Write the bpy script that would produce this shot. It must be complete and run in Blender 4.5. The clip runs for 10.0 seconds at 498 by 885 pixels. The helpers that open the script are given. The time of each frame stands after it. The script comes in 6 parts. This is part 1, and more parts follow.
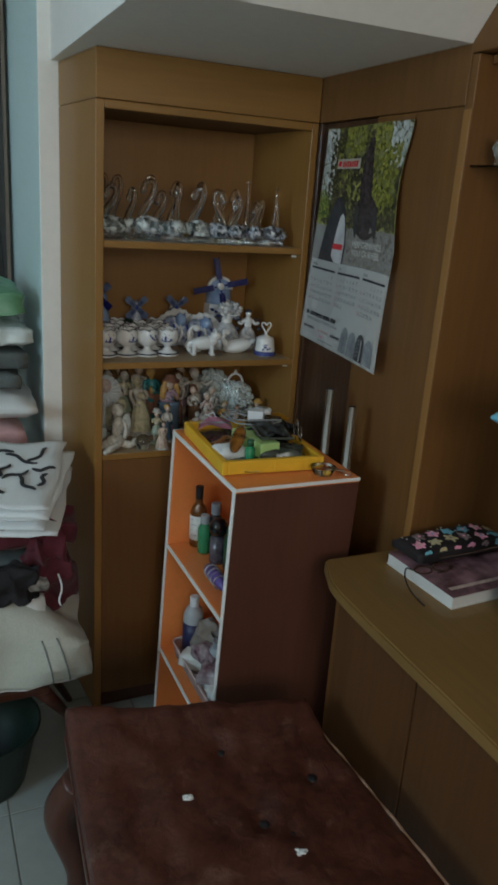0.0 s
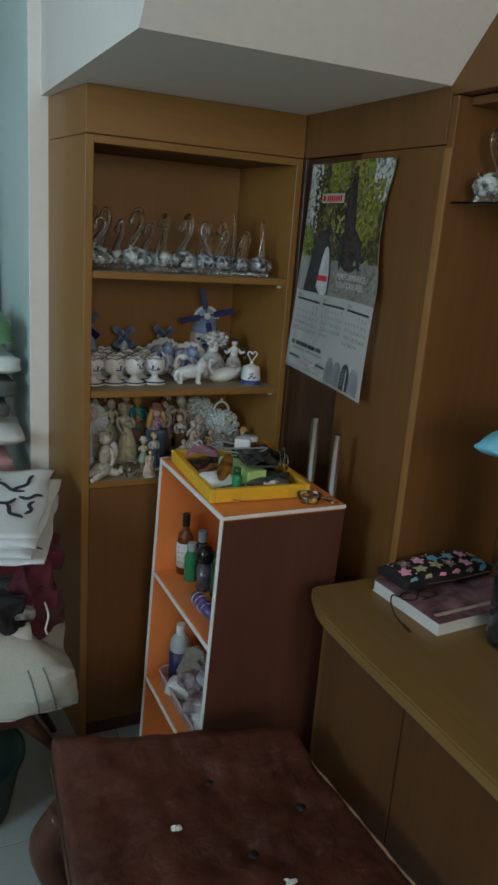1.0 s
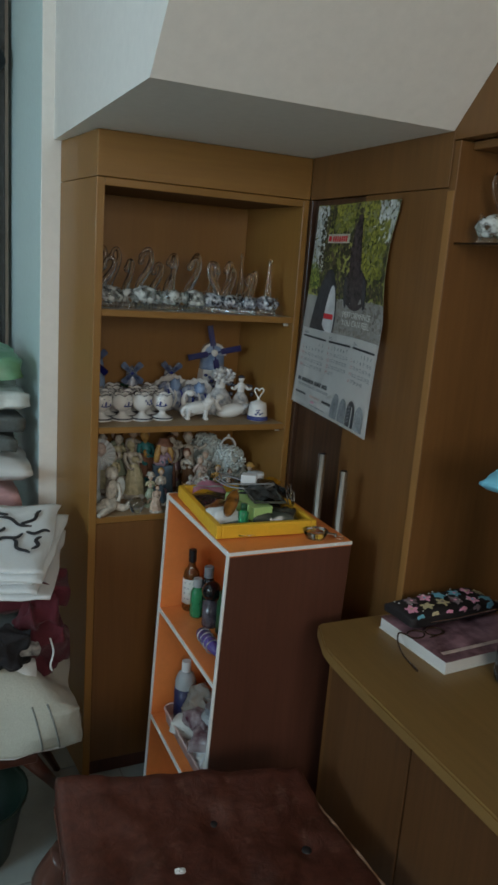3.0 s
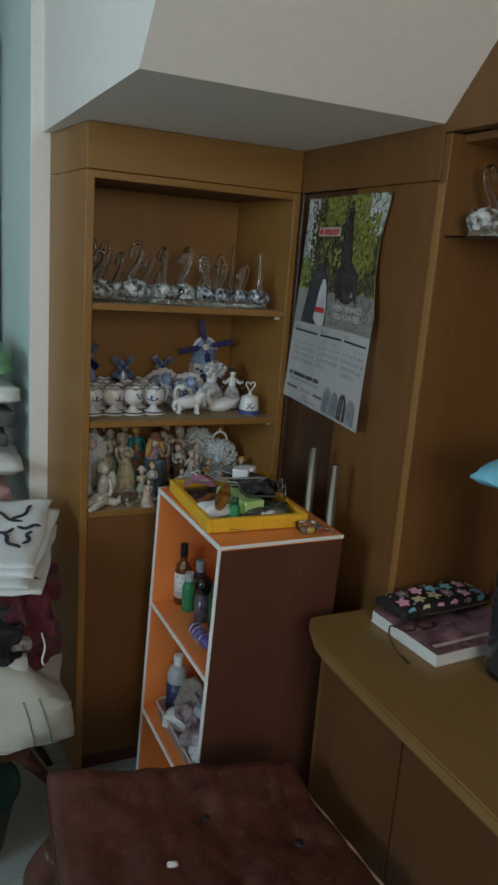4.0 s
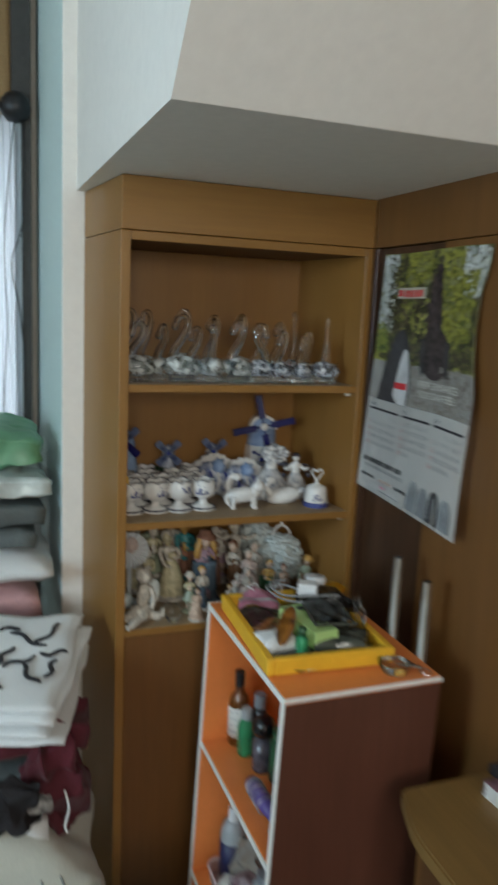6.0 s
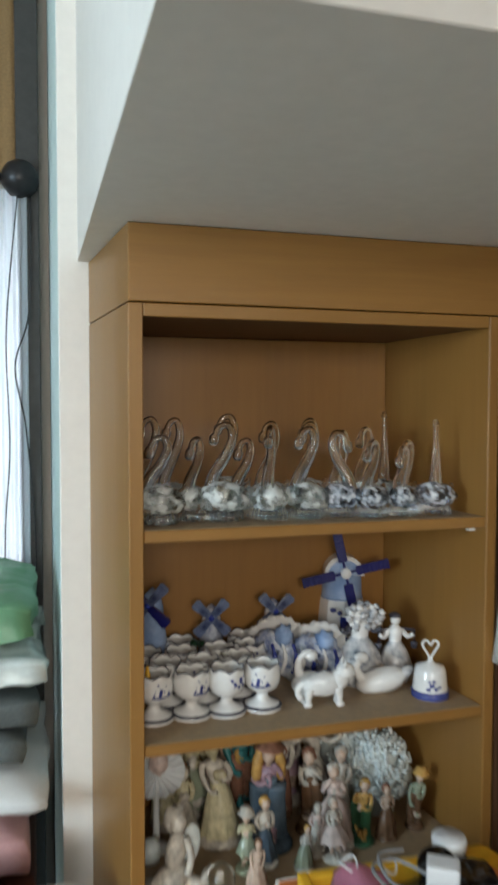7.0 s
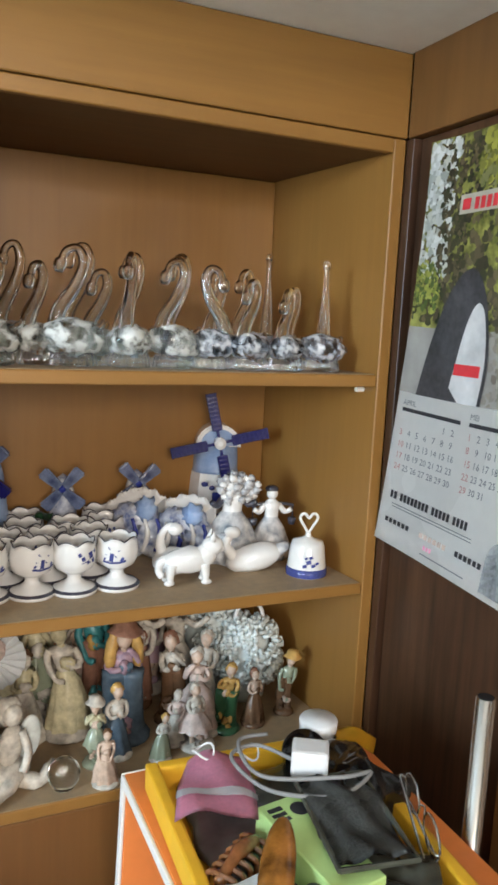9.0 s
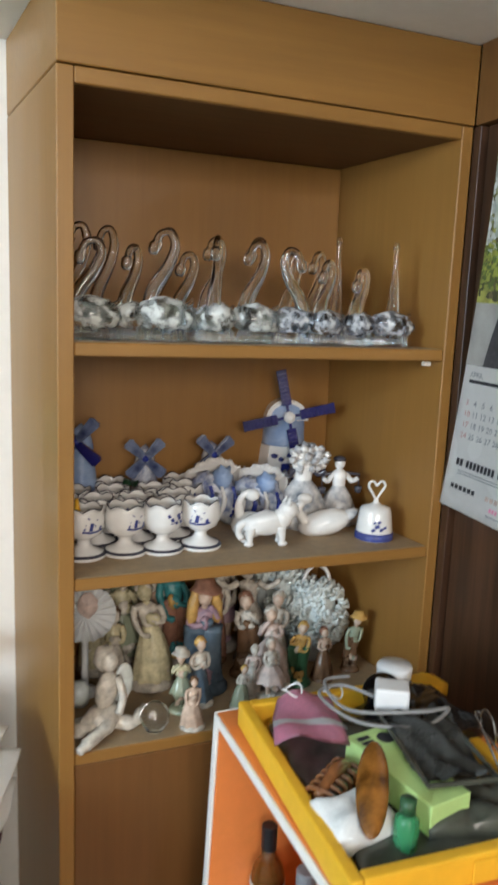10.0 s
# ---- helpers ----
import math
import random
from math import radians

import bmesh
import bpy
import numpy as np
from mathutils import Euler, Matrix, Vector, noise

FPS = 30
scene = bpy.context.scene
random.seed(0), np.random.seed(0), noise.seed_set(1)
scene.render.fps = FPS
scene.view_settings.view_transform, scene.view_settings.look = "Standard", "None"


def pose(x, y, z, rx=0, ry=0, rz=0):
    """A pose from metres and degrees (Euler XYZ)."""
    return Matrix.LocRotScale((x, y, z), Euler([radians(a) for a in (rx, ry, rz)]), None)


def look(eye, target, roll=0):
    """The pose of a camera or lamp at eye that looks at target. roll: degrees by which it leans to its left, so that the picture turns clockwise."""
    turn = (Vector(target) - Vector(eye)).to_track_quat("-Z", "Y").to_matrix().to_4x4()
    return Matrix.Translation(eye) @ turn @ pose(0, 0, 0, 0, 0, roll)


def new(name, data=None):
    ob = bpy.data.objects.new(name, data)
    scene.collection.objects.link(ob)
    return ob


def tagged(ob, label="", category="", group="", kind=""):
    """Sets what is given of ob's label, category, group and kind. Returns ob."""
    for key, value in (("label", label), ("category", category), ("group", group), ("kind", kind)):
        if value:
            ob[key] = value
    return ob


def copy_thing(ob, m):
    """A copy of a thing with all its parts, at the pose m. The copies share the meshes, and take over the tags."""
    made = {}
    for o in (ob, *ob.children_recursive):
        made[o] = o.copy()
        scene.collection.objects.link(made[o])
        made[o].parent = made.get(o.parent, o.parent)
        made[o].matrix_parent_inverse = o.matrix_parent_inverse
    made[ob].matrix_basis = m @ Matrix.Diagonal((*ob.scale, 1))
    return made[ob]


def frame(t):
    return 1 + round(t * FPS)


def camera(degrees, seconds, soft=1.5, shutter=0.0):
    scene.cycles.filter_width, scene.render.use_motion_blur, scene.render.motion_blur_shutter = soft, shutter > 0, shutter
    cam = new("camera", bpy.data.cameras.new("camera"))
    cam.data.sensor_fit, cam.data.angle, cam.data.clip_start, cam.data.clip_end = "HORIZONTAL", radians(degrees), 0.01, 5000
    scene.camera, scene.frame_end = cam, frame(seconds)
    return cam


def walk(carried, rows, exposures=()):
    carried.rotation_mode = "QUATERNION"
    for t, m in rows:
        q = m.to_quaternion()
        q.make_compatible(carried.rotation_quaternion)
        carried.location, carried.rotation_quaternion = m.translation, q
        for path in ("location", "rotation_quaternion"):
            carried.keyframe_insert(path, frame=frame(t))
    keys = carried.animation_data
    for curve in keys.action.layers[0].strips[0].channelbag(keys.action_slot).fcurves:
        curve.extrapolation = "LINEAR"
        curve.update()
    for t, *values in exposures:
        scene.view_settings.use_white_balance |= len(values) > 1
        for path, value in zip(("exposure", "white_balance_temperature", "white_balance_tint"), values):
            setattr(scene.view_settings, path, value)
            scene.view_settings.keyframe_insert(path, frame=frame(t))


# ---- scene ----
cam = camera(36.7, 10.0, soft=2.8, shutter=0.5)
EXPOSURE = [(0, -0.56, 6030, 6), (2, -0.49, 6050, 6), (4.5, -0.48, 6150, 8), (5.5, -0.20, 6150, 8), (6.2, 0.10, 6150, 8), (7.4, 0.70, 6350, 12), (8.2, 1.08, 6420, 14), (9.2, 1.20, 6420, 14), (9.7, 1.10, 6420, 14), (10, 0.92, 6420, 14)]
PATH = [
    (0, (0.045, 0.023, 1.508), (0.834, 1.754, 0.889), 4.0),
    (0.5, (0.048, 0.009, 1.528), (0.792, 1.773, 0.95), 3.9),
    (1, (0.028, 0.012, 1.518), (0.863, 1.744, 0.968), 4.3),
    (1.5, (0.035, 0.012, 1.514), (0.825, 1.757, 0.94), 3.5),
    (2, (0.017, -0.008, 1.526), (0.842, 1.756, 1.068), 4.2),
    (2.5, (0.021, 0.001, 1.525), (0.836, 1.768, 1.066), 4.3),
    (4, (0.028, 0.004, 1.522), (0.868, 1.756, 1.047), 4.3),
    (4.5, (0.024, 0.035, 1.522), (0.84, 1.794, 1.034), 4.4),
    (5, (0.017, 0.074, 1.526), (0.831, 1.843, 1.068), 4.7),
    (5.5, (0.048, 0.15, 1.556), (0.852, 1.935, 1.147), 4.3),
    (6, (0.162, 0.332, 1.556), (0.855, 2.175, 1.205), 2.6),
    (6.1, (0.196, 0.39, 1.568), (0.787, 2.27, 1.222), 2.2),
    (6.2, (0.2, 0.436, 1.562), (0.764, 2.329, 1.247), 2.8),
    (7.3, (0.363, 1.015, 1.559), (0.901, 2.94, 1.488), -0.6),
    (7.5, (0.357, 1.075, 1.552), (0.827, 3.017, 1.474), 1.1),
    (8, (0.42, 1.141, 1.505), (1.021, 3.037, 1.3), -0.6),
    (8.5, (0.447, 1.055, 1.467), (1.207, 2.883, 1.185), 0.6),
    (9, (0.428, 1.027, 1.451), (1.244, 2.825, 1.132), 2.7),
    (9.5, (0.368, 1.019, 1.449), (1.149, 2.834, 1.141), 4.4),
    (10, (0.333, 0.978, 1.431), (1.076, 2.803, 1.084), 2.3),
]
walk(cam, [(t, look(eye, target, roll)) for t, eye, target, roll in PATH], EXPOSURE)


# ---- light ----
world = bpy.data.worlds.new("world")
scene.world = world
world.use_nodes = True
wn = world.node_tree
sky = wn.nodes.new("ShaderNodeTexSky")
sky.sky_type, sky.sun_disc, sky.sun_elevation, sky.sun_rotation = "NISHITA", False, radians(50), radians(200)
wn.links.new(sky.outputs[0], wn.nodes["Background"].inputs[0])
wn.nodes["Background"].inputs[1].default_value = 0.08


def window_lamp(name, eye, target, w, h, power, colour):
    d = bpy.data.lights.new(name, "AREA")
    d.shape, d.size, d.size_y, d.energy, d.color = "RECTANGLE", w, h, power, colour
    ob = new(name, d)
    ob.matrix_world = look(eye, target)
    return ob


window_lamp("window_light_west", (-2.17, 0.35, 1.75), (1.0, 1.65, 1.3), 0.8, 1.0, 35, (0.64, 0.86, 1.0))
window_lamp("window_light_south", (-0.1, -2.17, 1.95), (0.2, 1.0, 1.3), 1.5, 0.95, 37, (1.0, 0.91, 0.78))
window_lamp("window_light_north", (0.2, 3.1, 1.3), (0.2, 2.0, 1.3), 0.3, 1.4, 9, (0.92, 0.97, 1.0))


# ---- materials ----
def node(nt, kind, **inputs):
    n = nt.nodes.new(kind)
    for k, v in inputs.items():
        n.inputs[k.replace("_", " ")].default_value = v
    return n


def surface(name, colour, rough=0.6, metal=0.0, scale=30.0, var=0.15, bump=0.05, trans=0.0, coat=0.0, stretch=(1, 1, 1), sheen=0.0, ior=1.45, big=3.0, alpha=1.0, second=None, patch=0.0):
    """A material with colour variation and relief at two scales, at real-world size."""
    m = bpy.data.materials.new(name)
    m.use_nodes = True
    nt = m.node_tree
    b = nt.nodes["Principled BSDF"]
    tc = node(nt, "ShaderNodeTexCoord")
    mp = node(nt, "ShaderNodeMapping", Scale=stretch)
    nt.links.new(tc.outputs["Object"], mp.inputs["Vector"])
    fine = node(nt, "ShaderNodeTexNoise", Scale=scale, Detail=6.0, Roughness=0.6)
    broad = node(nt, "ShaderNodeTexNoise", Scale=big, Detail=3.0, Roughness=0.5)
    for n in (fine, broad):
        nt.links.new(mp.outputs[0], n.inputs["Vector"])
    mix = node(nt, "ShaderNodeMath")
    mix.operation = "MULTIPLY_ADD"
    mix.inputs[1].default_value = 0.55
    nt.links.new(fine.outputs["Fac"], mix.inputs[0])
    half = node(nt, "ShaderNodeMath")
    half.operation, half.inputs[1].default_value = "MULTIPLY", 0.45
    nt.links.new(broad.outputs["Fac"], half.inputs[0])
    nt.links.new(half.outputs[0], mix.inputs[2])
    ramp = node(nt, "ShaderNodeValToRGB")
    low = [max(0.0, c * (1 - var)) for c in colour]
    high = list(second) if second else [min(1.0, c * (1 + var)) for c in colour]
    ramp.color_ramp.elements[0].position, ramp.color_ramp.elements[1].position = 0.33, 0.67
    ramp.color_ramp.elements[0].color, ramp.color_ramp.elements[1].color = (*low, 1), (*high, 1)
    nt.links.new(mix.outputs[0], ramp.inputs[0])
    nt.links.new(ramp.outputs[0], b.inputs["Base Color"])
    b.inputs["Metallic"].default_value, b.inputs["IOR"].default_value = metal, ior
    rr = node(nt, "ShaderNodeMapRange", To_Min=max(0.02, rough * 0.8), To_Max=min(1.0, rough * 1.2))
    nt.links.new(broad.outputs["Fac"], rr.inputs[0])
    nt.links.new(rr.outputs[0], b.inputs["Roughness"])
    b.inputs["Transmission Weight"].default_value, b.inputs["Coat Weight"].default_value = trans, coat
    b.inputs["Sheen Weight"].default_value, b.inputs["Alpha"].default_value = sheen, alpha
    if patch:          # milky patches in clear glass
        pr = node(nt, "ShaderNodeMapRange", From_Min=0.42, From_Max=0.6, To_Min=1.0, To_Max=1.0 - patch)
        nt.links.new(broad.outputs["Fac"], pr.inputs[0])
        nt.links.new(pr.outputs[0], b.inputs["Transmission Weight"])
    if bump:
        bp = node(nt, "ShaderNodeBump", Strength=bump, Distance=0.004)
        nt.links.new(fine.outputs["Fac"], bp.inputs["Height"])
        nt.links.new(bp.outputs[0], b.inputs["Normal"])
    return m


def wood(name, colour, rough=0.4, grain="z", var=0.22, coat=0.1, dark=None, scale=9.0):
    """Veneer: noise drawn out along the grain."""
    k = {"x": (0.06, 1, 1), "y": (1, 0.06, 1), "z": (1, 1, 0.06)}[grain]
    return surface(name, colour, rough, scale=scale * 9, var=var, bump=0.04, coat=coat, stretch=k, big=scale, second=dark)



def worn_leather(name):
    """Old glossy hide: fine grain, creases, and dull pale scuffs where the colour has rubbed off."""
    m = surface(name, (0.060, 0.017, 0.011), 0.34, scale=60, var=0.35, bump=0.0, second=(0.105, 0.033, 0.021), big=8)
    nt = m.node_tree
    b = nt.nodes["Principled BSDF"]
    tc = node(nt, "ShaderNodeTexCoord")
    scuff = node(nt, "ShaderNodeTexNoise", Scale=11.0, Detail=9.0, Roughness=0.72, Distortion=0.6)
    crease = node(nt, "ShaderNodeTexNoise", Scale=24.0, Detail=5.0, Roughness=0.6, Distortion=1.6)
    grain = node(nt, "ShaderNodeTexNoise", Scale=170.0, Detail=4.0)
    for n in (scuff, crease, grain):
        nt.links.new(tc.outputs["Object"], n.inputs["Vector"])
    mask = node(nt, "ShaderNodeMapRange", From_Min=0.58, From_Max=0.72, To_Min=0.0, To_Max=0.75)
    nt.links.new(scuff.outputs["Fac"], mask.inputs[0])
    mix = node(nt, "ShaderNodeMix")
    mix.data_type = "RGBA"
    mix.inputs[7].default_value = (0.20, 0.11, 0.078, 1)
    nt.links.new(mask.outputs[0], mix.inputs[0])
    nt.links.new(b.inputs["Base Color"].links[0].from_socket, mix.inputs[6])
    nt.links.new(mix.outputs[2], b.inputs["Base Color"])
    deep = node(nt, "ShaderNodeBump", Strength=0.4, Distance=0.006)
    nt.links.new(crease.outputs["Fac"], deep.inputs["Height"])
    fine = node(nt, "ShaderNodeBump", Strength=0.25, Distance=0.0015)
    nt.links.new(grain.outputs["Fac"], fine.inputs["Height"])
    nt.links.new(deep.outputs[0], fine.inputs["Normal"])
    nt.links.new(fine.outputs[0], b.inputs["Normal"])
    return m


M = {
    "oak_z": wood("oak_veneer_upright", (0.285, 0.139, 0.033), grain="z", var=0.08),
    "oak_x": wood("oak_veneer_level", (0.285, 0.139, 0.033), grain="x", var=0.12),
    "dusty_oak": surface("dusty_oak_shelf", (0.34, 0.255, 0.165), 0.6, scale=70, var=0.2, bump=0.06, second=(0.42, 0.29, 0.16), big=10),
    "oak_door": wood("brown_door_veneer", (0.165, 0.072, 0.021), grain="z", var=0.14),
    "oak_edge": wood("oak_edge", (0.30, 0.145, 0.042), grain="z", var=0.1),
    "dark_door": wood("dark_stained_wood", (0.052, 0.024, 0.013), grain="z", var=0.5, dark=(0.105, 0.048, 0.023), rough=0.38),
    "panel_z": wood("brown_panel_upright", (0.165, 0.074, 0.021), grain="z", var=0.16),
    "desk_door": wood("reddish_door_veneer", (0.115, 0.050, 0.018), grain="z", var=0.2),
    # oak darkened by colour: the shade under the cabinet's top board
    "shaded_board": wood("oak_board_with_shade", (0.13, 0.058, 0.018), grain="x", var=0.14, rough=0.6, coat=0.0),
    "desk_y": wood("desk_wood", (0.22, 0.125, 0.038), grain="y", var=0.12, rough=0.45),
    "orange": surface("orange_laminate", (0.80, 0.25, 0.065), 0.4, scale=60, var=0.06, bump=0.02, coat=0.1),
    "maroon_lam": wood("maroon_brown_laminate", (0.100, 0.036, 0.021), grain="z", var=0.2, rough=0.45),
    "white_edge": surface("white_edge_band", (0.85, 0.83, 0.79), 0.4, scale=80, var=0.05, bump=0.02),
    "plaster": surface("painted_plaster", (0.83, 0.79, 0.73), 0.75, scale=45, var=0.04, bump=0.12, big=1.5),
    # plaster with the cool window daylight put into its pale green colour
    "plaster_cool": surface("daylight_tinted_plaster", (0.62, 0.76, 0.74), 0.75, scale=45, var=0.05, bump=0.12, big=1.5),
    "ceiling": surface("ceiling_paint", (0.75, 0.74, 0.71), 0.85, scale=40, var=0.04, bump=0.1, big=1.5),
    "tile": surface("floor_tile", (0.33, 0.36, 0.335), 0.22, scale=25, var=0.07, bump=0.02, big=2.0),
    "grout": surface("grout", (0.22, 0.22, 0.2), 0.9, scale=120, var=0.2, bump=0.2),
    "leather": worn_leather("worn_brown_leather"),
    "dark_wood": wood("carved_dark_wood", (0.07, 0.022, 0.012), grain="z", var=0.3, rough=0.35, coat=0.3),
    "piping": surface("pale_piping", (0.34, 0.2, 0.13), 0.6, scale=200, var=0.2, bump=0.2),
    "white_cloth": surface("white_cotton", (0.72, 0.74, 0.74), 0.9, scale=260, var=0.06, bump=0.3, sheen=0.2, big=9),
    "cream_cloth": surface("cream_canvas", (0.52, 0.53, 0.46), 0.9, scale=220, var=0.1, bump=0.4, sheen=0.2, big=8),
    "maroon_cloth": surface("maroon_cloth", (0.085, 0.010, 0.018), 0.9, scale=200, var=0.3, bump=0.4, sheen=0.1, big=10),
    "grey_cloth": surface("grey_cloth", (0.12, 0.14, 0.14), 0.9, scale=200, var=0.25, bump=0.4, big=12),
    "pink_cloth": surface("pink_cloth", (0.62, 0.36, 0.36), 0.9, scale=200, var=0.12, bump=0.4, sheen=0.2, big=9),
    "green_plastic": surface("green_plastic_bag", (0.14, 0.32, 0.18), 0.35, scale=18, var=0.2, bump=0.5, big=6),
    "clear_bag": surface("pale_plastic_bag", (0.6, 0.66, 0.64), 0.25, scale=16, var=0.3, bump=0.6, big=12),
    "bin": surface("dark_green_plastic", (0.014, 0.028, 0.02), 0.4, scale=60, var=0.2, bump=0.05),
    "black": surface("black_plastic", (0.015, 0.015, 0.017), 0.35, scale=80, var=0.2, bump=0.03),
    "paper": surface("calendar_paper", (0.91, 0.90, 0.87), 0.28, scale=60, var=0.03, bump=0.02),
}


# ---- mesh helpers ----
def part(name, bm, material, parent=None, label="", smooth=False):
    """Links a bmesh as one mesh object under a thing or a part."""
    me = bpy.data.meshes.new(name)
    bm.normal_update()
    bm.to_mesh(me)
    bm.free()
    for mm in material if isinstance(material, (list, tuple)) else [material]:
        me.materials.append(mm)
    if smooth:
        for p in me.polygons:
            p.use_smooth = True
    ob = new(name, me)
    if parent:
        ob.parent = parent
    if label:
        ob["label"] = label
    return ob


def thing(name, label, category, at=(0, 0, 0), turn=0.0, group="", kind=""):
    ob = new(name)
    ob.empty_display_size = 0.05
    ob.matrix_world = pose(*at, 0, 0, turn)
    return tagged(ob, label, category, group, kind)


def box(x0, x1, y0, y1, z0, z1, bevel=0.0015, bm=None, seg=1):
    own = bmesh.new()
    bmesh.ops.create_cube(own, size=1.0, matrix=Matrix.LocRotScale(((x0 + x1) / 2, (y0 + y1) / 2, (z0 + z1) / 2), None, (x1 - x0, y1 - y0, z1 - z0)))
    if bevel:
        bmesh.ops.bevel(own, geom=own.edges[:], offset=bevel, segments=seg, affect="EDGES", profile=0.6)
    return merge(bm, own)


def merge(bm, own, index=0):
    """Adds own to bm (or returns it alone), its faces taking the material index."""
    for f in own.faces:
        f.material_index = index if index else f.material_index
    if bm is None:
        return own
    me = bpy.data.meshes.new("tmp")
    own.to_mesh(me)
    own.free()
    bm.from_mesh(me)
    bpy.data.meshes.remove(me)
    return bm


def lathe(profile, n=24, bm=None, index=0, at=(0, 0, 0), wave=None):
    """Turns (radius, height) pairs about z. wave(angle, row) adds to the height."""
    own = bmesh.new()
    rings = []
    for k, (r, z) in enumerate(profile):
        if r < 1e-5:
            rings.append([own.verts.new((at[0], at[1], at[2] + z))])
        else:
            rings.append([own.verts.new((at[0] + r * math.cos(a), at[1] + r * math.sin(a), at[2] + z + (wave(a, k) if wave else 0))) for a in (2 * math.pi * i / n for i in range(n))])
    for a, b in zip(rings, rings[1:]):
        for i in range(n):
            j = (i + 1) % n
            q = [a[i % len(a)], a[j % len(a)], b[j % len(b)], b[i % len(b)]]
            q = list(dict.fromkeys(q))
            if len(q) > 2:
                own.faces.new(q)
    return merge(bm, own, index)


def ball(at, size, bm=None, index=0, seg=12, turn=None, lump=0.0, freq=6.0):
    """An ellipsoid, uneven by lump."""
    own = bmesh.new()
    bmesh.ops.create_uvsphere(own, u_segments=seg, v_segments=max(6, seg * 2 // 3), radius=1.0)
    for v in own.verts:
        d = 1 + lump * noise.noise(v.co * freq * 0.4 + Vector(at) * 37)
        v.co = Vector((v.co.x * size[0], v.co.y * size[1], v.co.z * size[2])) * d
    if turn:
        own.transform(Euler([radians(a) for a in turn]).to_matrix().to_4x4())
    own.transform(Matrix.Translation(at))
    return merge(bm, own, index)


def tube(points, radii, n=10, bm=None, index=0, closed_ends=True):
    """A round rod along points, with a radius at each (or one)."""
    own = bmesh.new()
    pts = [Vector(p) for p in points]
    rr = list(radii) if isinstance(radii, (list, tuple)) else [radii] * len(pts)
    up, rings = Vector((0.13, 0.31, 0.94)), []
    for i, p in enumerate(pts):
        t = (pts[min(i + 1, len(pts) - 1)] - pts[max(i - 1, 0)]).normalized()
        s = t.cross(up)
        s = (s if s.length > 0.05 else t.cross(Vector((1, 0, 0)))).normalized()
        up = s.cross(t).normalized()
        rings.append([own.verts.new(p + rr[i] * (s * math.cos(a) + up * math.sin(a))) for a in (2 * math.pi * k / n for k in range(n))])
    for a, b in zip(rings, rings[1:]):
        for k in range(n):
            own.faces.new((a[k], a[(k + 1) % n], b[(k + 1) % n], b[k]))
    if closed_ends:
        own.faces.new(rings[0][::-1])
        own.faces.new(rings[-1])
    return merge(bm, own, index)


def spline(points, n=6):
    """Catmull-Rom points through the given ones."""
    p = [Vector(points[0])] + [Vector(q) for q in points] + [Vector(points[-1])]
    out = []
    for i in range(1, len(p) - 2):
        for k in range(n):
            t = k / n
            out.append(0.5 * (2 * p[i] + (p[i + 1] - p[i - 1]) * t + (2 * p[i - 1] - 5 * p[i] + 4 * p[i + 1] - p[i + 2]) * t * t + (3 * p[i] - p[i - 1] - 3 * p[i + 1] + p[i + 2]) * t ** 3))
    return out + [p[-2]]


def soft_slab(x0, x1, y0, y1, z0, z1, puff=0.5, lump=0.012, n=14, seed=0.0, freq=7.0, droop=0.0, bm=None):
    """A cushion or folded cloth: a slab with rounded, uneven sides. droop: how far its rim hangs."""
    own = bmesh.new()
    bmesh.ops.create_cube(own, size=2.0)
    bmesh.ops.subdivide_edges(own, edges=own.edges[:], cuts=n, use_grid_fill=True)
    for v in own.verts:
        x, y, z = v.co
        e = max(abs(x), abs(y))
        z *= 1 - puff * e ** 4
        k = 1 - 0.08 * (1 - abs(z)) * 0 - 0.06 * abs(z) ** 3
        c = Vector(((x0 + x1) / 2 + x * k * (x1 - x0) / 2, (y0 + y1) / 2 + y * k * (y1 - y0) / 2, (z0 + z1) / 2 + z * (z1 - z0) / 2 - droop * e ** 6))
        q = c * freq + Vector((seed, seed * 2, seed * 3))
        v.co = c + lump * Vector((noise.noise(q), noise.noise(q + Vector((9, 0, 0))), 0.7 * noise.noise(q * 1.7 + Vector((0, 9, 0)))))
    return merge(bm, own)


def prism(profile, axis, a, b, bm=None):
    """A flat outline of two coordinates drawn out along an axis from a to b."""
    own = bmesh.new()
    def put(u, v, w):
        return {"x": (w, u, v), "y": (u, w, v), "z": (u, v, w)}[axis]
    lo = [own.verts.new(put(u, v, a)) for u, v in profile]
    hi = [own.verts.new(put(u, v, b)) for u, v in profile]
    own.faces.new(lo[::-1])
    own.faces.new(hi)
    for i in range(len(lo)):
        j = (i + 1) % len(lo)
        own.faces.new((lo[i], lo[j], hi[j], hi[i]))
    bmesh.ops.recalc_face_normals(own, faces=own.faces[:])
    return merge(bm, own)


def structure(name, bm, material, label, category):
    ob = part(name, bm, material)
    return tagged(ob, label, category, kind="structure")


# ---- the plan, in metres ----
WX = 1.057            # face of the panelled wall
FY = 1.934            # face of the display cabinet
BY = 2.251            # plaster wall behind it
SZ = 1.817            # underside of the stair box
ROOM = (-2.2, 1.40, -2.2, 3.0, 2.75)
RX0, RX1, RY0, RY1, RZ = ROOM

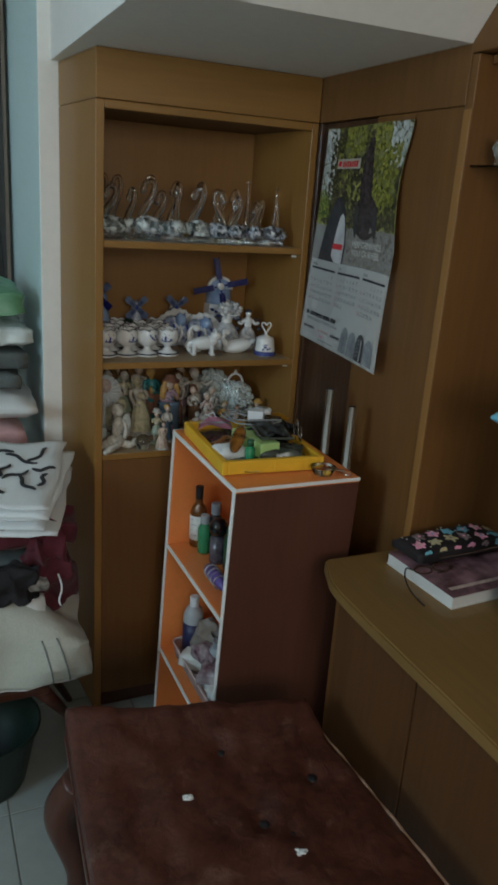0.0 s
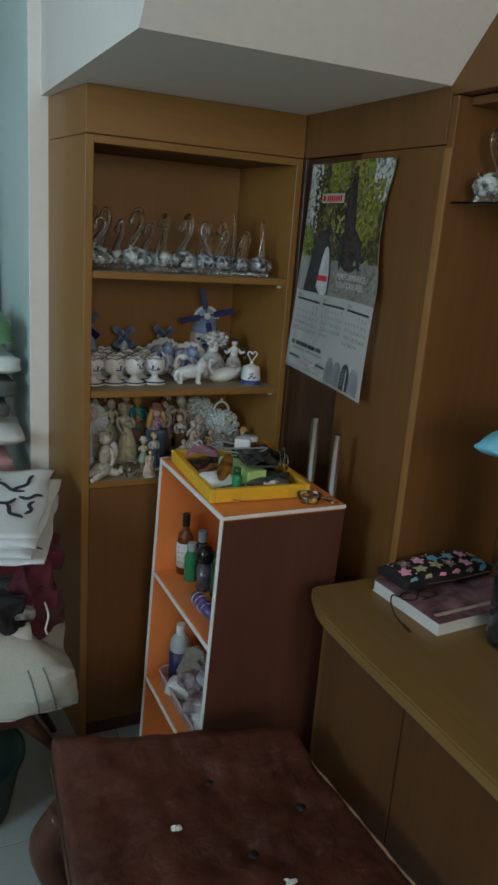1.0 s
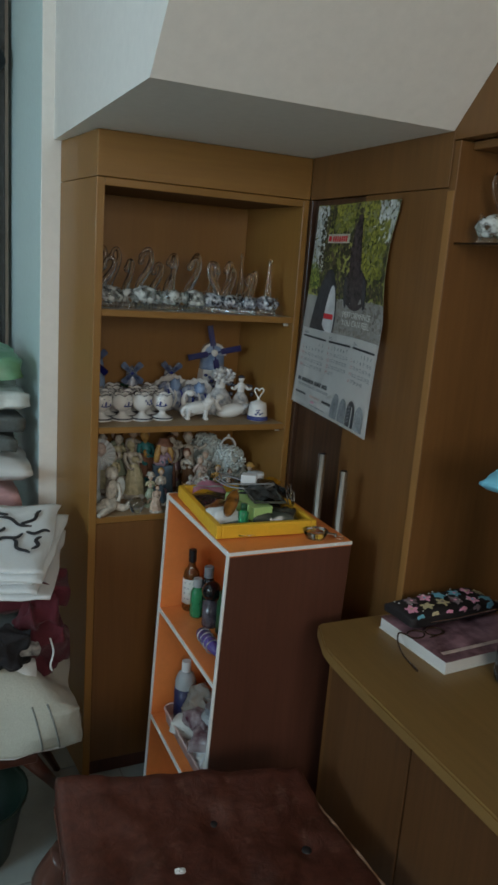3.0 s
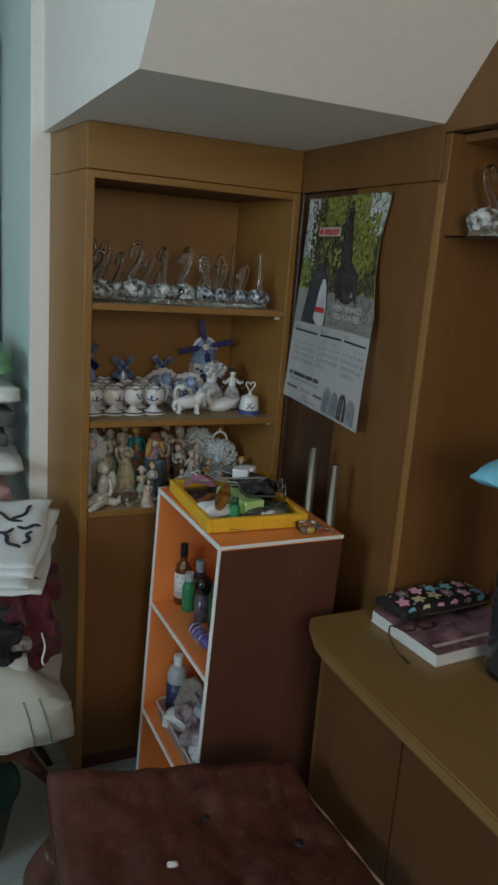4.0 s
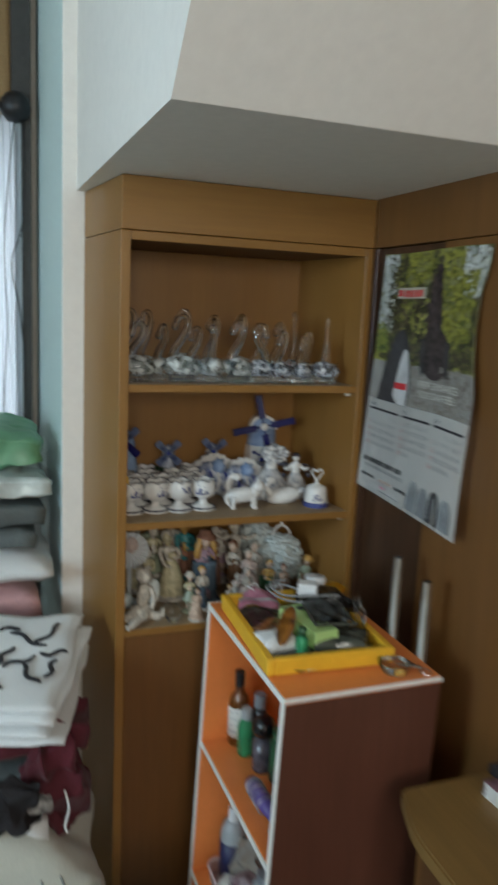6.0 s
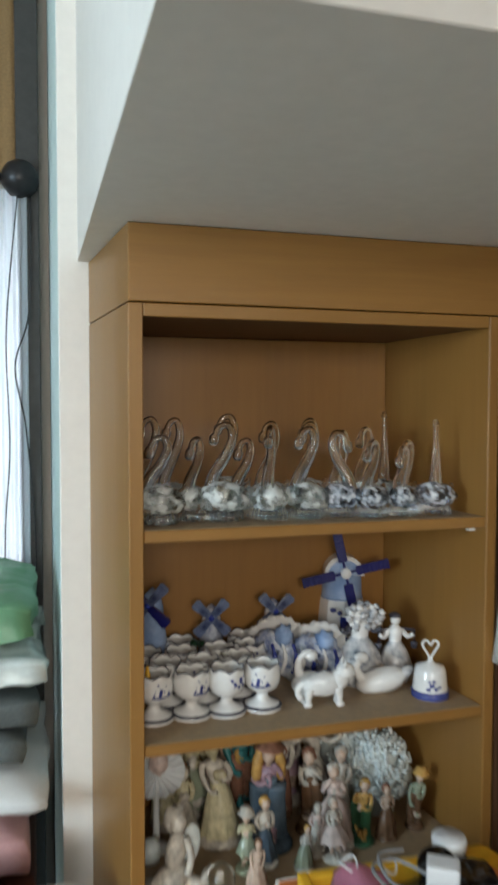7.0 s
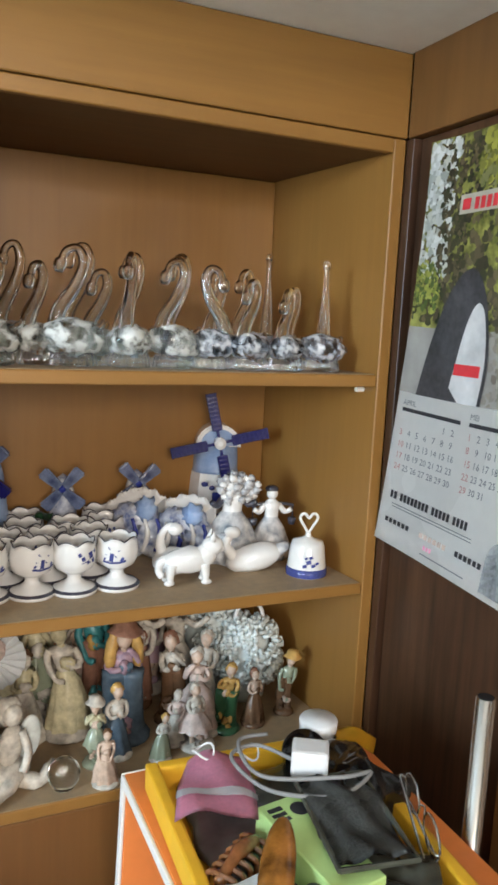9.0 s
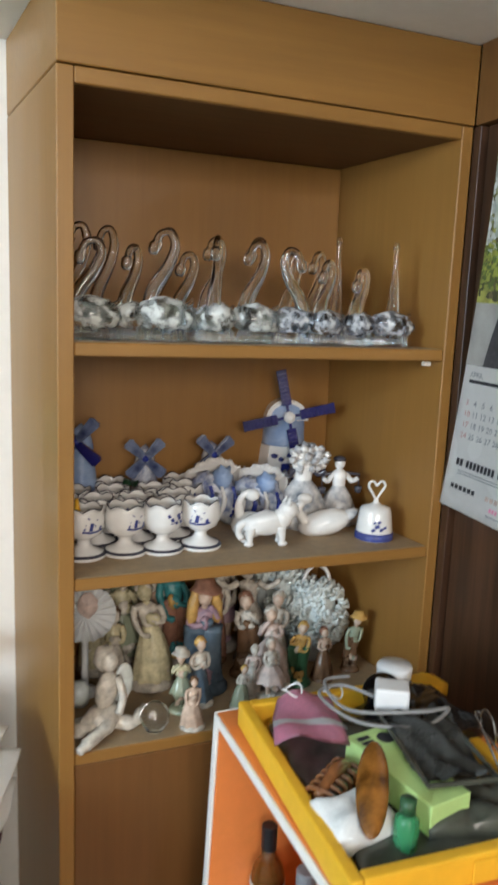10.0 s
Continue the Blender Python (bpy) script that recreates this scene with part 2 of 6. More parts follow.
floor = structure("floor", box(RX0, RX1, RY0, RY1, -0.08, -0.003, 0), M["grout"], "grey ceramic tiled floor with dark joints", "floor")
structure("ceiling", box(RX0, RX1, RY0, RY1, RZ, RZ + 0.1, 0), M["ceiling"], "plain off-white painted ceiling", "ceiling")
structure("stair_box", prism([(BY, SZ), (1.336, SZ), (0.46, RZ - 0.002), (BY, RZ - 0.002)], "x", 0.411, WX - 0.002), M["plaster"],
          "white plastered underside of a staircase above the cabinet", "stair soffit")
bm = box(0.377, RX1, BY, RY1 - 0.002, 0, RZ - 0.002, 0.002)
# the west face takes the plaster tinted for cool daylight
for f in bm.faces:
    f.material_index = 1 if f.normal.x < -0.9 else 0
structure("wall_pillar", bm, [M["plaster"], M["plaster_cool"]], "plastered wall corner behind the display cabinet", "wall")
# wall with a window, west
wy0, wy1, wz0, wz1 = -0.15, 0.85, 1.15, 2.35
bm = box(RX0 - 0.15, RX0, RY0, wy0, 0, RZ, 0)
box(RX0 - 0.15, RX0, wy1, RY1, 0, RZ, 0, bm)
box(RX0 - 0.15, RX0, wy0, wy1, 0, wz0, 0, bm)
box(RX0 - 0.15, RX0, wy0, wy1, wz1, RZ, 0, bm)
structure("wall_west", bm, M["plaster"], "plain plastered wall with a window", "wall")
# wall with a window, south
sx0, sx1, sz0, sz1 = -0.9, 0.7, 1.45, 2.45
bm = box(RX0, sx0, RY0 - 0.15, RY0, 0, RZ, 0)
box(sx1, RX1, RY0 - 0.15, RY0, 0, RZ, 0, bm)
box(sx0, sx1, RY0 - 0.15, RY0, 0, sz0, 0, bm)
box(sx0, sx1, RY0 - 0.15, RY0, sz1, RZ, 0, bm)
structure("wall_south", bm, M["plaster"], "plain plastered wall with a window", "wall")
# wall with a doorway, north
nx0, nx1, nz1 = -0.62, 0.34, 2.06
bm = box(RX0, nx0, RY1, RY1 + 0.15, 0, RZ, 0)
box(nx1, RX1, RY1, RY1 + 0.15, 0, RZ, 0, bm)
box(nx0, nx1, RY1, RY1 + 0.15, nz1, RZ, 0, bm)
structure("wall_north", bm, M["plaster"], "plain plastered wall with a curtained doorway", "wall")
structure("wall_east", box(RX1, RX1 + 0.15, RY0, RY1, 0, RZ, 0), M["plaster"], "plain plastered wall behind the wall units", "wall")

# ---- panelled wall on the right of the display cabinet ----
bm = box(WX, WX + 0.03, FY - 0.016, FY + 0.001, 0, 1.706, 0.001)
structure("panel_frame", bm, M["dark_door"], "narrow dark wooden strip in the panel corner", "trim")
structure("panel_door", box(WX + 0.012, WX + 0.034, 1.65, FY - 0.017, 0, 1.706, 0.001), M["dark_door"], "dark streaky stained wooden door panel", "panel")
structure("panel_side", box(WX, WX + 0.03, 1.334, 1.648, 0, 1.706, 0.001), M["panel_z"], "plain brown veneered wall panel", "panel")
# same wood as the cabinet's crown; its shade is put into the darker brown
bm = box(WX - 0.001, WX + 0.03, 1.3345, FY - 0.003, 1.7075, RZ - 0.004, 0.001)
box(WX - 0.001, WX + 0.03, -0.4, 1.334, 1.80, RZ - 0.004, 0.001, bm)
structure("panel_crown", bm, M["panel_z"], "brown veneered boards above the panels", "panel")


def cabinet():
    c = thing("display_cabinet", "oak-veneered display cabinet with open shelves full of ornaments", "cabinet", (0.461, FY, 0))
    w, d = WX - 0.461 - 0.001, BY - FY - 0.003
    part("side_panel", box(0, 0.021, 0, d, 0, 1.706), M["oak_z"], c)
    part("side_panel", box(w - 0.019, w, 0, d, 0, 1.706), M["oak_z"], c)
    part("front_edge", box(0.0215, w - 0.0195, 0.0, 0.012, 1.687, 1.706), M["oak_x"], c, "oak-veneered front edge")
    part("top_panel", box(0.0215, w - 0.0195, 0.0125, d, 1.688, 1.706), M["shaded_board"], c, "top board, the shade of its underside put into the colour")
    part("back_panel", box(0.0215, w - 0.0195, d - 0.008, d, 0.06, 1.6875), M["oak_z"], c)
    for z in (1.384, 1.072, 0.818):
        shelf = part("shelf", box(0.0215, w - 0.0195, 0.002, d - 0.0085, z - 0.018, z - 0.0008), M["oak_x"], c)
        part("dust_film", box(0.024, w - 0.022, 0.004, d - 0.01, z - 0.0006, z, 0), M["dusty_oak"], shelf, "greyish film of dust on the shelf")
    part("door", box(0.0215, w - 0.0195, 0.003, 0.021, 0.05, 0.799), M["oak_door"], c, "darker brown veneered door")
    part("plinth", box(0.0215, w - 0.0195, 0.012, 0.03, 0, 0.047), M["dark_wood"], c)
    part("crown", box(0.0, w, -0.002, d, 1.7075, SZ - 0.001), M["oak_x"], c, "plain crown board with a thin shadow gap below")
    for z in (1.36, 1.048):
        bm = None
        for y in (0.03,):
            bm = tube([(w - 0.02, y, z), (w - 0.032, y, z)], 0.004, 8, bm)
        part("shelf_pin", bm, M["white_edge"], c, "small pale shelf support pin")
    for ob in c.children_recursive:          # the corner is not square: the sides run back at a slant
        for v in ob.data.vertices:
            v.co.x -= 0.10 * max(0.0, v.co.y)
    return c


cabinet()


def bookcase():
    c = thing("bookcase", "low three-tier bookcase, orange inside and maroon outside with white edges", "bookcase", (0.644, 1.391, 0))
    w, d, h, t = 0.311, 0.431, 0.915, 0.012
    part("side_panel", box(0.003, w, 0, t, 0, h - t), [M["maroon_lam"]], c, "maroon laminate outer side")
    part("side_panel", box(0.003, w, d - t, d, 0, h - t), [M["orange"]], c)
    for y in (0.0, d - t):
        part("edge_band", box(-0.001, 0.003, y, y + t, 0, h - 0.0005, 0.0008), M["white_edge"], c)
    part("inner_lining", box(0.003, w - 0.006, t, t + 0.002, 0.03, h - t, 0), M["orange"], c, "orange inner face")
    part("back_panel", box(w - 0.006, w, t + 0.002, d - t, 0.02, h - t, 0), M["orange"], c)
    top = part("top_panel", box(0.003, w, 0, d, h - t + 0.0003, h), M["orange"], c)
    part("edge_band", box(-0.001, 0.003, t, d - t, h - t, h - 0.0005, 0.0008), M["white_edge"], c)
    part("edge_band", box(0.0, w, -0.002, 0.0, h - 0.008, h + 0.0005, 0.0006), M["white_edge"], c)
    part("edge_band", box(0.0, w, d, d + 0.002, h - 0.008, h + 0.0005, 0.0006), M["white_edge"], c)
    for z in (0.592, 0.265, 0.05):
        part("shelf", box(0.004, w - 0.0065, t + 0.0025, d - t - 0.0005, z - t, z), M["orange"], c)
        part("edge_band", box(0.0, 0.004, t + 0.0025, d - t - 0.0005, z - t + 0.001, z - 0.001, 0.0006), M["white_edge"], c)
    for ob in c.children:          # the old carcass leans towards the wall
        for v in ob.data.vertices:
            v.co.x += 0.034 * (v.co.z - h)
    return c


bookcase()


def desk():
    c = thing("desk", "brown wooden built-in desk with a thick rounded top", "desk", (0.86, 0.0, 0))
    bm = prism([(-0.058, -0.4), (0.49, -0.4), (0.49, 1.332), (-0.006, 1.332), (-0.016, 1.324), (-0.048, 1.240), (-0.054, 1.20), (-0.058, 1.08)], "z", 0.722, 0.75)
    bmesh.ops.bevel(bm, geom=bm.edges[:], offset=0.004, segments=2, affect="EDGES")
    part("desktop", bm, M["desk_y"], c)
    part("side_panel", box(0.012, 0.49, 1.285, 1.303, 0, 0.7215), M["panel_z"], c)
    for k, (a, b) in enumerate(((0.99, 1.284), (0.60, 0.986), (0.2, 0.596), (-0.39, 0.196))):
        part("door", box(0.008, 0.026, a, b, 0.06, 0.70), M["desk_door"], c, "dark reddish veneered door")
    part("plinth", box(0.026, 0.046, -0.39, 1.284, 0, 0.058), M["dark_wood"], c)
    part("rail", box(0.014, 0.034, -0.39, 1.284, 0.7005, 0.7215), M["panel_z"], c)
    return c


desk()


def wall_niche():
    c = thing("wall_unit", "brown veneered wall unit with an open niche above the desk", "wall unit", (WX, 0, 0))
    part("side_panel", box(0.0, 0.30, 1.311, 1.333, 0.752, 1.798), M["panel_z"], c)
    part("edge_band", box(-0.003, 0.0, 1.311, 1.333, 0.752, 1.700, 0.001), M["oak_edge"], c, "lighter worn front edge")
    part("side_panel", box(0.0, 0.30, -0.4, -0.38, 0.752, 1.798), M["panel_z"], c)
    part("back_panel", box(0.302, 0.32, -0.4, 1.333, 0.752, 1.798), M["panel_z"], c)
    part("top_panel", box(0.031, 0.30, -0.378, 1.31, 1.782, 1.798), M["panel_z"], c)
    part("glass_shelf", box(0.012, 0.30, 0.85, 1.31, 1.594, 1.598, 0.0005), M["glass"], c, "clear glass shelf")
    return c


M["glass"] = surface("clear_glass", (0.95, 0.98, 0.97), 0.03, scale=5, var=0.01, bump=0, trans=1.0)
wall_niche()
structure("wall_unit_front", box(WX, RX1, RY0, -0.402, 0, RZ - 0.004, 0.001), M["panel_z"], "plain brown cupboard front", "panel")


# ---- upholstered stool before the desk ----
def stool():
    c = thing("stool", "carved dark wooden stool with a worn brown leather seat", "stool", (0, 0, 0))
    A, B, C, D = Vector((0.22, 0.64)), Vector((0.80, 0.60)), Vector((0.768, 1.215)), Vector((0.270, 1.335))

    def quad(u, v):
        u, v = (u + 1) / 2, (v + 1) / 2
        return A * (1 - u) * (1 - v) + B * u * (1 - v) + C * u * v + D * (1 - u) * v

    def spread(bm):
        for v in bm.verts:
            q = quad(v.co.x, v.co.y)
            v.co.x, v.co.y = q.x, q.y
        return bm

    TUFTS = ((0.547, 1.156), (0.691, 1.035), (0.556, 0.962), (0.593, 0.922))
    seat = soft_slab(-1, 1, -1, 1, 0.385, 0.462, 0.3, 0.0, 40, 3.0, 9)
    for v in seat.verts:          # a rolled ridge along the far edge
        if v.co.z > 0.41 and v.co.y > 0.55:
            v.co.z += 0.042 * ((v.co.y - 0.55) / 0.45) ** 1.5
    spread(seat)
    for v in seat.verts:          # tufts and hollows of an old pad
        if v.co.z > 0.42:
            v.co.z += 0.008 * noise.noise(v.co * 13) + 0.005 * noise.noise(v.co * 34)
            for tx, ty in TUFTS:
                d2 = (v.co.x - tx) ** 2 + (v.co.y - ty) ** 2
                v.co.z -= 0.016 * math.exp(-d2 / 0.0007)
    seat = part("seat", seat, M["leather"], c, "worn brown leather seat pad", smooth=True)
    for tx, ty in TUFTS:
        part("button", ball((tx, ty, 0.445), (0.011, 0.011, 0.005), None, 0, 12), M["black"], seat, "dark tuft button", smooth=True)
    part("seat_frame", spread(box(-0.97, 0.97, -0.97, 0.97, 0.315, 0.392, 0.0)), M["dark_wood"], c)
    for v0, v1, u0, u1 in ((-0.98, 0.98, 1.0, 1.0), (-0.98, 0.98, -1.0, -1.0), (1.0, 1.0, -0.98, 0.98)):
        pts = []
        for k in range(26):
            q = quad(u0 + (u1 - u0) * k / 25, v0 + (v1 - v0) * k / 25)
            pts.append((q.x, q.y, 0.447 - 0.022 * (v0 == v1) - 0.02 * (u0 < 0 and v0 != v1) + 0.002 * math.sin(k * 1.7)))
        part("piping", tube(pts, 0.0032, 6), M["piping"] if u0 > 0 else M["leather"], c, "pale worn seam")
    for u, v in ((-1, -1), (1, -1), (1, 1), (-1, 1)):
        q = quad(u * 0.9, v * 0.9)
        x, y = q
        p = spline([(x, y, 0.33), (x + u * 0.040, y + v * 0.012, 0.25), (x + u * 0.004, y, 0.11), (x + u * 0.012, y, 0.03), (x + u * 0.045, y, 0.004)], 6)
        part("leg", tube(p, [0.040 - 0.024 * i / (len(p) - 1) for i in range(len(p))], 12), M["dark_wood"], c, "curved carved leg", smooth=True)
    return c


stool()
for x, y, r in ((0.440, 1.050, 0.012), (0.579, 0.872, 0.017)):
    bm = ball((0, 0, 0.003), (r, r * 0.7, 0.005), None, 0, 10, None, 0.8, 9)
    ob = part("paper_scrap", bm, M["white_cloth"])
    ob.location = (x, y, 0.459)
    tagged(ob, "torn white scrap of paper lying on the stool", "paper scrap", "paper scraps")



# ---- materials of the small things ----
M.update({
    "porcelain": surface("white_porcelain", (0.80, 0.79, 0.77), 0.14, scale=40, var=0.05, bump=0.01, coat=0.5, big=20),
    "delft_blue": surface("cobalt_glaze", (0.03, 0.05, 0.32), 0.16, scale=70, var=0.3, bump=0.02, coat=0.5),
    "mid_blue": surface("pale_blue_glaze", (0.20, 0.33, 0.62), 0.16, scale=35, var=0.25, bump=0.01, coat=0.5, second=(0.42, 0.54, 0.75), big=30),
    "mottle_blue": surface("mottled_blue_glaze", (0.07, 0.14, 0.42), 0.16, scale=60, var=0.4, bump=0.03, coat=0.5, second=(0.84, 0.87, 0.90), big=55),
    "slate_glaze": surface("slate_blue_mottled_glaze", (0.045, 0.07, 0.19), 0.18, scale=70, var=0.4, bump=0.03, coat=0.5, second=(0.19, 0.24, 0.38), big=60),
    "navy": surface("navy_glaze", (0.012, 0.014, 0.13), 0.2, scale=90, var=0.3, bump=0.03, coat=0.4),
    "motif": surface("blue_brushwork", (0.055, 0.07, 0.24), 0.25, scale=300, var=0.5, bump=0),
    "band": surface("dark_glaze_line", (0.055, 0.055, 0.075), 0.2, scale=60, var=0.3, bump=0, coat=0.4),
    "grey_porc": surface("grey_white_porcelain", (0.20, 0.23, 0.28), 0.16, scale=60, var=0.3, bump=0.03, coat=0.5, second=(0.82, 0.81, 0.80), big=55),
    "sage": surface("sage_glaze", (0.30, 0.34, 0.24), 0.2, scale=40, var=0.2, bump=0.02, coat=0.4),
    "swan_glass": surface("swan_glass", (0.93, 0.96, 0.94), 0.03, scale=8, var=0.02, bump=0, trans=1.0, ior=1.47),
    "swan_body": surface("speckled_glass", (0.88, 0.94, 0.93), 0.05, scale=90, var=0.2, bump=0.16, trans=0.8, ior=1.47, second=(0.84, 0.89, 0.87), big=60, patch=0.78),
    "swan_blue": surface("blue_speckled_glass", (0.33, 0.40, 0.56), 0.05, scale=80, var=0.3, bump=0.16, trans=0.7, ior=1.47, second=(0.84, 0.87, 0.88), big=75, patch=0.75),
    "bisque": surface("greyed_bisque", (0.56, 0.52, 0.45), 0.24, scale=90, var=0.34, bump=0.35, big=45),
    "skin": surface("painted_bisque", (0.58, 0.43, 0.33), 0.24, scale=90, var=0.25, bump=0.2, big=45),
    "yellow_dress": surface("pale_yellow_glaze", (0.56, 0.51, 0.33), 0.24, scale=95, var=0.35, bump=0.35, big=55),
    "lilac": surface("lilac_glaze", (0.34, 0.27, 0.38), 0.24, scale=95, var=0.25, bump=0.35, second=(0.5, 0.3, 0.32), big=55),
    "denim": surface("slate_blue_glaze", (0.09, 0.13, 0.17), 0.24, scale=95, var=0.3, bump=0.35, big=55),
    "teal": surface("teal_glaze", (0.05, 0.26, 0.28), 0.35, scale=50, var=0.3, bump=0.1, big=30),
    "brick_red": surface("russet_glaze", (0.30, 0.15, 0.10), 0.24, scale=95, var=0.25, bump=0.35, big=55),
    "blond": surface("ochre_glaze", (0.55, 0.33, 0.10), 0.24, scale=70, var=0.35, bump=0.2, big=55),
    "hair_brown": surface("brown_glaze", (0.16, 0.085, 0.045), 0.24, scale=70, var=0.3, bump=0.2, big=55),
    "bottle_green": surface("deep_green_glaze", (0.03, 0.10, 0.045), 0.35, scale=60, var=0.3, bump=0.1, big=30),
    "pale_pink": surface("pale_pink_glaze", (0.62, 0.49, 0.43), 0.24, scale=95, var=0.3, bump=0.35, big=55),
    "flower": surface("pale_flower_porcelain", (0.72, 0.79, 0.78), 0.3, scale=80, var=0.15, bump=0.1, big=40),
    "fan": surface("pleated_white", (0.66, 0.69, 0.70), 0.5, scale=80, var=0.08, bump=0.1, big=20),
    "yellow_card": surface("yellow_card", (0.84, 0.47, 0.03), 0.45, scale=60, var=0.08, bump=0.05, big=8),
    "pink_felt": surface("pink_fabric", (0.88, 0.36, 0.52), 0.8, scale=250, var=0.12, bump=0.3, sheen=0.2, big=30),
    "white_plastic": surface("white_plastic", (0.78, 0.79, 0.80), 0.35, scale=60, var=0.04, bump=0.02),
    "grey_cable": surface("grey_cable", (0.25, 0.25, 0.25), 0.5, scale=80, var=0.1, bump=0.05),
    "tortoise": surface("tortoiseshell", (0.10, 0.032, 0.006), 0.2, scale=45, var=0.6, bump=0.02, coat=0.5, second=(0.42, 0.17, 0.03), big=30),
    "floral_pack": surface("dark_speckled_plastic", (0.02, 0.018, 0.03), 0.2, scale=80, var=0.3, bump=0.02, second=(0.16, 0.14, 0.17), big=70, coat=0.4),
    "dark_rim": surface("dark_brown_rim", (0.045, 0.022, 0.012), 0.25, scale=90, var=0.2, bump=0, coat=0.4),
    "clear_wrap": surface("clear_plastic_wrap", (0.70, 0.68, 0.64), 0.12, scale=40, var=0.2, bump=0.5, trans=0.45, big=22, second=(0.50, 0.40, 0.30)),
    "charcoal": surface("charcoal_paint", (0.050, 0.048, 0.045), 0.6, scale=60, var=0.25, bump=0.08),
    "claw": surface("brown_plastic", (0.22, 0.085, 0.03), 0.25, scale=80, var=0.4, bump=0.05, coat=0.4, big=40),
    "lime": surface("lime_carton", (0.50, 0.72, 0.27), 0.4, scale=80, var=0.06, bump=0.03),
    "green_clear": surface("green_clear_plastic", (0.10, 0.55, 0.25), 0.12, scale=30, var=0.1, bump=0, trans=0.6),
    "mesh": surface("dark_grey_mesh", (0.10, 0.105, 0.10), 0.28, scale=400, var=0.5, bump=0.5, big=25),
    "smoke": surface("smoked_plastic", (0.07, 0.075, 0.06), 0.15, scale=30, var=0.4, bump=0.25, big=20, coat=0.3),
    "black_gloss": surface("glossy_black", (0.008, 0.008, 0.009), 0.12, scale=40, var=0.3, bump=0.15, coat=0.4, big=20),
    "amber": surface("amber_glass", (0.32, 0.11, 0.02), 0.08, scale=20, var=0.1, bump=0, trans=0.6),
    "label": surface("white_label", (0.74, 0.73, 0.68), 0.5, scale=120, var=0.08, bump=0.03),
    "ink": surface("black_ink", (0.03, 0.03, 0.035), 0.6, scale=120, var=0.15, bump=0),
    "ink_red": surface("red_ink", (0.62, 0.04, 0.05), 0.5, scale=120, var=0.1, bump=0),
    "ink_pale_red": surface("faded_red_ink", (0.62, 0.30, 0.28), 0.5, scale=120, var=0.1, bump=0),
    "ink_grey": surface("grey_ink", (0.25, 0.26, 0.28), 0.6, scale=120, var=0.15, bump=0),
    "purple": surface("purple_plastic", (0.12, 0.08, 0.30), 0.3, scale=60, var=0.2, bump=0.05),
    "frosted": surface("frosted_plastic", (0.62, 0.66, 0.68), 0.25, scale=40, var=0.06, bump=0.03, trans=0.35),
    "blue_label": surface("blue_label", (0.03, 0.032, 0.095), 0.4, scale=90, var=0.2, bump=0.02),
    "pink_tray": surface("pale_pink_plastic", (0.66, 0.50, 0.47), 0.35, scale=40, var=0.06, bump=0.02),
    "maroon_pack": surface("maroon_pack", (0.17, 0.035, 0.07), 0.25, scale=30, var=0.4, bump=0.3, second=(0.62, 0.55, 0.55), big=13),
    "chrome": surface("brushed_steel", (0.62, 0.62, 0.60), 0.22, metal=1.0, scale=120, var=0.06, bump=0.02),
    "floral": surface("floral_fabric", (0.02, 0.017, 0.018), 0.6, scale=220, var=0.3, bump=0.25, big=30),
    "aqua": surface("aqua_plastic", (0.20, 0.52, 0.66), 0.3, scale=25, var=0.15, bump=0.3, big=12),
    "dark_glass": surface("dark_jar_glass", (0.10, 0.12, 0.13), 0.08, scale=10, var=0.1, bump=0, trans=0.7),
    "page": surface("book_pages", (0.70, 0.69, 0.66), 0.7, scale=300, var=0.1, bump=0.3, stretch=(0.05, 0.05, 8)),
    "cover": surface("book_cover", (0.10, 0.045, 0.055), 0.22, scale=25, var=0.4, bump=0.02, second=(0.42, 0.24, 0.28), big=14, coat=0.3),
    "drape": surface("tan_drape", (0.28, 0.175, 0.075), 0.8, scale=160, var=0.2, bump=0.3, big=7),
    "sheer": surface("sheer_curtain", (0.80, 0.84, 0.88), 0.9, scale=300, var=0.05, bump=0.2, trans=0.0, big=12),
    "gloss_door": wood("varnished_door", (0.14, 0.055, 0.022), grain="z", var=0.35, rough=0.16, coat=0.5),
})
# the sheer curtain lets daylight through
nt = M["sheer"].node_tree
tl = nt.nodes.new("ShaderNodeBsdfTranslucent")
tl.inputs["Color"].default_value = (0.8, 0.85, 0.9, 1)
ms = nt.nodes.new("ShaderNodeMixShader")
ms.inputs[0].default_value = 0.65
nt.links.new(nt.nodes["Principled BSDF"].outputs[0], ms.inputs[1])
nt.links.new(tl.outputs[0], ms.inputs[2])
nt.links.new(ms.outputs[0], nt.nodes["Material Output"].inputs[0])


def solid(name, bm, material, label, category, at=(0, 0, 0), turn=0.0, group="", smooth=True):
    """A thing that is one mesh."""
    ob = part(name, bm, material, None, "", smooth)
    ob.matrix_world = pose(*at, 0, 0, turn)
    return tagged(ob, label, category, group)


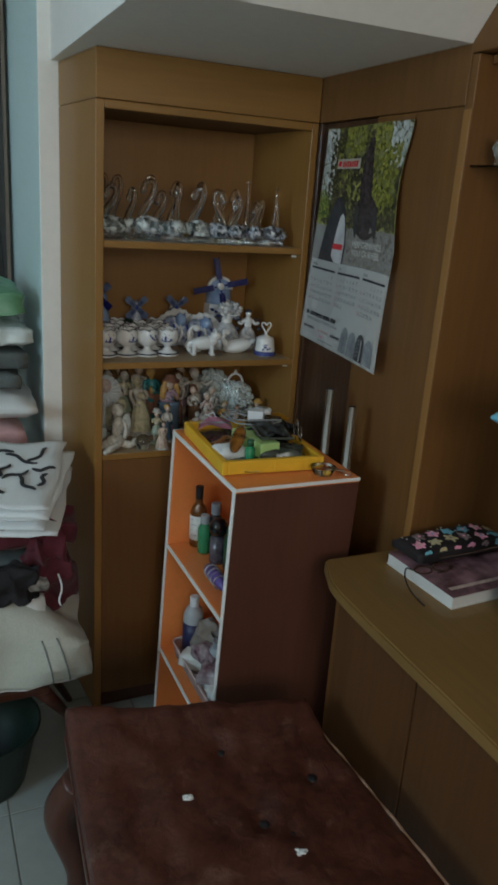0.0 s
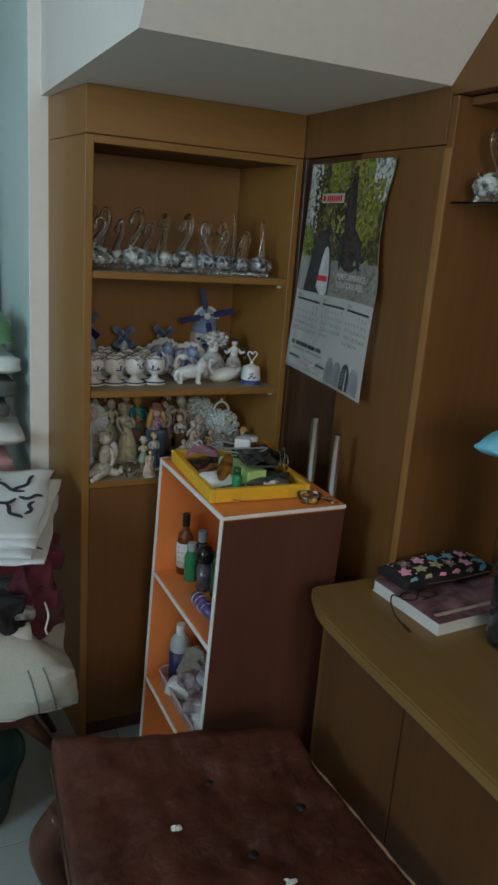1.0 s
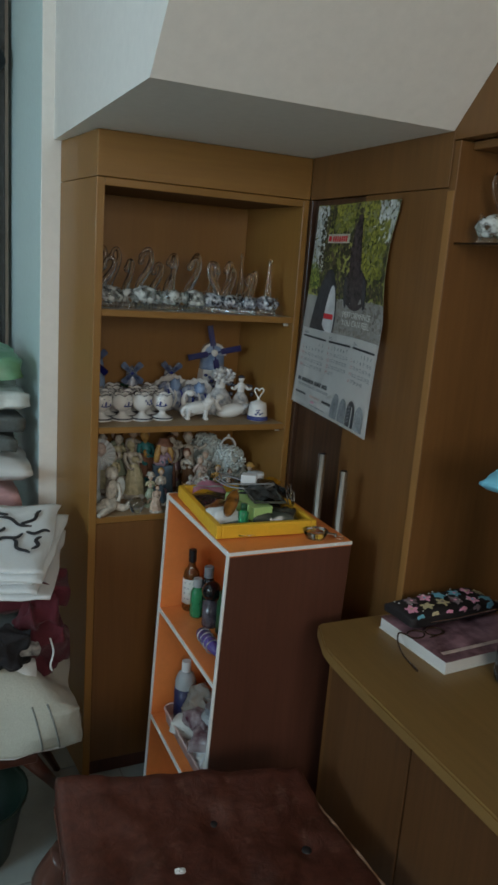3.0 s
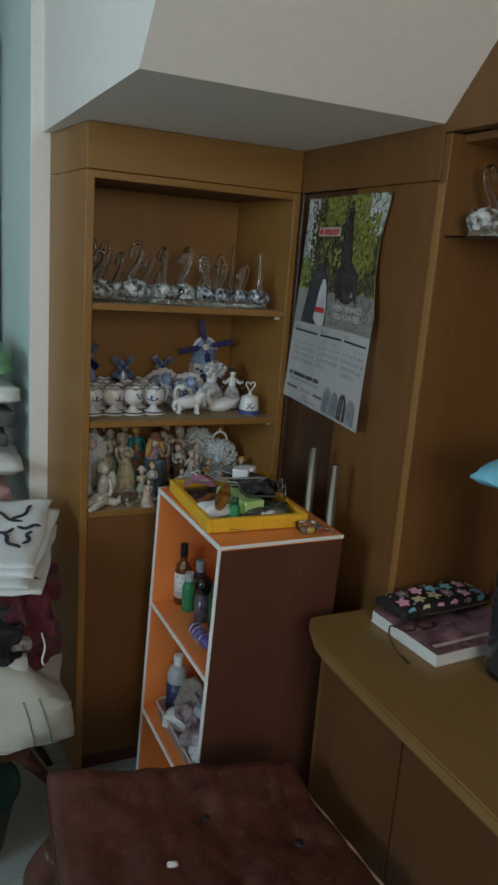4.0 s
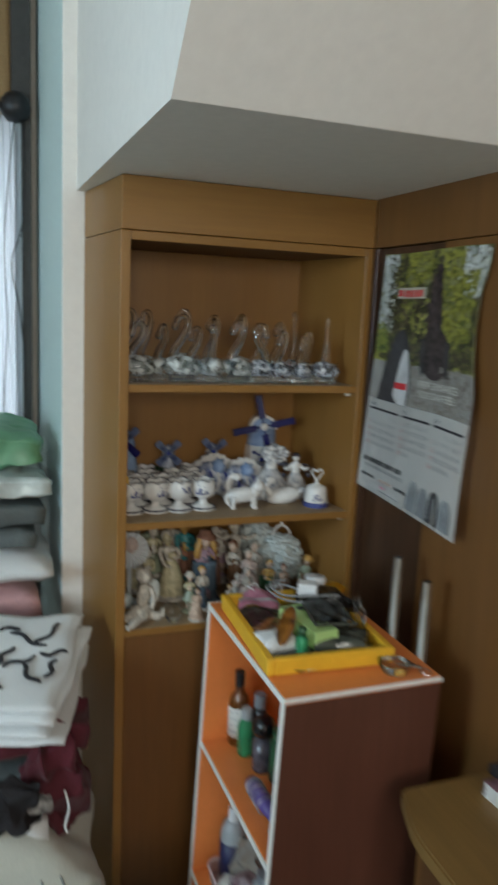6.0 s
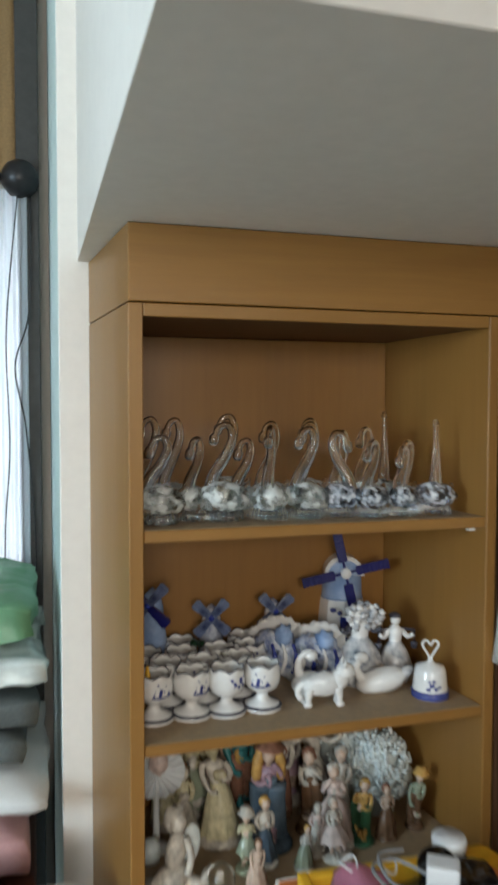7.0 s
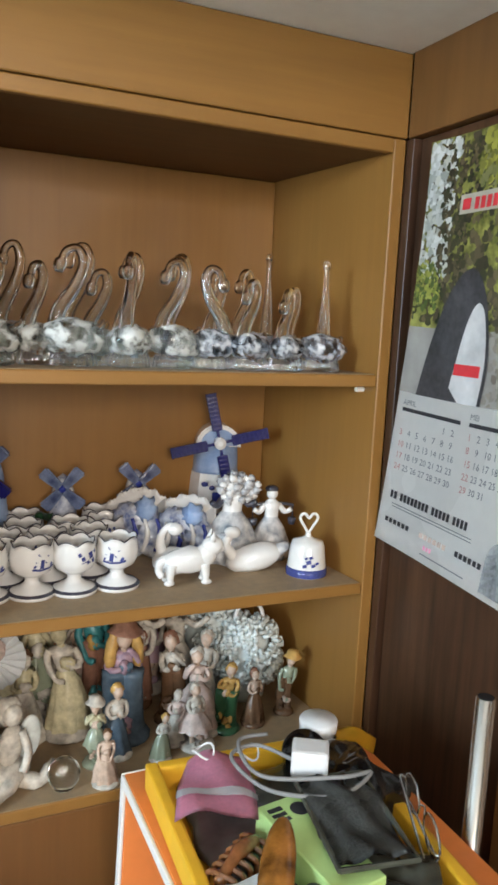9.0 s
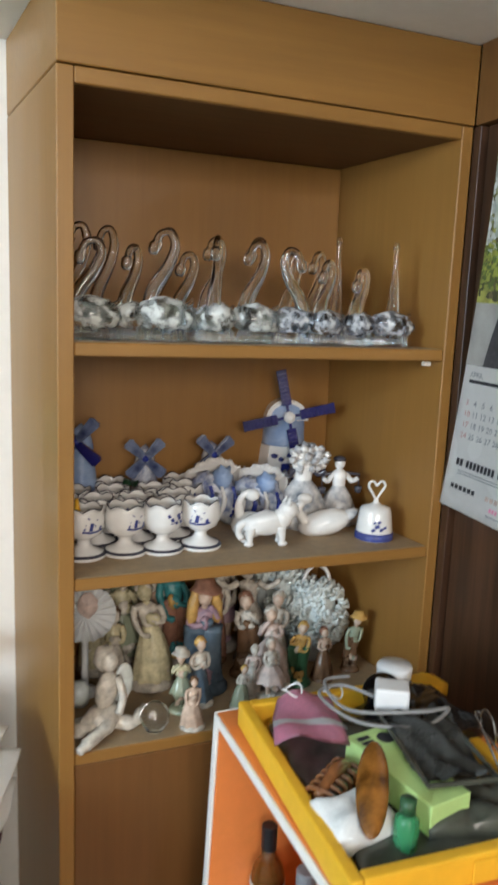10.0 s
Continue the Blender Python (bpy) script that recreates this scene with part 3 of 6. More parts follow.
# ---- glass swans on the top shelf ----
def swan_mesh(h, girth, lean, kind):
    """A blown-glass swan on a ribbed foot, its neck an S. kind 'bottle': a straight tapering neck."""
    bm = lathe([(0, 0), (girth * 0.90, 0.0), (girth * 0.96, 0.002), (girth * 0.93, 0.007), (girth * 0.90, 0.013), (girth * 0.82, 0.017), (girth * 0.60, 0.020)], 64)
    for v in bm.verts:
        a = math.atan2(v.co.y, v.co.x)
        v.co.x *= 1 + 0.055 * math.sin(a * 16)
        v.co.y *= 1 + 0.055 * math.sin(a * 16)
    ball((0, 0, 0.016 + girth * 0.62), (girth * 1.36, girth * 1.02, girth * 0.80), bm, 1, 18, (0, 6 * lean, 0), 0.16, 7)
    z0 = 0.018 + girth * 1.05
    if kind == "bottle":
        p = [(0, 0, z0), (0.001, 0, z0 + (h - z0) * 0.4), (0, 0, z0 + (h - z0) * 0.8), (0, 0, h)]
        tube(spline(p, 5), [0.012 - 0.0085 * min(1, i / 9) for i in range(16)], 10, bm)
        ball((0, 0, h), (0.0055, 0.0055, 0.007), bm, 0, 10)
        ball((girth * 1.1, 0, 0.03 + girth * 0.6), (0.004, 0.004, 0.005), bm, 0, 8)
    else:
        s = lean
        p = [(-s * girth * 0.75, 0, z0 - girth * 0.45), (-s * girth * 0.55, 0, z0 + (h - z0) * 0.18), (s * girth * 0.1, 0, z0 + (h - z0) * 0.5), (s * girth * 0.42, 0, z0 + (h - z0) * 0.78),
             (s * girth * 0.2, 0, h - 0.003), (-s * girth * 0.25, 0, h - 0.006), (-s * girth * 0.5, 0, h - 0.022), (-s * girth * 0.56, 0, h - 0.034)]
        sp = spline(p, 6)
        n = len(sp)
        tube(sp, [0.0115 - 0.0062 * min(1, i / (n * 0.6)) + (0.003 if i > n * 0.8 else 0) - (0.005 * (i - n * 0.9) / (n * 0.1) if i > n * 0.9 else 0) for i in range(n)], 10, bm)
        tube(spline([(s * girth * 0.7, 0, 0.018 + girth * 0.7), (s * girth * 1.2, 0, 0.02 + girth * 1.0), (s * girth * 1.25, 0, 0.02 + girth * 1.25)], 4), [0.007, 0.006, 0.006, 0.005, 0.005, 0.004, 0.003, 0.002, 0.001], 8, bm)
    return bm


SWANS = [  # x, y, height, girth, lean, body, kind, turn
    (0.515, 2.00, 0.140, 0.030, 1, 0, "swan", -6), (0.512, 2.085, 0.168, 0.028, 1, 0, "swan", 8), (0.553, 2.09, 0.166, 0.026, 1, 0, "swan", 12), (0.575, 2.02, 0.136, 0.026, 1, 0, "swan", 38),
    (0.618, 2.01, 0.160, 0.032, 1, 0, "swan", 4), (0.648, 2.11, 0.172, 0.030, 1, 0, "swan", -12), (0.66, 2.04, 0.132, 0.024, 1, 0, "swan", 10), (0.690, 2.00, 0.155, 0.029, 1, 0, "swan", 62),
    (0.712, 2.07, 0.160, 0.027, 1, 0, "swan", 14), (0.752, 2.00, 0.143, 0.029, -1, 0, "swan", 186), (0.785, 2.08, 0.155, 0.028, 1, 0, "swan", 15), (0.806, 2.00, 0.137, 0.027, 1, 1, "swan", 150),
    (0.858, 1.985, 0.122, 0.026, 1, 1, "swan", 30), (0.884, 2.07, 0.140, 0.024, 1, 0, "swan", 20), (0.772, 2.045, 0.150, 0.026, 1, 0, "swan", 8), (0.836, 2.06, 0.135, 0.025, 1, 0, "swan", 24), (0.913, 1.985, 0.112, 0.025, 1, 1, "swan", 40), (0.930, 2.09, 0.150, 0.024, 1, 0, "bottle", 0),
    (0.972, 1.985, 0.138, 0.027, 1, 1, "bottle", 0), (0.955, 2.05, 0.118, 0.022, 1, 0, "swan", 30),
]
for x, y, h, g, s, blue, kind, turn in SWANS:
    bottle = kind == "bottle"
    solid("glass_bottle" if bottle else "glass_swan", swan_mesh(h * (1.08 if bottle else 0.94 if x < 0.73 else 1.0), g, s, kind), [M["swan_glass"], M["swan_blue"] if blue else M["swan_body"]],
          "clear blown-glass bottle with a long neck on the top shelf" if bottle else ("blue-speckled blown-glass swan on the top shelf" if blue else "clear blown-glass swan with a curved neck on the top shelf"),
          "ornament", (x, y, 1.3842), turn, "glass swans on the top shelf")


# ---- blue and white porcelain on the middle shelf ----
SH2, SH3 = 1.0722, 0.8182


def on_round(x, z, r, lift=0.0006):
    """A point on an upright round of radius r, x along its front."""
    a = x / r
    return Vector(((r + lift) * math.sin(a), -(r + lift) * math.cos(a), z))


def stroke(bm, pts, width, rad):
    """A painted stroke on a round bowl: rad(z) gives its radius."""
    for (x0, z0), (x1, z1) in zip(pts, pts[1:]):
        d = Vector((x1 - x0, z1 - z0))
        n = Vector((-d.y, d.x)).normalized() * width / 2
        q = [(x0 + n.x, z0 + n.y), (x0 - n.x, z0 - n.y), (x1 - n.x, z1 - n.y), (x1 + n.x, z1 + n.y)]
        bm.faces.new([bm.verts.new(on_round(x, z, rad(z))) for x, z in q])


def egg_cup(design):
    c = thing("egg_cup", "white porcelain egg cup with a scalloped rim and blue brushwork", "egg cup", group="egg cups on the middle shelf")
    W = 1.12
    prof = [(0, 0.0), (0.0285, 0.0), (0.029, 0.004), (0.0255, 0.0075), (0.0135, 0.013), (0.0085, 0.019), (0.0085, 0.025), (0.014, 0.0285), (0.0225, 0.035), (0.0262, 0.045), (0.0266, 0.056), (0.0250, 0.065), (0.0240, 0.070),
            (0.0225, 0.0695), (0.0234, 0.064), (0.0248, 0.055), (0.020, 0.041), (0.010, 0.033), (0, 0.032)]
    prof = [(r * W, z) for r, z in prof]
    scallop = lambda a, k: 0.0055 * abs(math.sin(a * 3)) * (k in (12, 13)) + 0.002 * abs(math.sin(a * 3)) * (k in (11, 14))
    part("bowl", lathe(prof, 30, wave=scallop), M["porcelain"], c, smooth=True)
    part("foot_line", lathe([(0.0288 * W, 0.0044), (0.0292 * W, 0.0048), (0.0262 * W, 0.0078), (0.0250 * W, 0.0076)], 30), M["band"], c, "dark painted line round the foot")
    rim = [(0.0238 * W * math.cos(a), 0.0238 * W * math.sin(a), 0.0701 + 0.0055 * abs(math.sin(a * 3))) for a in (2 * math.pi * i / 60 for i in range(61))]
    part("rim_line", tube(rim, 0.0009, 5), M["band"], c, "thin dark painted rim")
    rad = lambda z: W * (0.0226 + 0.0038 * min(1.0, (z - 0.035) / 0.010) if z < 0.056 else 0.0267 - 0.16 * (z - 0.056))
    bm = bmesh.new()
    if design == 0:
        stroke(bm, [(-0.004, 0.044), (-0.002, 0.056)], 0.0055, rad)
        stroke(bm, [(-0.012, 0.053), (0.008, 0.060)], 0.0016, rad)
        stroke(bm, [(-0.008, 0.064), (0.004, 0.050)], 0.0016, rad)
        stroke(bm, [(-0.016, 0.0435), (-0.004, 0.0415), (0.008, 0.0425), (0.017, 0.045)], 0.0034, rad)
        stroke(bm, [(0.010, 0.045), (0.013, 0.050)], 0.004, rad)
        stroke(bm, [(-0.014, 0.046), (-0.012, 0.049)], 0.003, rad)
    else:
        for x, z, w in ((0.005, 0.056, 0.009), (-0.007, 0.052, 0.006), (0.009, 0.048, 0.006), (-0.012, 0.058, 0.005), (0.0, 0.047, 0.005), (0.013, 0.060, 0.004)):
            stroke(bm, [(x - w * 0.4, z), (x + w * 0.4, z + 0.002)], w, rad)
        stroke(bm, [(-0.010, 0.047), (-0.002, 0.049), (0.004, 0.047)], 0.0012, rad)
    part("painted_motif", bm, M["motif"], c, "blue windmill brushwork" if design == 0 else "blue flower brushwork")
    return c


cups = [egg_cup(0), egg_cup(1)]
first = [True, True]
rng = random.Random(5)
CUP_ROWS = ((2.026, (0.509, 0.567, 0.629, 0.686)), (2.080, (0.537, 0.597, 0.660)), (2.133, (0.514, 0.571, 0.637, 0.692)), (2.185, (0.578, 0.700)))
for row, (y, xs) in enumerate(CUP_ROWS):
    for col, x in enumerate(xs):
        k = 1 if (col + row) % 3 == 2 else 0
        m = pose(x + rng.uniform(-0.003, 0.003), y + rng.uniform(-0.004, 0.004), SH2, 0, 0, rng.uniform(-30, 30))
        if first[k]:
            cups[k].matrix_world = m
            first[k] = False
        else:
            copy_thing(cups[k], m)


def cup_scraps():
    """A leaf and a yellow stick left among the cups."""
    leaf = bmesh.new()
    n = 8
    rows = [[leaf.verts.new((0.030 * (i / n - 0.5), sy * 0.011 * math.sin(math.pi * (0.04 + 0.92 * i / n)), 0.003 * math.sin(i * 0.8) - 0.004 * abs(sy))) for sy in (-1, 0, 1)] for i in range(n + 1)]
    for a, b in zip(rows, rows[1:]):
        for j in range(2):
            leaf.faces.new((a[j], b[j], b[j + 1], a[j + 1]))
    bmesh.ops.solidify(leaf, geom=leaf.faces[:], thickness=0.001)
    ob = solid("leaf", leaf, M["bottle_green"], "small dark green leaf lying on the egg cups", "leaf")
    ob.matrix_world = pose(0.603, 2.138, SH2 + 0.0815, 30, 0, 20)
    ob = solid("yellow_stick", tube([(0, 0, 0), (0.002, 0, 0.03), (0.006, 0, 0.052)], [0.004, 0.0055, 0.002], 8), M["yellow_card"], "short yellow stick standing in an egg cup", "stick")
    ob.matrix_world = pose(0.503, 2.018, SH2 + 0.036, 0, -12, 0)


cup_scraps()


def sail(length, w0, w1, ribs, thick=0.003):
    """A lattice windmill sail pointing up from the hub."""
    bm = box(-0.0022, 0.0022, -thick / 2, thick / 2, 0.004, length, 0.0005)
    for k in range(ribs):
        z = length * (0.28 + 0.70 * k / (ribs - 1))
        w = w0 + (w1 - w0) * k / (ribs - 1)
        box(-w, w, -thick / 2 - 0.0022, thick / 2 + 0.0022, z - 0.0018, z + 0.0018, 0.0004, bm)
    box(-w1 * 0.96, -w1 * 0.96 + 0.002, -thick / 2, thick / 2, length * 0.26, length, 0.0004, bm)
    box(w1 * 0.96 - 0.002, w1 * 0.96, -thick / 2, thick / 2, length * 0.26, length, 0.0004, bm)
    own = prism([(-w0, length * 0.25), (w0, length * 0.25), (w1, length), (-w1, length)], "y", -thick * 0.12, thick * 0.3)
    return merge(bm, own)


def windmill_large():
    c = thing("windmill", "large blue and white porcelain windmill with navy sails", "windmill", (0.911, 2.230, SH2), -14)
    c.scale = (1.05, 1.0, 1.07)
    part("tower", lathe([(0, 0), (0.052, 0), (0.052, 0.008), (0.046, 0.05), (0.041, 0.10), (0.039, 0.110), (0, 0.110)], 8), [M["porcelain"]], c, "white tower with blue painting")
    part("upper_tower", lathe([(0, 0.110), (0.040, 0.110), (0.038, 0.114), (0.036, 0.155), (0, 0.156)], 16), M["mid_blue"], c, "pale blue glazed upper tower", smooth=True)
    cap = prism([(-0.037, 0.154)] + [(0.037 * math.cos(a), 0.156 + 0.034 * math.sin(a)) for a in (math.pi - math.pi * i / 12 for i in range(13))] + [(0.037, 0.154)], "y", -0.034, 0.034)
    bmesh.ops.bevel(cap, geom=cap.edges[:], offset=0.003, segments=2, affect="EDGES")
    part("cap", cap, M["porcelain"], c, "rounded white cap")
    part("cap_front", prism([(0.030 * math.cos(a), 0.156 + 0.027 * math.sin(a)) for a in (math.pi * i / 12 for i in range(13))], "y", -0.037, -0.0345), M["mid_blue"], c)
    part("doorway", box(-0.012, 0.008, -0.051, -0.043, 0.012, 0.048, 0.002), M["navy"], c)
    part("window", box(-0.009, 0.006, -0.0475, -0.038, 0.060, 0.082, 0.002), M["delft_blue"], c)
    for x, z, w in ((-0.022, 0.095, 0.012), (-0.010, 0.089, 0.010), (0.006, 0.096, 0.012), (0.018, 0.087, 0.010), (0.014, 0.055, 0.012), (-0.02, 0.03, 0.01)):
        part("painted_motif", ball((x, -0.0415 - 0.006 * (0.11 - z) / 0.1, z), (w * 0.5, 0.0035, 0.004), None, 0, 8, None, 0.4, 9), M["motif"], c, "blue brushwork on the tower")
    part("hub", tube([(0, -0.038, 0.162), (0, -0.054, 0.162), (0, -0.058, 0.162)], [0.0095, 0.0095, 0.004], 14), M["porcelain"], c, "cream hub")
    for k, a in enumerate((-13, 77, 167, 257)):
        bm = sail(0.080, 0.0062, 0.0088, 9)
        ob = part("sail", bm, M["navy"], c, "navy lattice sail")
        ob.matrix_basis = pose(0, -0.0465, 0.162, 0, a, 0)
    return c


windmill_large()


def windmill_small(at, h, turn, angle, mats, s=1.0):
    c = thing("small_windmill", "small blue glazed windmill ornament behind the egg cups", "windmill", at, turn, "small windmills")
    part("tower", lathe([(0, 0), (0.034 * s, 0), (0.032 * s, 0.01), (0.020 * s, h * 0.72), (0.019 * s, h * 0.8), (0.013 * s, h * 0.93), (0, h)], 10), mats[0], c, smooth=True)
    part("base", lathe([(0, -0.0001), (0.04 * s, -0.0001), (0.041 * s, 0.006), (0.036 * s, 0.009), (0, 0.0092)], 16), M["porcelain"], c, "white glazed base", smooth=True)
    for k in range(4):
        own = prism([(-0.006, 0.002), (0.006, 0.002), (0.0105, 0.046 * s), (-0.0105, 0.046 * s)], "y", -0.006, 0.006)
        bmesh.ops.bevel(own, geom=own.edges[:], offset=0.0028, segments=2, affect="EDGES")
        ob = part("sail", own, mats[1 if k % 2 else 2], c)
        ob.matrix_basis = pose(0, -0.026 * s, h * 0.84, 0, angle + 90 * k, 0)
    part("hub", tube([(0, -0.01, h * 0.84), (0, -0.031 * s, h * 0.84)], [0.007, 0.005], 10), M["delft_blue"], c, smooth=True)
    return c


windmill_small((0.533, 2.195, SH2), 0.168, -25, 42, (M["mid_blue"], M["navy"], M["slate_glaze"]), 1.05)
windmill_small((0.643, 2.207, SH2), 0.128, -12, 42, (M["mottle_blue"], M["slate_glaze"], M["slate_glaze"]), 0.9)
windmill_small((0.764, 2.212, SH2), 0.130, -6, 48, (M["mottle_blue"], M["slate_glaze"], M["slate_glaze"]), 0.9)


def wavy_group(at, w, h, turn):
    """Huddled mottled forms before a white scalloped edge."""
    n = 22
    prof = [(-w * 0.55, 0)] + [(-w * 0.55 + w * 1.0 * i / n, h * (0.62 + 0.40 * math.sin(math.pi * (0.10 + 0.70 * i / n))) + 0.005 * math.sin(i * 1.5)) for i in range(n + 1)] + [(w * 0.45, 0)]
    bm = prism(prof, "y", 0.006, 0.016)
    bmesh.ops.bevel(bm, geom=bm.edges[:], offset=0.003, segments=2, affect="EDGES")
    ball((0.0, 0.0, h * 0.40), (w * 0.46, 0.020, h * 0.42), bm, 1, 22, (0, 14, 0), 0.45, 9)
    ball((w * 0.25, -0.006, h * 0.30), (w * 0.27, 0.022, h * 0.32), bm, 1, 20, (0, -20, 0), 0.5, 10)
    ball((-w * 0.22, -0.008, h * 0.62), (w * 0.20, 0.016, h * 0.20), bm, 1, 18, (0, 30, 0), 0.5, 11)
    ball((w * 0.12, -0.012, h * 0.74), (w * 0.17, 0.014, h * 0.18), bm, 2, 16, None, 0.45, 9)
    for k in range(4):
        x = -w * 0.3 + w * 0.2 * k
        tube(spline([(x, -0.020, h * 0.62), (x + w * 0.06, -0.026, h * 0.40), (x - w * 0.02, -0.022, h * 0.14)], 5), [0.003] * 4 + [0.0045] * 4 + [0.003] * 3, 7, bm, 3 if k % 2 else 0)
    solid("porcelain_plaque", bm, [M["porcelain"], M["mottle_blue"], M["mid_blue"], M["delft_blue"]], "blue glazed porcelain plaque with a white wavy edge", "ornament", at, turn, "porcelain plaques")


wavy_group((0.752, 2.150, SH2), 0.095, 0.108, -18)
wavy_group((0.822, 2.120, SH2), 0.100, 0.100, -30)


def cat():
    bm = ball((0, 0, 0.038), (0.040, 0.019, 0.021), None, 0, 18, (0, -6, 0), 0.16, 5)
    for x, y in ((-0.027, 0.009), (-0.027, -0.009), (0.026, 0.008), (0.026, -0.009)):
        tube(spline([(x * 0.95, y, 0.034), (x * 1.05, y * 1.1, 0.015), (x, y * 1.1, 0.004)], 4), [0.010, 0.009, 0.008, 0.007, 0.0062, 0.0056, 0.0052, 0.005, 0.005], 8, bm)
        ball((x * 1.1, y * 1.1, 0.005), (0.009, 0.006, 0.005), bm, 0, 10)
    ball((0.038, -0.004, 0.061), (0.0175, 0.015, 0.0155), bm, 0, 14)
    ball((0.028, -0.002, 0.046), (0.018, 0.016, 0.018), bm, 0, 14)
    ball((0.050, -0.006, 0.057), (0.007, 0.007, 0.006), bm, 0, 10)
    for y in (-0.013, 0.006):
        own = bmesh.new()
        bmesh.ops.create_cone(own, segments=8, radius1=0.006, radius2=0.0005, depth=0.016, cap_ends=True)
        own.transform(Matrix.Translation((0.036, y, 0.078)) @ Euler((0, radians(12), 0)).to_matrix().to_4x4())
        merge(bm, own)
    tube(spline([(-0.033, 0, 0.040), (-0.042, 0.004, 0.034), (-0.044, 0.006, 0.020), (-0.038, 0.004, 0.010)], 5), [0.007] * 8 + [0.006] * 7 + [0.004], 9, bm)
    solid("cat_figurine", bm, M["porcelain"], "white porcelain cat standing with a curled tail", "figurine", (0.785, 2.008, SH2), -8).scale = (0.93, 0.93, 0.93)


cat()


def goose_neck():
    bm = ball((0, 0, 0.022), (0.030, 0.018, 0.021), None, 0, 16, None, 0.1, 5)
    sp = spline([(-0.010, 0, 0.026), (-0.018, 0, 0.046), (-0.016, 0, 0.064), (-0.005, 0, 0.075), (0.006, 0, 0.072), (0.009, 0, 0.064)], 5)
    tube(sp, [0.010 - 0.0045 * min(1, i / 10) for i in range(len(sp) - 4)] + [0.006, 0.005, 0.004, 0.002], 10, bm)
    ball((0.003, -0.001, 0.071), (0.012, 0.010, 0.010), bm, 0, 12)
    tube([(0.009, -0.002, 0.066), (0.016, -0.004, 0.054)], [0.0045, 0.0012], 8, bm, 1)
    solid("goose_figurine", bm, [M["porcelain"], M["band"]], "white porcelain goose with a bent neck and dark beak", "figurine", (0.775, 2.048, SH2), -10)


goose_neck()


def duck():
    bm = ball((0, 0, 0.020), (0.042, 0.020, 0.020), None, 0, 16, (0, -14, 0), 0.1, 5)
    ball((0.034, 0, 0.030), (0.020, 0.010, 0.009), bm, 1, 12, (0, -28, 0))
    tube(spline([(-0.030, 0, 0.022), (-0.042, 0, 0.040), (-0.034, 0, 0.056)], 5), [0.010, 0.009, 0.008, 0.0075, 0.007, 0.007, 0.0065, 0.006, 0.006, 0.005, 0.004], 9, bm)
    ball((-0.033, 0, 0.058), (0.012, 0.009, 0.009), bm, 0, 12)
    ball((-0.045, 0, 0.056), (0.007, 0.004, 0.003), bm, 1, 8)
    solid("goose_figurine", bm, [M["porcelain"], M["grey_porc"]], "lying white porcelain goose with a grey tail", "figurine", (0.903, 2.034, SH2), -10).scale = (1.1, 1.1, 1.05)


duck()


def bell():
    c = thing("porcelain_bell", "white porcelain bell with a heart handle and blue painting", "bell", (0.974, 1.996, SH2), -15)
    part("body", lathe([(0.028, 0.0), (0.0305, 0.001), (0.031, 0.006), (0.0285, 0.025), (0.026, 0.046), (0.023, 0.053), (0.010, 0.057), (0.006, 0.060), (0, 0.061)], 28), M["porcelain"], c, smooth=True)
    part("rim_band", lathe([(0.0313, 0.0015), (0.0318, 0.006), (0.0306, 0.014), (0.0302, 0.014)], 28), M["motif"], c, "blue painted band", smooth=True)
    bm = bmesh.new()
    rad = lambda z: 0.0309 - 0.0001 * (z - 0.014) * 1000 * 0.98
    for x, z, w in ((-0.004, 0.026, 0.007), (0.003, 0.021, 0.006), (-0.010, 0.020, 0.006), (0.009, 0.024, 0.005), (-0.001, 0.033, 0.005), (-0.008, 0.032, 0.004)):
        stroke(bm, [(x - w * 0.5, z), (x + w * 0.5, z + 0.002)], w * 0.8, rad)
    part("painted_motif", bm, M["motif"], c, "blue flower brushwork")
    heart = [(0, 0, 0.064), (-0.007, 0, 0.076), (-0.0135, 0, 0.087), (-0.011, 0, 0.094), (-0.005, 0, 0.094), (0, 0, 0.088), (0.005, 0, 0.094), (0.011, 0, 0.094), (0.0135, 0, 0.087), (0.007, 0, 0.076), (0, 0, 0.064)]
    bm = tube(spline(heart, 5), 0.0022, 8)
    tube([(0, 0, 0.058), (0, 0, 0.067)], [0.006, 0.0035], 10, bm)
    part("handle", bm, M["porcelain"], c, "heart-shaped handle", smooth=True)


bell()


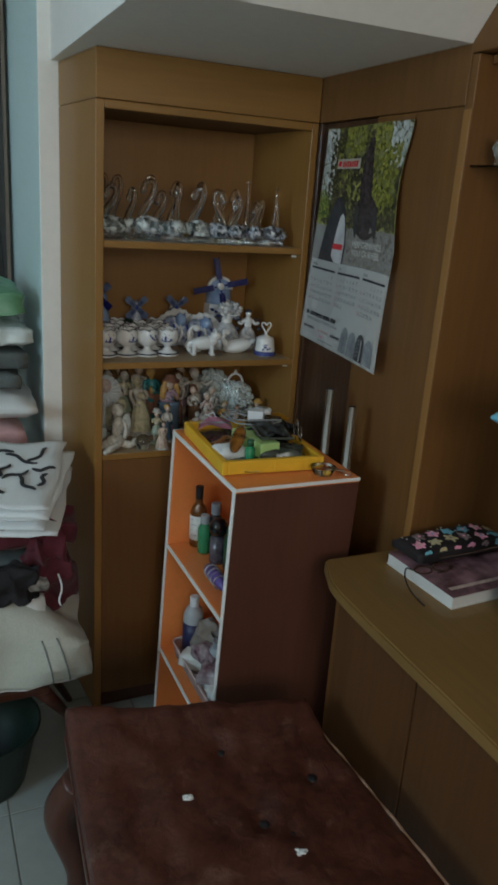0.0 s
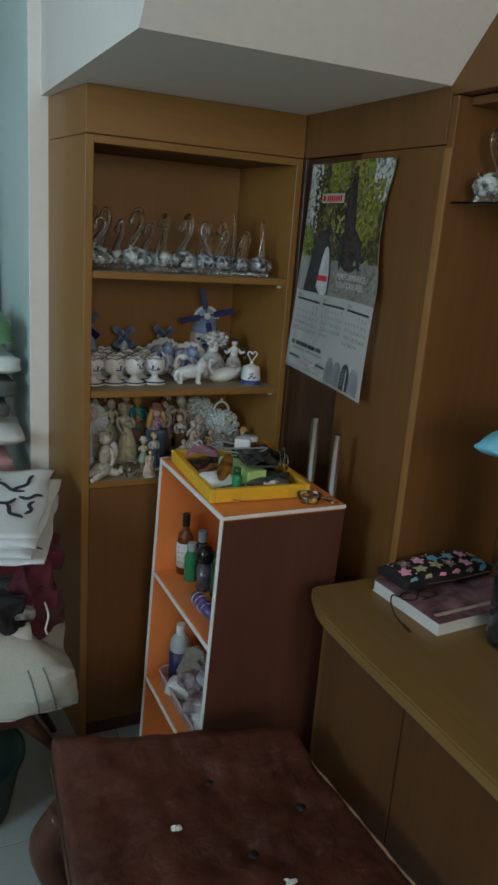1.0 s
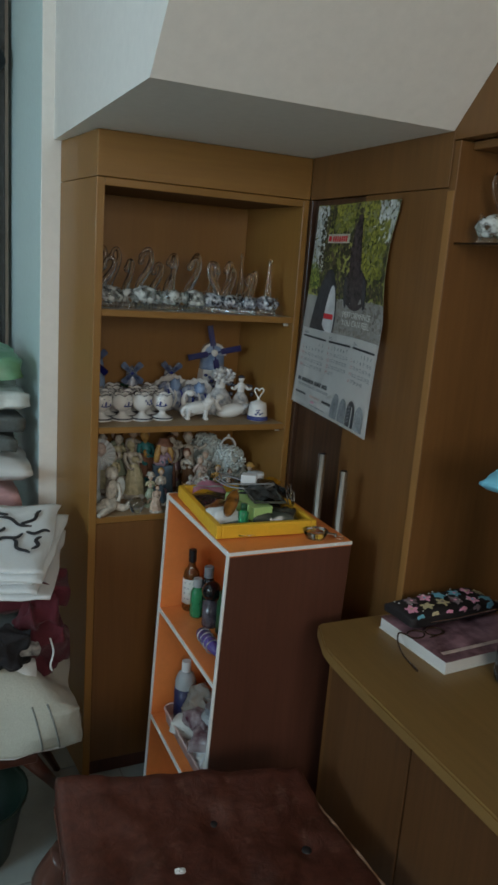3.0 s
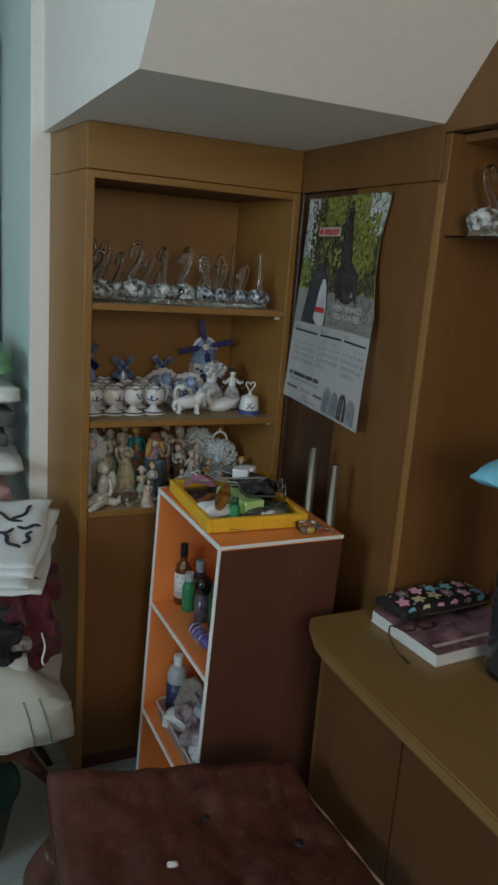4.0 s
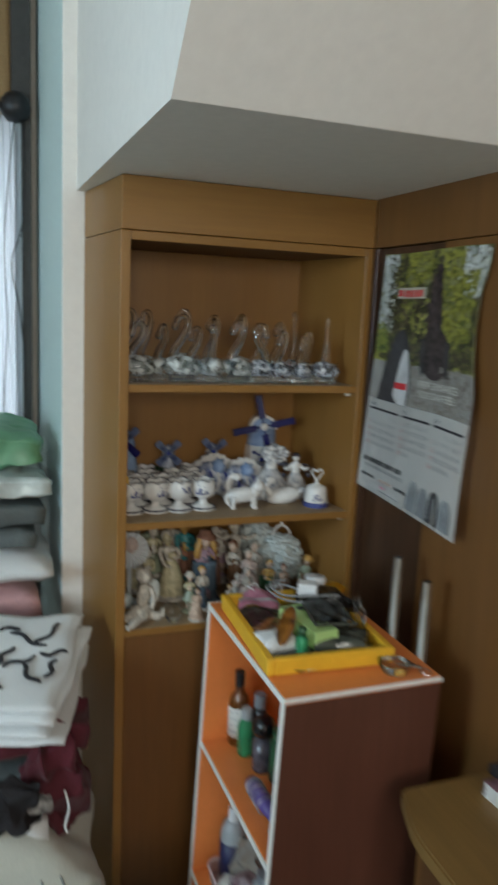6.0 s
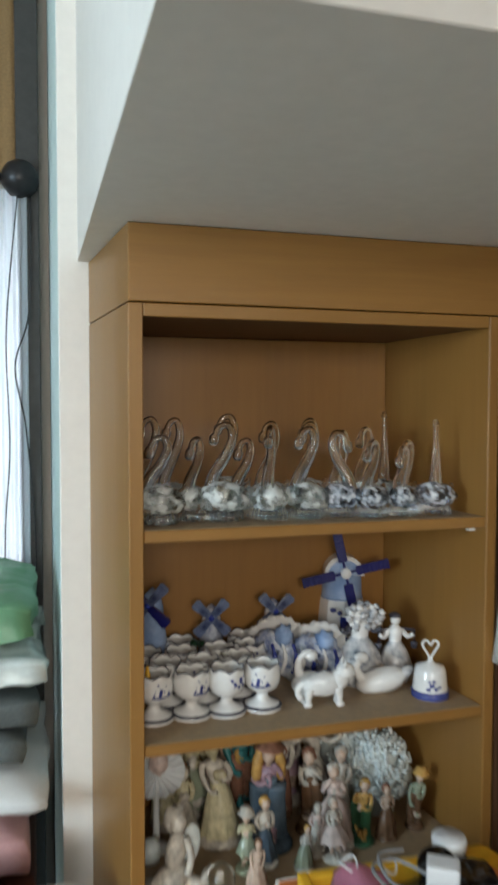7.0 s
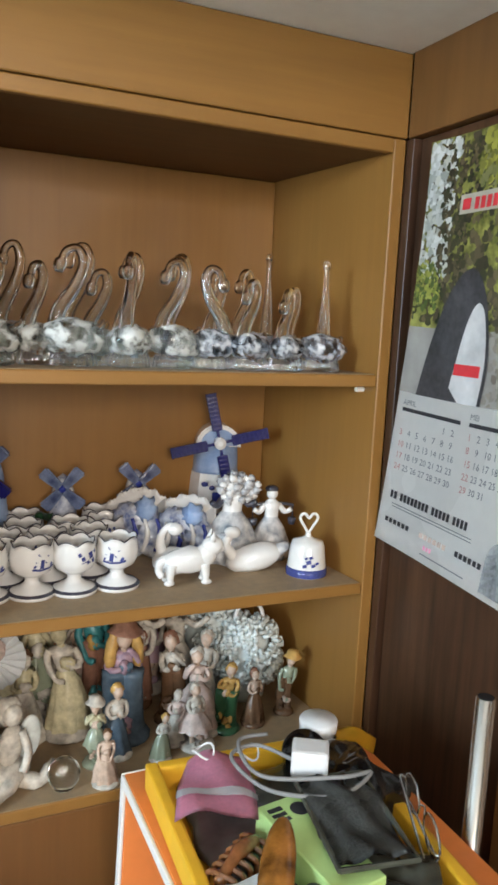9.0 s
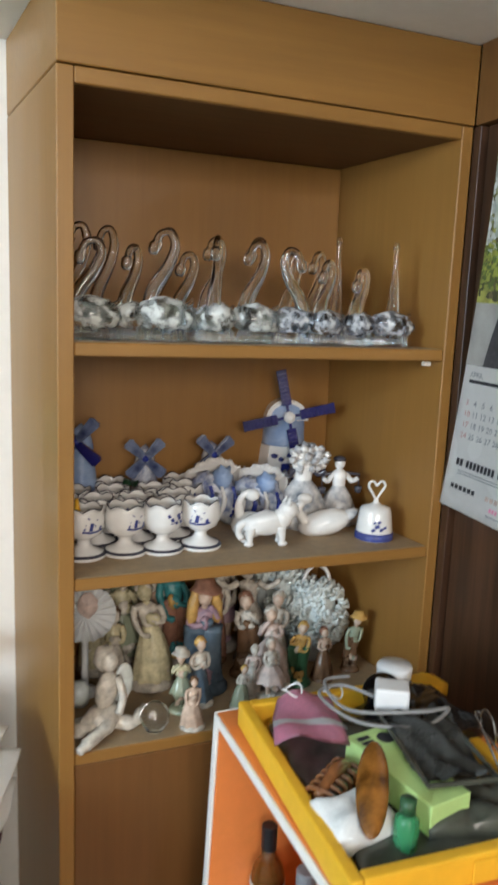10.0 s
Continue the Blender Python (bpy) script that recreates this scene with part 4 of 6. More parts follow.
def lady(at, h, turn, flowers):
    """A porcelain statuette in a wide skirt, one mesh."""
    s = h / 0.13
    bm = lathe([(0, 0), (0.032 * s, 0), (0.034 * s, 0.006 * s), (0.031 * s, 0.03 * s), (0.022 * s, 0.055 * s), (0.011 * s, 0.073 * s), (0.012 * s, 0.085 * s), (0.014 * s, 0.096 * s), (0.006 * s, 0.104 * s), (0, 0.105 * s)], 22,
               wave=lambda a, k: 0.0)
    for v in bm.verts:
        a = math.atan2(v.co.y, v.co.x)
        k = (1.3 if flowers else 1.1) * (1 + 0.09 * math.sin(9 * a) * max(0, 1 - v.co.z / (0.07 * s)))
        v.co.x, v.co.y = v.co.x * k, v.co.y * k * 0.85
    for f in bm.faces:
        if f.calc_center_median().z > 0.07 * s:
            f.material_index = 2
    ball((0, 0, 0.115 * s), (0.0105 * s, 0.010 * s, 0.012 * s), bm, 2, 12)
    ball((0, 0.002 * s, 0.122 * s), (0.0125 * s, 0.012 * s, 0.007 * s), bm, 1, 12)
    for sgn in (-1, 1):
        p = [(sgn * 0.012 * s, 0, 0.095 * s), (sgn * 0.024 * s, -0.004 * s, 0.082 * s), (sgn * 0.034 * s, -0.010 * s, 0.088 * s)]
        tube(spline(p, 4), [0.0055 * s] * 5 + [0.0045 * s] * 4, 8, bm, 1 if flowers else 2)
    if flowers:
        for k in range(44):
            a = k * 2.4
            ball((-0.004 * s + 0.030 * s * math.cos(a) * (k / 44) ** 0.5 + 0.010, -0.010 * s - 0.004 * s * math.sin(k * 1.7), 0.108 * s + 0.022 * s * math.sin(a) * (k / 44) ** 0.5), (0.0062 * s, 0.005 * s, 0.0056 * s), bm, 0 if k % 3 else 2, 8, None, 0.9, 14)
    else:
        tube([(-0.038 * s, -0.008 * s, 0.094 * s), (0, 0.006 * s, 0.098 * s), (0.038 * s, -0.008 * s, 0.094 * s)], 0.003 * s, 8, bm, 1)
        for sgn in (-1, 1):
            lathe([(0, 0), (0.006 * s, 0), (0.008 * s, 0.012 * s), (0.006 * s, 0.0125 * s), (0, 0.010 * s)], 10, bm, 1, (sgn * 0.036 * s, -0.008 * s, 0.06 * s))
            tube([(sgn * 0.036 * s, -0.008 * s, 0.070 * s), (sgn * 0.037 * s, -0.008 * s, 0.094 * s)], 0.001 * s, 5, bm, 1)
    solid("porcelain_statuette", bm, [M["grey_porc"], M["band"], M["porcelain"]], "grey and white porcelain statuette holding flowers" if flowers else "grey and white porcelain statuette with a yoke", "statuette", at, turn, "porcelain statuettes")


lady((0.890, 2.098, SH2), 0.142, -5, True)
lady((0.957, 2.092, SH2), 0.120, -8, False)


# ---- painted statuettes on the lower shelf, each one plain form ----
def statuette(at, h, turn, mats, label, skirt=True, hat=False, long_hair=False, arms=1, base=True, girth=1.0):
    r4 = random.Random(int(at[0] * 1e4 + at[1] * 1e3))
    s = h / 0.18
    g = girth * s
    bm = lathe([(0, 0), (0.027 * g, 0), (0.028 * g, 0.004 * s), (0.023 * g, 0.012 * s), (0, 0.013 * s)], 16)
    own = bmesh.new()
    if skirt:
        long = r4.random() < 0.5
        if long:
            lathe([(0.021 * g, 0.006 * s), (0.025 * g, 0.012 * s), (0.021 * g, 0.045 * s), (0.015 * g, 0.078 * s), (0.0092 * s, 0.098 * s), (0.0095 * s, 0.104 * s), (0, 0.105 * s)], 30, own, 1)
        else:
            lathe([(0.0265 * g, 0.050 * s), (0.024 * g, 0.060 * s), (0.016 * g, 0.084 * s), (0.0092 * s, 0.098 * s), (0.0095 * s, 0.104 * s), (0, 0.105 * s)], 30, own, 1)
            lathe([(0, 0.052 * s), (0.0255 * g, 0.0515 * s)], 30, own, 1)
            for x in (-0.008, 0.008):
                tube(spline([(x * g, -0.002 * s, 0.006 * s), (x * g * 0.9, 0.001, 0.03 * s), (x * g, 0, 0.062 * s)], 4), [0.0062 * s] * 4 + [0.0075 * s] * 5, 9, own, 3)
    else:
        for x in (-0.009, 0.009):
            tube(spline([(x * g * 1.2, -0.002, 0.006 * s), (x * g, 0, 0.05 * s), (x * g * 0.9, 0, 0.10 * s)], 4), [0.0125 * g, 0.0115 * g, 0.011 * g, 0.0115 * g, 0.012 * g, 0.012 * g, 0.0125 * g, 0.013 * g, 0.013 * g], 12, own, 1)
    for v in own.verts:          # folds
        a = math.atan2(v.co.y, v.co.x)
        k = 1 + 0.13 * math.sin(8 * a + 25 * v.co.z / s) * (1 - v.co.z / (0.11 * s)) if skirt else 1.0
        v.co.x, v.co.y = v.co.x * k, v.co.y * k * 0.85
    merge(bm, own)
    gt = min(g, 1.12 * s)
    ball((0, 0, 0.110 * s), (0.0135 * gt, 0.0112 * gt, 0.022 * s), bm, 2, 16, None, 0.22, 8)
    ball((0, 0.001 * s, 0.122 * s), (0.0165 * gt, 0.0095 * gt, 0.009 * s), bm, 2, 14, None, 0.15, 8)
    ball((0, -0.002 * s, 0.148 * s), (0.0118 * s, 0.0118 * s, 0.0142 * s), bm, 3, 14)
    ball((0, 0.0035 * s, 0.152 * s), (0.0138 * s, 0.0125 * s, 0.0148 * s), bm, 4, 16, None, 0.3, 11)
    tube([(0, 0, 0.128 * s), (0, 0, 0.142 * s)], 0.0055 * s, 8, bm, 3)
    if long_hair:
        for x in (-0.016, 0.016):
            tube(spline([(x * s * 0.8, 0.002, 0.160 * s), (x * s * 1.15, -0.002 * s, 0.135 * s), (x * s * 1.2, -0.004 * s, 0.108 * s)], 4), [0.006 * s, 0.0075 * s, 0.008 * s, 0.0085 * s, 0.009 * s, 0.009 * s, 0.009 * s, 0.008 * s, 0.006 * s], 8, bm, 4)
    if hat:
        lathe([(0, 0.178 * s), (0.014 * s, 0.176 * s), (0.017 * s, 0.165 * s), (0.025 * s, 0.160 * s), (0.025 * s, 0.158 * s), (0, 0.159 * s)], 18, bm, 5, (0, 0, 0), lambda a, k: 0.003 * s * math.sin(2 * a) * (k in (3, 4)))
    lift = r4.uniform(-0.01, 0.012) * s
    for sgn in (-1, 1):
        if arms == 1:
            up = r4.choice((0.0, 0.0, 0.02, -0.018)) * s
            p = [(sgn * 0.015 * gt, 0, 0.125 * s), (sgn * 0.020 * gt, -0.002 * s, 0.108 * s), (sgn * 0.014 * gt, -0.012 * s, 0.098 * s + lift + up), (sgn * 0.004 * gt, -0.017 * s, 0.103 * s + lift + 1.4 * up)]
        else:
            p = [(sgn * 0.015 * g, 0, 0.127 * s), (sgn * 0.028 * g, -0.006 * s, 0.122 * s), (sgn * 0.040 * g, -0.010 * s, 0.128 * s), (sgn * 0.048 * g, -0.012 * s, 0.136 * s)]
        tube(spline(p, 4), [0.0052 * s] * 6 + [0.0044 * s] * 5 + [0.004 * s] * 2, 8, bm, 2 if arms == 1 else 3)
    for k in range(11):          # what it holds, and lumps of scenery at its foot
        low = k > 2
        q = (r4.uniform(-0.013, 0.013) * g, -0.011 * g, r4.uniform(0.008, 0.045) * s) if low else (r4.uniform(-0.006, 0.006) * g, -0.015 * s, 0.104 * s + lift)
        ball(q, (r4.uniform(0.006, 0.010) * s, 0.006 * s, r4.uniform(0.006, 0.011) * s), bm, r4.choice((0, 1, 2, 3)), 10, None, 0.5, 11)
    lean, sway = r4.uniform(-0.10, 0.10), r4.uniform(-0.006, 0.006) * s
    for v in bm.verts:
        v.co.x += lean * v.co.z + sway * math.sin(v.co.z / h * 5)
        v.co += 0.0026 * s * Vector((noise.noise(v.co * 150), noise.noise(v.co * 150 + Vector((7, 0, 0))), 0.6 * noise.noise(v.co * 210)))
    solid("statuette", bm, [M[k] for k in mats], label, "statuette", at, turn, "painted statuettes on the lower shelf")


ST = "painted ceramic statuette "
statuette((0.632, 2.10, SH3), 0.195, -8, ("bisque", "yellow_dress", "bisque", "yellow_dress", "bisque", "bisque"), ST + "with a pale yellow pleated skirt", girth=1.25)
statuette((0.688, 2.16, SH3), 0.21, -12, ("bisque", "brick_red", "teal", "blond", "skin", "teal"), ST + "with a teal jacket and red trousers", False)
statuette((0.712, 2.065, SH3), 0.19, -10, ("denim", "denim", "lilac", "skin", "blond", "brick_red"), ST + "with blond hair, a red hat and blue trousers", False, True, True, girth=1.4)
statuette((0.822, 2.13, SH3), 0.205, -15, ("bisque", "bisque", "bisque", "bisque", "skin", "bisque"), "grey bisque statuette with spread arms on the lower shelf", True, arms=2)
statuette((0.752, 2.15, SH3), 0.19, -5, ("hair_brown", "brick_red", "bisque", "bisque", "hair_brown", "bisque"), ST + "in brown tones behind the others", True)
statuette((0.608, 2.16, SH3), 0.20, 0, ("bisque", "sage", "yellow_dress", "bisque", "hair_brown", "bisque"), ST + "in sage and ochre at the back", True)
statuette((0.822, 2.045, SH3), 0.145, -16, ("bisque", "pale_pink", "pale_pink", "skin", "bisque", "bisque"), ST + "seated in pale pink", True, girth=1.8)
statuette((0.864, 2.030, SH3), 0.118, -25, ("bottle_green", "bottle_green", "blond", "skin", "blond", "blond"), ST + "with an ochre shirt and green trousers", False, girth=1.35)
statuette((0.912, 2.030, SH3), 0.100, 10, ("hair_brown", "hair_brown", "skin", "skin", "brick_red", "skin"), "small brown ceramic statuette beside the others", True, girth=1.3)
statuette((0.975, 2.045, SH3), 0.110, -20, ("hair_brown", "hair_brown", "sage", "skin", "blond", "blond"), "small green and ochre ceramic statuette", False, True)
statuette((0.655, 2.005, SH3), 0.105, -10, ("sage", "sage", "yellow_dress", "skin", "brick_red", "bisque"), "small ceramic statuette with a wide hat", True, True, girth=1.2)
statuette((0.658, 1.955, SH3), 0.085, -6, ("bisque", "skin", "skin", "skin", "hair_brown", "skin"), "tiny ochre ceramic statuette in a long dress", True, girth=1.5)
statuette((0.775, 2.02, SH3), 0.09, -14, ("bisque", "bisque", "pale_pink", "bisque", "bisque", "bisque"), "small pale bisque statuette", True, girth=1.5)


statuette((0.577, 2.105, SH3), 0.15, 5, ("bisque", "bisque", "yellow_dress", "bisque", "hair_brown", "bisque"), "pale bisque statuette in a long robe", True, girth=1.3)
statuette((0.655, 2.19, SH3), 0.215, 4, ("bisque", "pale_pink", "bisque", "skin", "hair_brown", "bisque"), "tall pale pink ceramic statuette at the back", True)
statuette((0.790, 2.085, SH3), 0.16, -22, ("hair_brown", "hair_brown", "bisque", "skin", "brick_red", "bisque"), "brown and grey ceramic statuette among the others", False)
statuette((0.690, 2.015, SH3), 0.12, 6, ("bisque", "denim", "bisque", "skin", "blond", "bisque"), "small slate-blue ceramic statuette", True, girth=1.2)
statuette((0.850, 2.095, SH3), 0.15, -30, ("bisque", "bisque", "bisque", "skin", "bisque", "bisque"), "pale bisque statuette leaning to its neighbour", True, girth=1.2)
statuette((0.745, 1.985, SH3), 0.075, 0, ("bisque", "sage", "bisque", "skin", "blond", "bisque"), "tiny sage ceramic statuette near the edge", True, girth=1.5)


statuette((0.600, 2.185, SH3), 0.212, 3, ("bisque", "bisque", "sage", "skin", "blond", "bisque"), "tall sage and grey ceramic statuette at the back", True)
statuette((0.560, 2.175, SH3), 0.20, -4, ("bisque", "yellow_dress", "bisque", "bisque", "hair_brown", "bisque"), "ochre ceramic statuette at the back of the shelf", True, girth=1.2)
statuette((0.788, 2.195, SH3), 0.205, -9, ("bisque", "lilac", "bisque", "skin", "hair_brown", "bisque"), "lilac and grey ceramic statuette at the back", True)
statuette((0.808, 2.000, SH3), 0.11, 12, ("bisque", "pale_pink", "bisque", "skin", "bisque", "bisque"), "small pale pink ceramic statuette with a full skirt", True, girth=1.7)


def reclining():
    """A reclining bisque statuette, one plain form."""
    bm = ball((0, 0, 0.022), (0.034, 0.022, 0.020), None, 0, 14, (0, 0, 20), 0.3, 6)
    ball((0.004, 0, 0.062), (0.017, 0.013, 0.030), bm, 0, 14, (0, 8, 0), 0.1, 6)
    ball((0.006, -0.004, 0.108), (0.014, 0.013, 0.016), bm, 0, 14)
    ball((0.004, 0.004, 0.110), (0.018, 0.015, 0.020), bm, 1, 14, None, 0.2, 9)
    tube(spline([(0.004, -0.01, 0.020), (-0.006, -0.022, 0.016), (-0.040, -0.040, 0.008), (-0.052, -0.046, 0.004)], 5), [0.012] * 6 + [0.010] * 5 + [0.007] * 4 + [0.005], 9, bm)
    tube(spline([(0.006, 0, 0.018), (0.04, -0.015, 0.010), (0.062, 0.0, 0.026)], 5), [0.012] * 5 + [0.009] * 4 + [0.004] * 2, 9, bm)
    tube(spline([(0.018, -0.004, 0.082), (0.024, -0.014, 0.055), (0.014, -0.024, 0.034)], 4), 0.006, 8, bm)
    ball((-0.03, 0.0, 0.012), (0.026, 0.022, 0.012), bm, 0, 12, None, 0.35, 8)
    ball((0.032, 0.010, 0.062), (0.016, 0.006, 0.032), bm, 2, 14, (0, 6, 0))
    solid("reclining_statuette", bm, [M["bisque"], M["bisque"], M["flower"]], "grey bisque statuette reclining at the shelf's edge", "statuette", (0.532, 1.985, SH3), 8)


reclining()


def fan_ornament():
    n = 40
    bm = bmesh.new()
    c0, c1 = bm.verts.new((0, -0.004, 0)), bm.verts.new((0, 0.004, 0))
    rim = [bm.verts.new((0.048 * math.cos(a), -0.003 + (0.0035 if i % 2 else -0.0035), 0.048 * math.sin(a))) for i, a in enumerate(2 * math.pi * k / n for k in range(n))]
    for i in range(n):
        bm.faces.new((c0, rim[i], rim[(i + 1) % n]))
        bm.faces.new((c1, rim[(i + 1) % n], rim[i]))
    bm.transform(Matrix.Translation((0, 0, 0.135)))
    lathe([(0, 0), (0.022, 0), (0.02, 0.006), (0.006, 0.012), (0.005, 0.09), (0, 0.09)], 12, bm, 0)
    ball((0.004, -0.010, 0.152), (0.016, 0.010, 0.020), bm, 1, 12, None, 0.2, 7)
    solid("fan_ornament", bm, [M["fan"], M["pale_pink"]], "white pleated round fan ornament on a stem", "ornament", (0.524, 2.10, SH3), -10, smooth=False)


fan_ornament()


def curl():
    """One curled porcelain blossom."""
    bm = bmesh.new()
    for k in range(5):
        a = 2 * math.pi * k / 5
        p = [(0.003 * math.cos(a), 0.003 * math.sin(a), 0), (0.009 * math.cos(a + 0.2), 0.009 * math.sin(a + 0.2), 0.003), (0.011 * math.cos(a + 0.6), 0.011 * math.sin(a + 0.6), 0.008), (0.007 * math.cos(a + 0.9), 0.007 * math.sin(a + 0.9), 0.011)]
        tube(p, [0.0035, 0.0042, 0.0036, 0.002], 6, bm)
    ball((0, 0, 0.003), (0.006, 0.006, 0.005), bm, 0, 8)
    return bm


def flower_basket(at, h, turn, loop):
    c = thing("flower_basket", "pale porcelain basket heaped with curled flowers", "ornament", at, turn, "porcelain flower baskets")
    part("bowl", lathe([(0, 0), (0.026, 0), (0.03, 0.006), (0.036, h * 0.3), (0.040, h * 0.5), (0.034, h * 0.68), (0.016, h * 0.78), (0, h * 0.8)], 24), M["flower"], c, smooth=True)
    r2 = random.Random(int(at[0] * 1000))
    me = None
    for k in range(110):
        a, e = r2.uniform(0, 2 * math.pi), r2.uniform(-0.75, 1.2)
        q = Vector((math.cos(a) * math.cos(e) * 0.048, math.sin(a) * math.cos(e) * 0.047, h * 0.48 + math.sin(e) * h * 0.36))
        d = (q - Vector((0, 0, h * 0.42))).normalized()
        if me is None:
            ob = part("blossom", curl(), M["flower"], c, smooth=True)
            me = ob.data
        else:
            ob = new("blossom", me)
            ob.parent = c
        ob.matrix_basis = Matrix.Translation(q) @ d.to_track_quat("Z", "Y").to_matrix().to_4x4() @ Matrix.Diagonal((*[r2.uniform(0.8, 1.25)] * 3, 1))
    if loop:
        p = [(0.024 * math.cos(t), 0, h * 0.84 + 0.032 * math.sin(t)) for t in (math.pi * i / 14 for i in range(15))]
        bm = tube(p, 0.0038, 8)
        ball((0, 0, h * 0.84 + 0.038), (0.005, 0.005, 0.006), bm, 0, 8)
        part("handle", bm, M["porcelain"], c, smooth=True)


flower_basket((0.937, 2.115, SH3), 0.165, -10, True)
flower_basket((0.885, 2.170, SH3), 0.195, 8, False)
solid("glass_globe", lathe([(0, 0), (0.014, 0), (0.016, 0.003), (0.021, 0.014), (0.022, 0.022), (0.018, 0.033), (0.010, 0.040), (0, 0.042)], 20), M["swan_glass"], "small clear glass globe on the lower shelf", "ornament", (0.603, 1.965, SH3))
solid("blue_jar", lathe([(0, 0), (0.014, 0), (0.017, 0.012), (0.015, 0.028), (0.009, 0.036), (0, 0.037)], 16), M["flower"], "small pale blue porcelain jar", "ornament", (0.510, 2.07, SH3))


# ---- clothes pile on a chair ----
def simple(name, bm, material, label, category, smooth=True, group=""):
    ob = part(name, bm, material, None, "", smooth)
    return tagged(ob, label, category, group)


def pile():
    X0 = -0.26
    c = thing("low_stool", "low dark wooden stool under a pile of laundry", "stool", (0.12, 1.86, 0))
    part("seat", box(-0.24, 0.18, -0.13, 0.14, 0.236, 0.262, 0.004), M["dark_wood"], c)
    for x, y in ((-0.22, -0.11), (0.16, -0.11), (-0.22, 0.12), (0.16, 0.12)):
        part("leg", tube([(x, y, 0.24), (x + 0.12 * (x > 0), y + (0.14 if y < 0 else 0.02), 0.0)], [0.022, 0.010], 8), M["dark_wood"], c, smooth=True)
    sack = simple("sack", soft_slab(X0, 0.395, 1.655, 2.02, 0.262, 0.475, 0.5, 0.030, 22, 1.0, 8), M["cream_cloth"], "bulging cream canvas sack with grey stripes lying on a low stool", "sack")
    for v in sack.data.vertices:          # it bulges towards its closed end
        if v.co.z > 0.37:
            v.co.z += 0.075 * math.exp(-((v.co.x - 0.20) / 0.11) ** 2) * min(1.0, (v.co.z - 0.37) / 0.08)
    bpy.context.view_layer.update()
    for xa, xb in ((0.272, 0.306), (0.308, 0.350)):
        pts = []
        for q in range(13):
            hit, p, n, i = sack.ray_cast(Vector((xa + (xb - xa) * (q / 12) ** 0.8, 1.2, 0.45 - 0.165 * q / 12)), Vector((0, 1, 0)))
            if hit:
                pts.append(tuple(p + n * 0.0005))
        bm = tube(pts, 0.0026, 6)
        part("stripe", bm, M["stripe_cloth"], sack, "grey woven stripe", smooth=True)
    hem = []
    for q in range(25):
        hit, p, n, i = sack.ray_cast(Vector((X0 + 0.02 + 0.60 * q / 24, 1.2, 0.300)), Vector((0, 1, 0)))
        if hit:
            hem.append(tuple(p + n * 0.0002))
    part("hem", tube(hem, 0.0028, 6), M["white_cloth"], sack, "stitched white hem", smooth=True)
    simple("dark_scarf", soft_slab(0.12, 0.262, 1.668, 1.715, 0.54, 0.645, 0.3, 0.030, 18, 2.0, 22), M["black_cloth"], "crumpled black knitted scarf hanging out of the pile", "scarf")
    simple("folded_cloth", soft_slab(X0, 0.285, 1.70, 2.05, 0.452, 0.555, 0.35, 0.016, 16, 2.0, 10), M["white_cloth"], "folded white cotton cloth in the laundry pile", "cloth")
    simple("printed_cloth", soft_slab(X0, 0.30, 1.70, 2.05, 0.552, 0.60, 0.35, 0.014, 16, 4.0, 12), M["print_cloth"], "folded black and white printed cloth", "cloth")
    simple("dark_cloth", soft_slab(X0, 0.27, 1.74, 2.05, 0.597, 0.640, 0.35, 0.02, 16, 4.5, 12), M["grey_cloth"], "folded charcoal cloth in the pile", "cloth")
    g = thing("maroon_garment", "crumpled maroon garment hanging out of the pile", "garment", (0, 0, 0))
    part("body", soft_slab(X0, 0.372, 1.74, 2.06, 0.645, 0.735, 0.45, 0.036, 24, 5.0, 12), M["maroon_cloth"], g, smooth=True)
    part("sleeve", soft_slab(0.25, 0.36, 1.72, 1.80, 0.49, 0.69, 0.3, 0.045, 18, 15.0, 18), M["maroon_cloth"], g, "hanging maroon sleeve", smooth=True)
    part("drawstring", tube(spline([(0.322, 1.705, 0.60), (0.328, 1.690, 0.57), (0.320, 1.682, 0.54), (0.324, 1.680, 0.525)], 5), 0.0024, 6), M["white_cloth"], g, "white drawstring")
    z = 0.728
    for k in range(5):
        t = 0.0165
        ob = thing("folded_shirt", "folded white shirt with dark script in a stack" if k == 4 else "folded white shirt in a stack", "shirt", (0.09, 1.93, z + t * k), 0, "stack of shirts")
        ob.matrix_world = pose(0.09, 1.93 + 0.004 * k, z + t * k + 0.003, 12, 0, -20 + (-1) ** k * 2)
        part("body", soft_slab(-0.35, 0.292 - 0.016 * ((k * 7) % 3), -0.16, 0.15, 0, t * 1.12, 0.8, 0.012, 18, 20.0 + k, 10), M["white_cloth"], ob, smooth=True)
        if k == 4:
            for x, y, w, a in ((0.15, 0.045, 0.085, -28), (0.19, 0.065, 0.075, 62), (0.15, -0.03, 0.06, 30), (0.18, -0.07, 0.065, -50), (0.115, -0.01, 0.05, 75), (0.09, 0.075, 0.06, 20), (0.215, 0.0, 0.05, 10), (0.10, -0.095, 0.07, -15), (0.22, -0.05, 0.05, 80)):
                pts = [(1.15 * w * (q / 8 - 0.5), 0.007 * math.sin(q * 0.9 + x * 40), 0) for q in range(9)]
                bm = tube(pts, [0.003] + [0.0055] * 7 + [0.003], 6)
                for v in bm.verts:
                    v.co.z *= 0.5
                o2 = part("script_bar", bm, M["ink"], ob, "dark unreadable script stroke")
                o2.matrix_basis = pose(x + 0.025, y, t * 1.12 + 0.001, 0, 0, a)
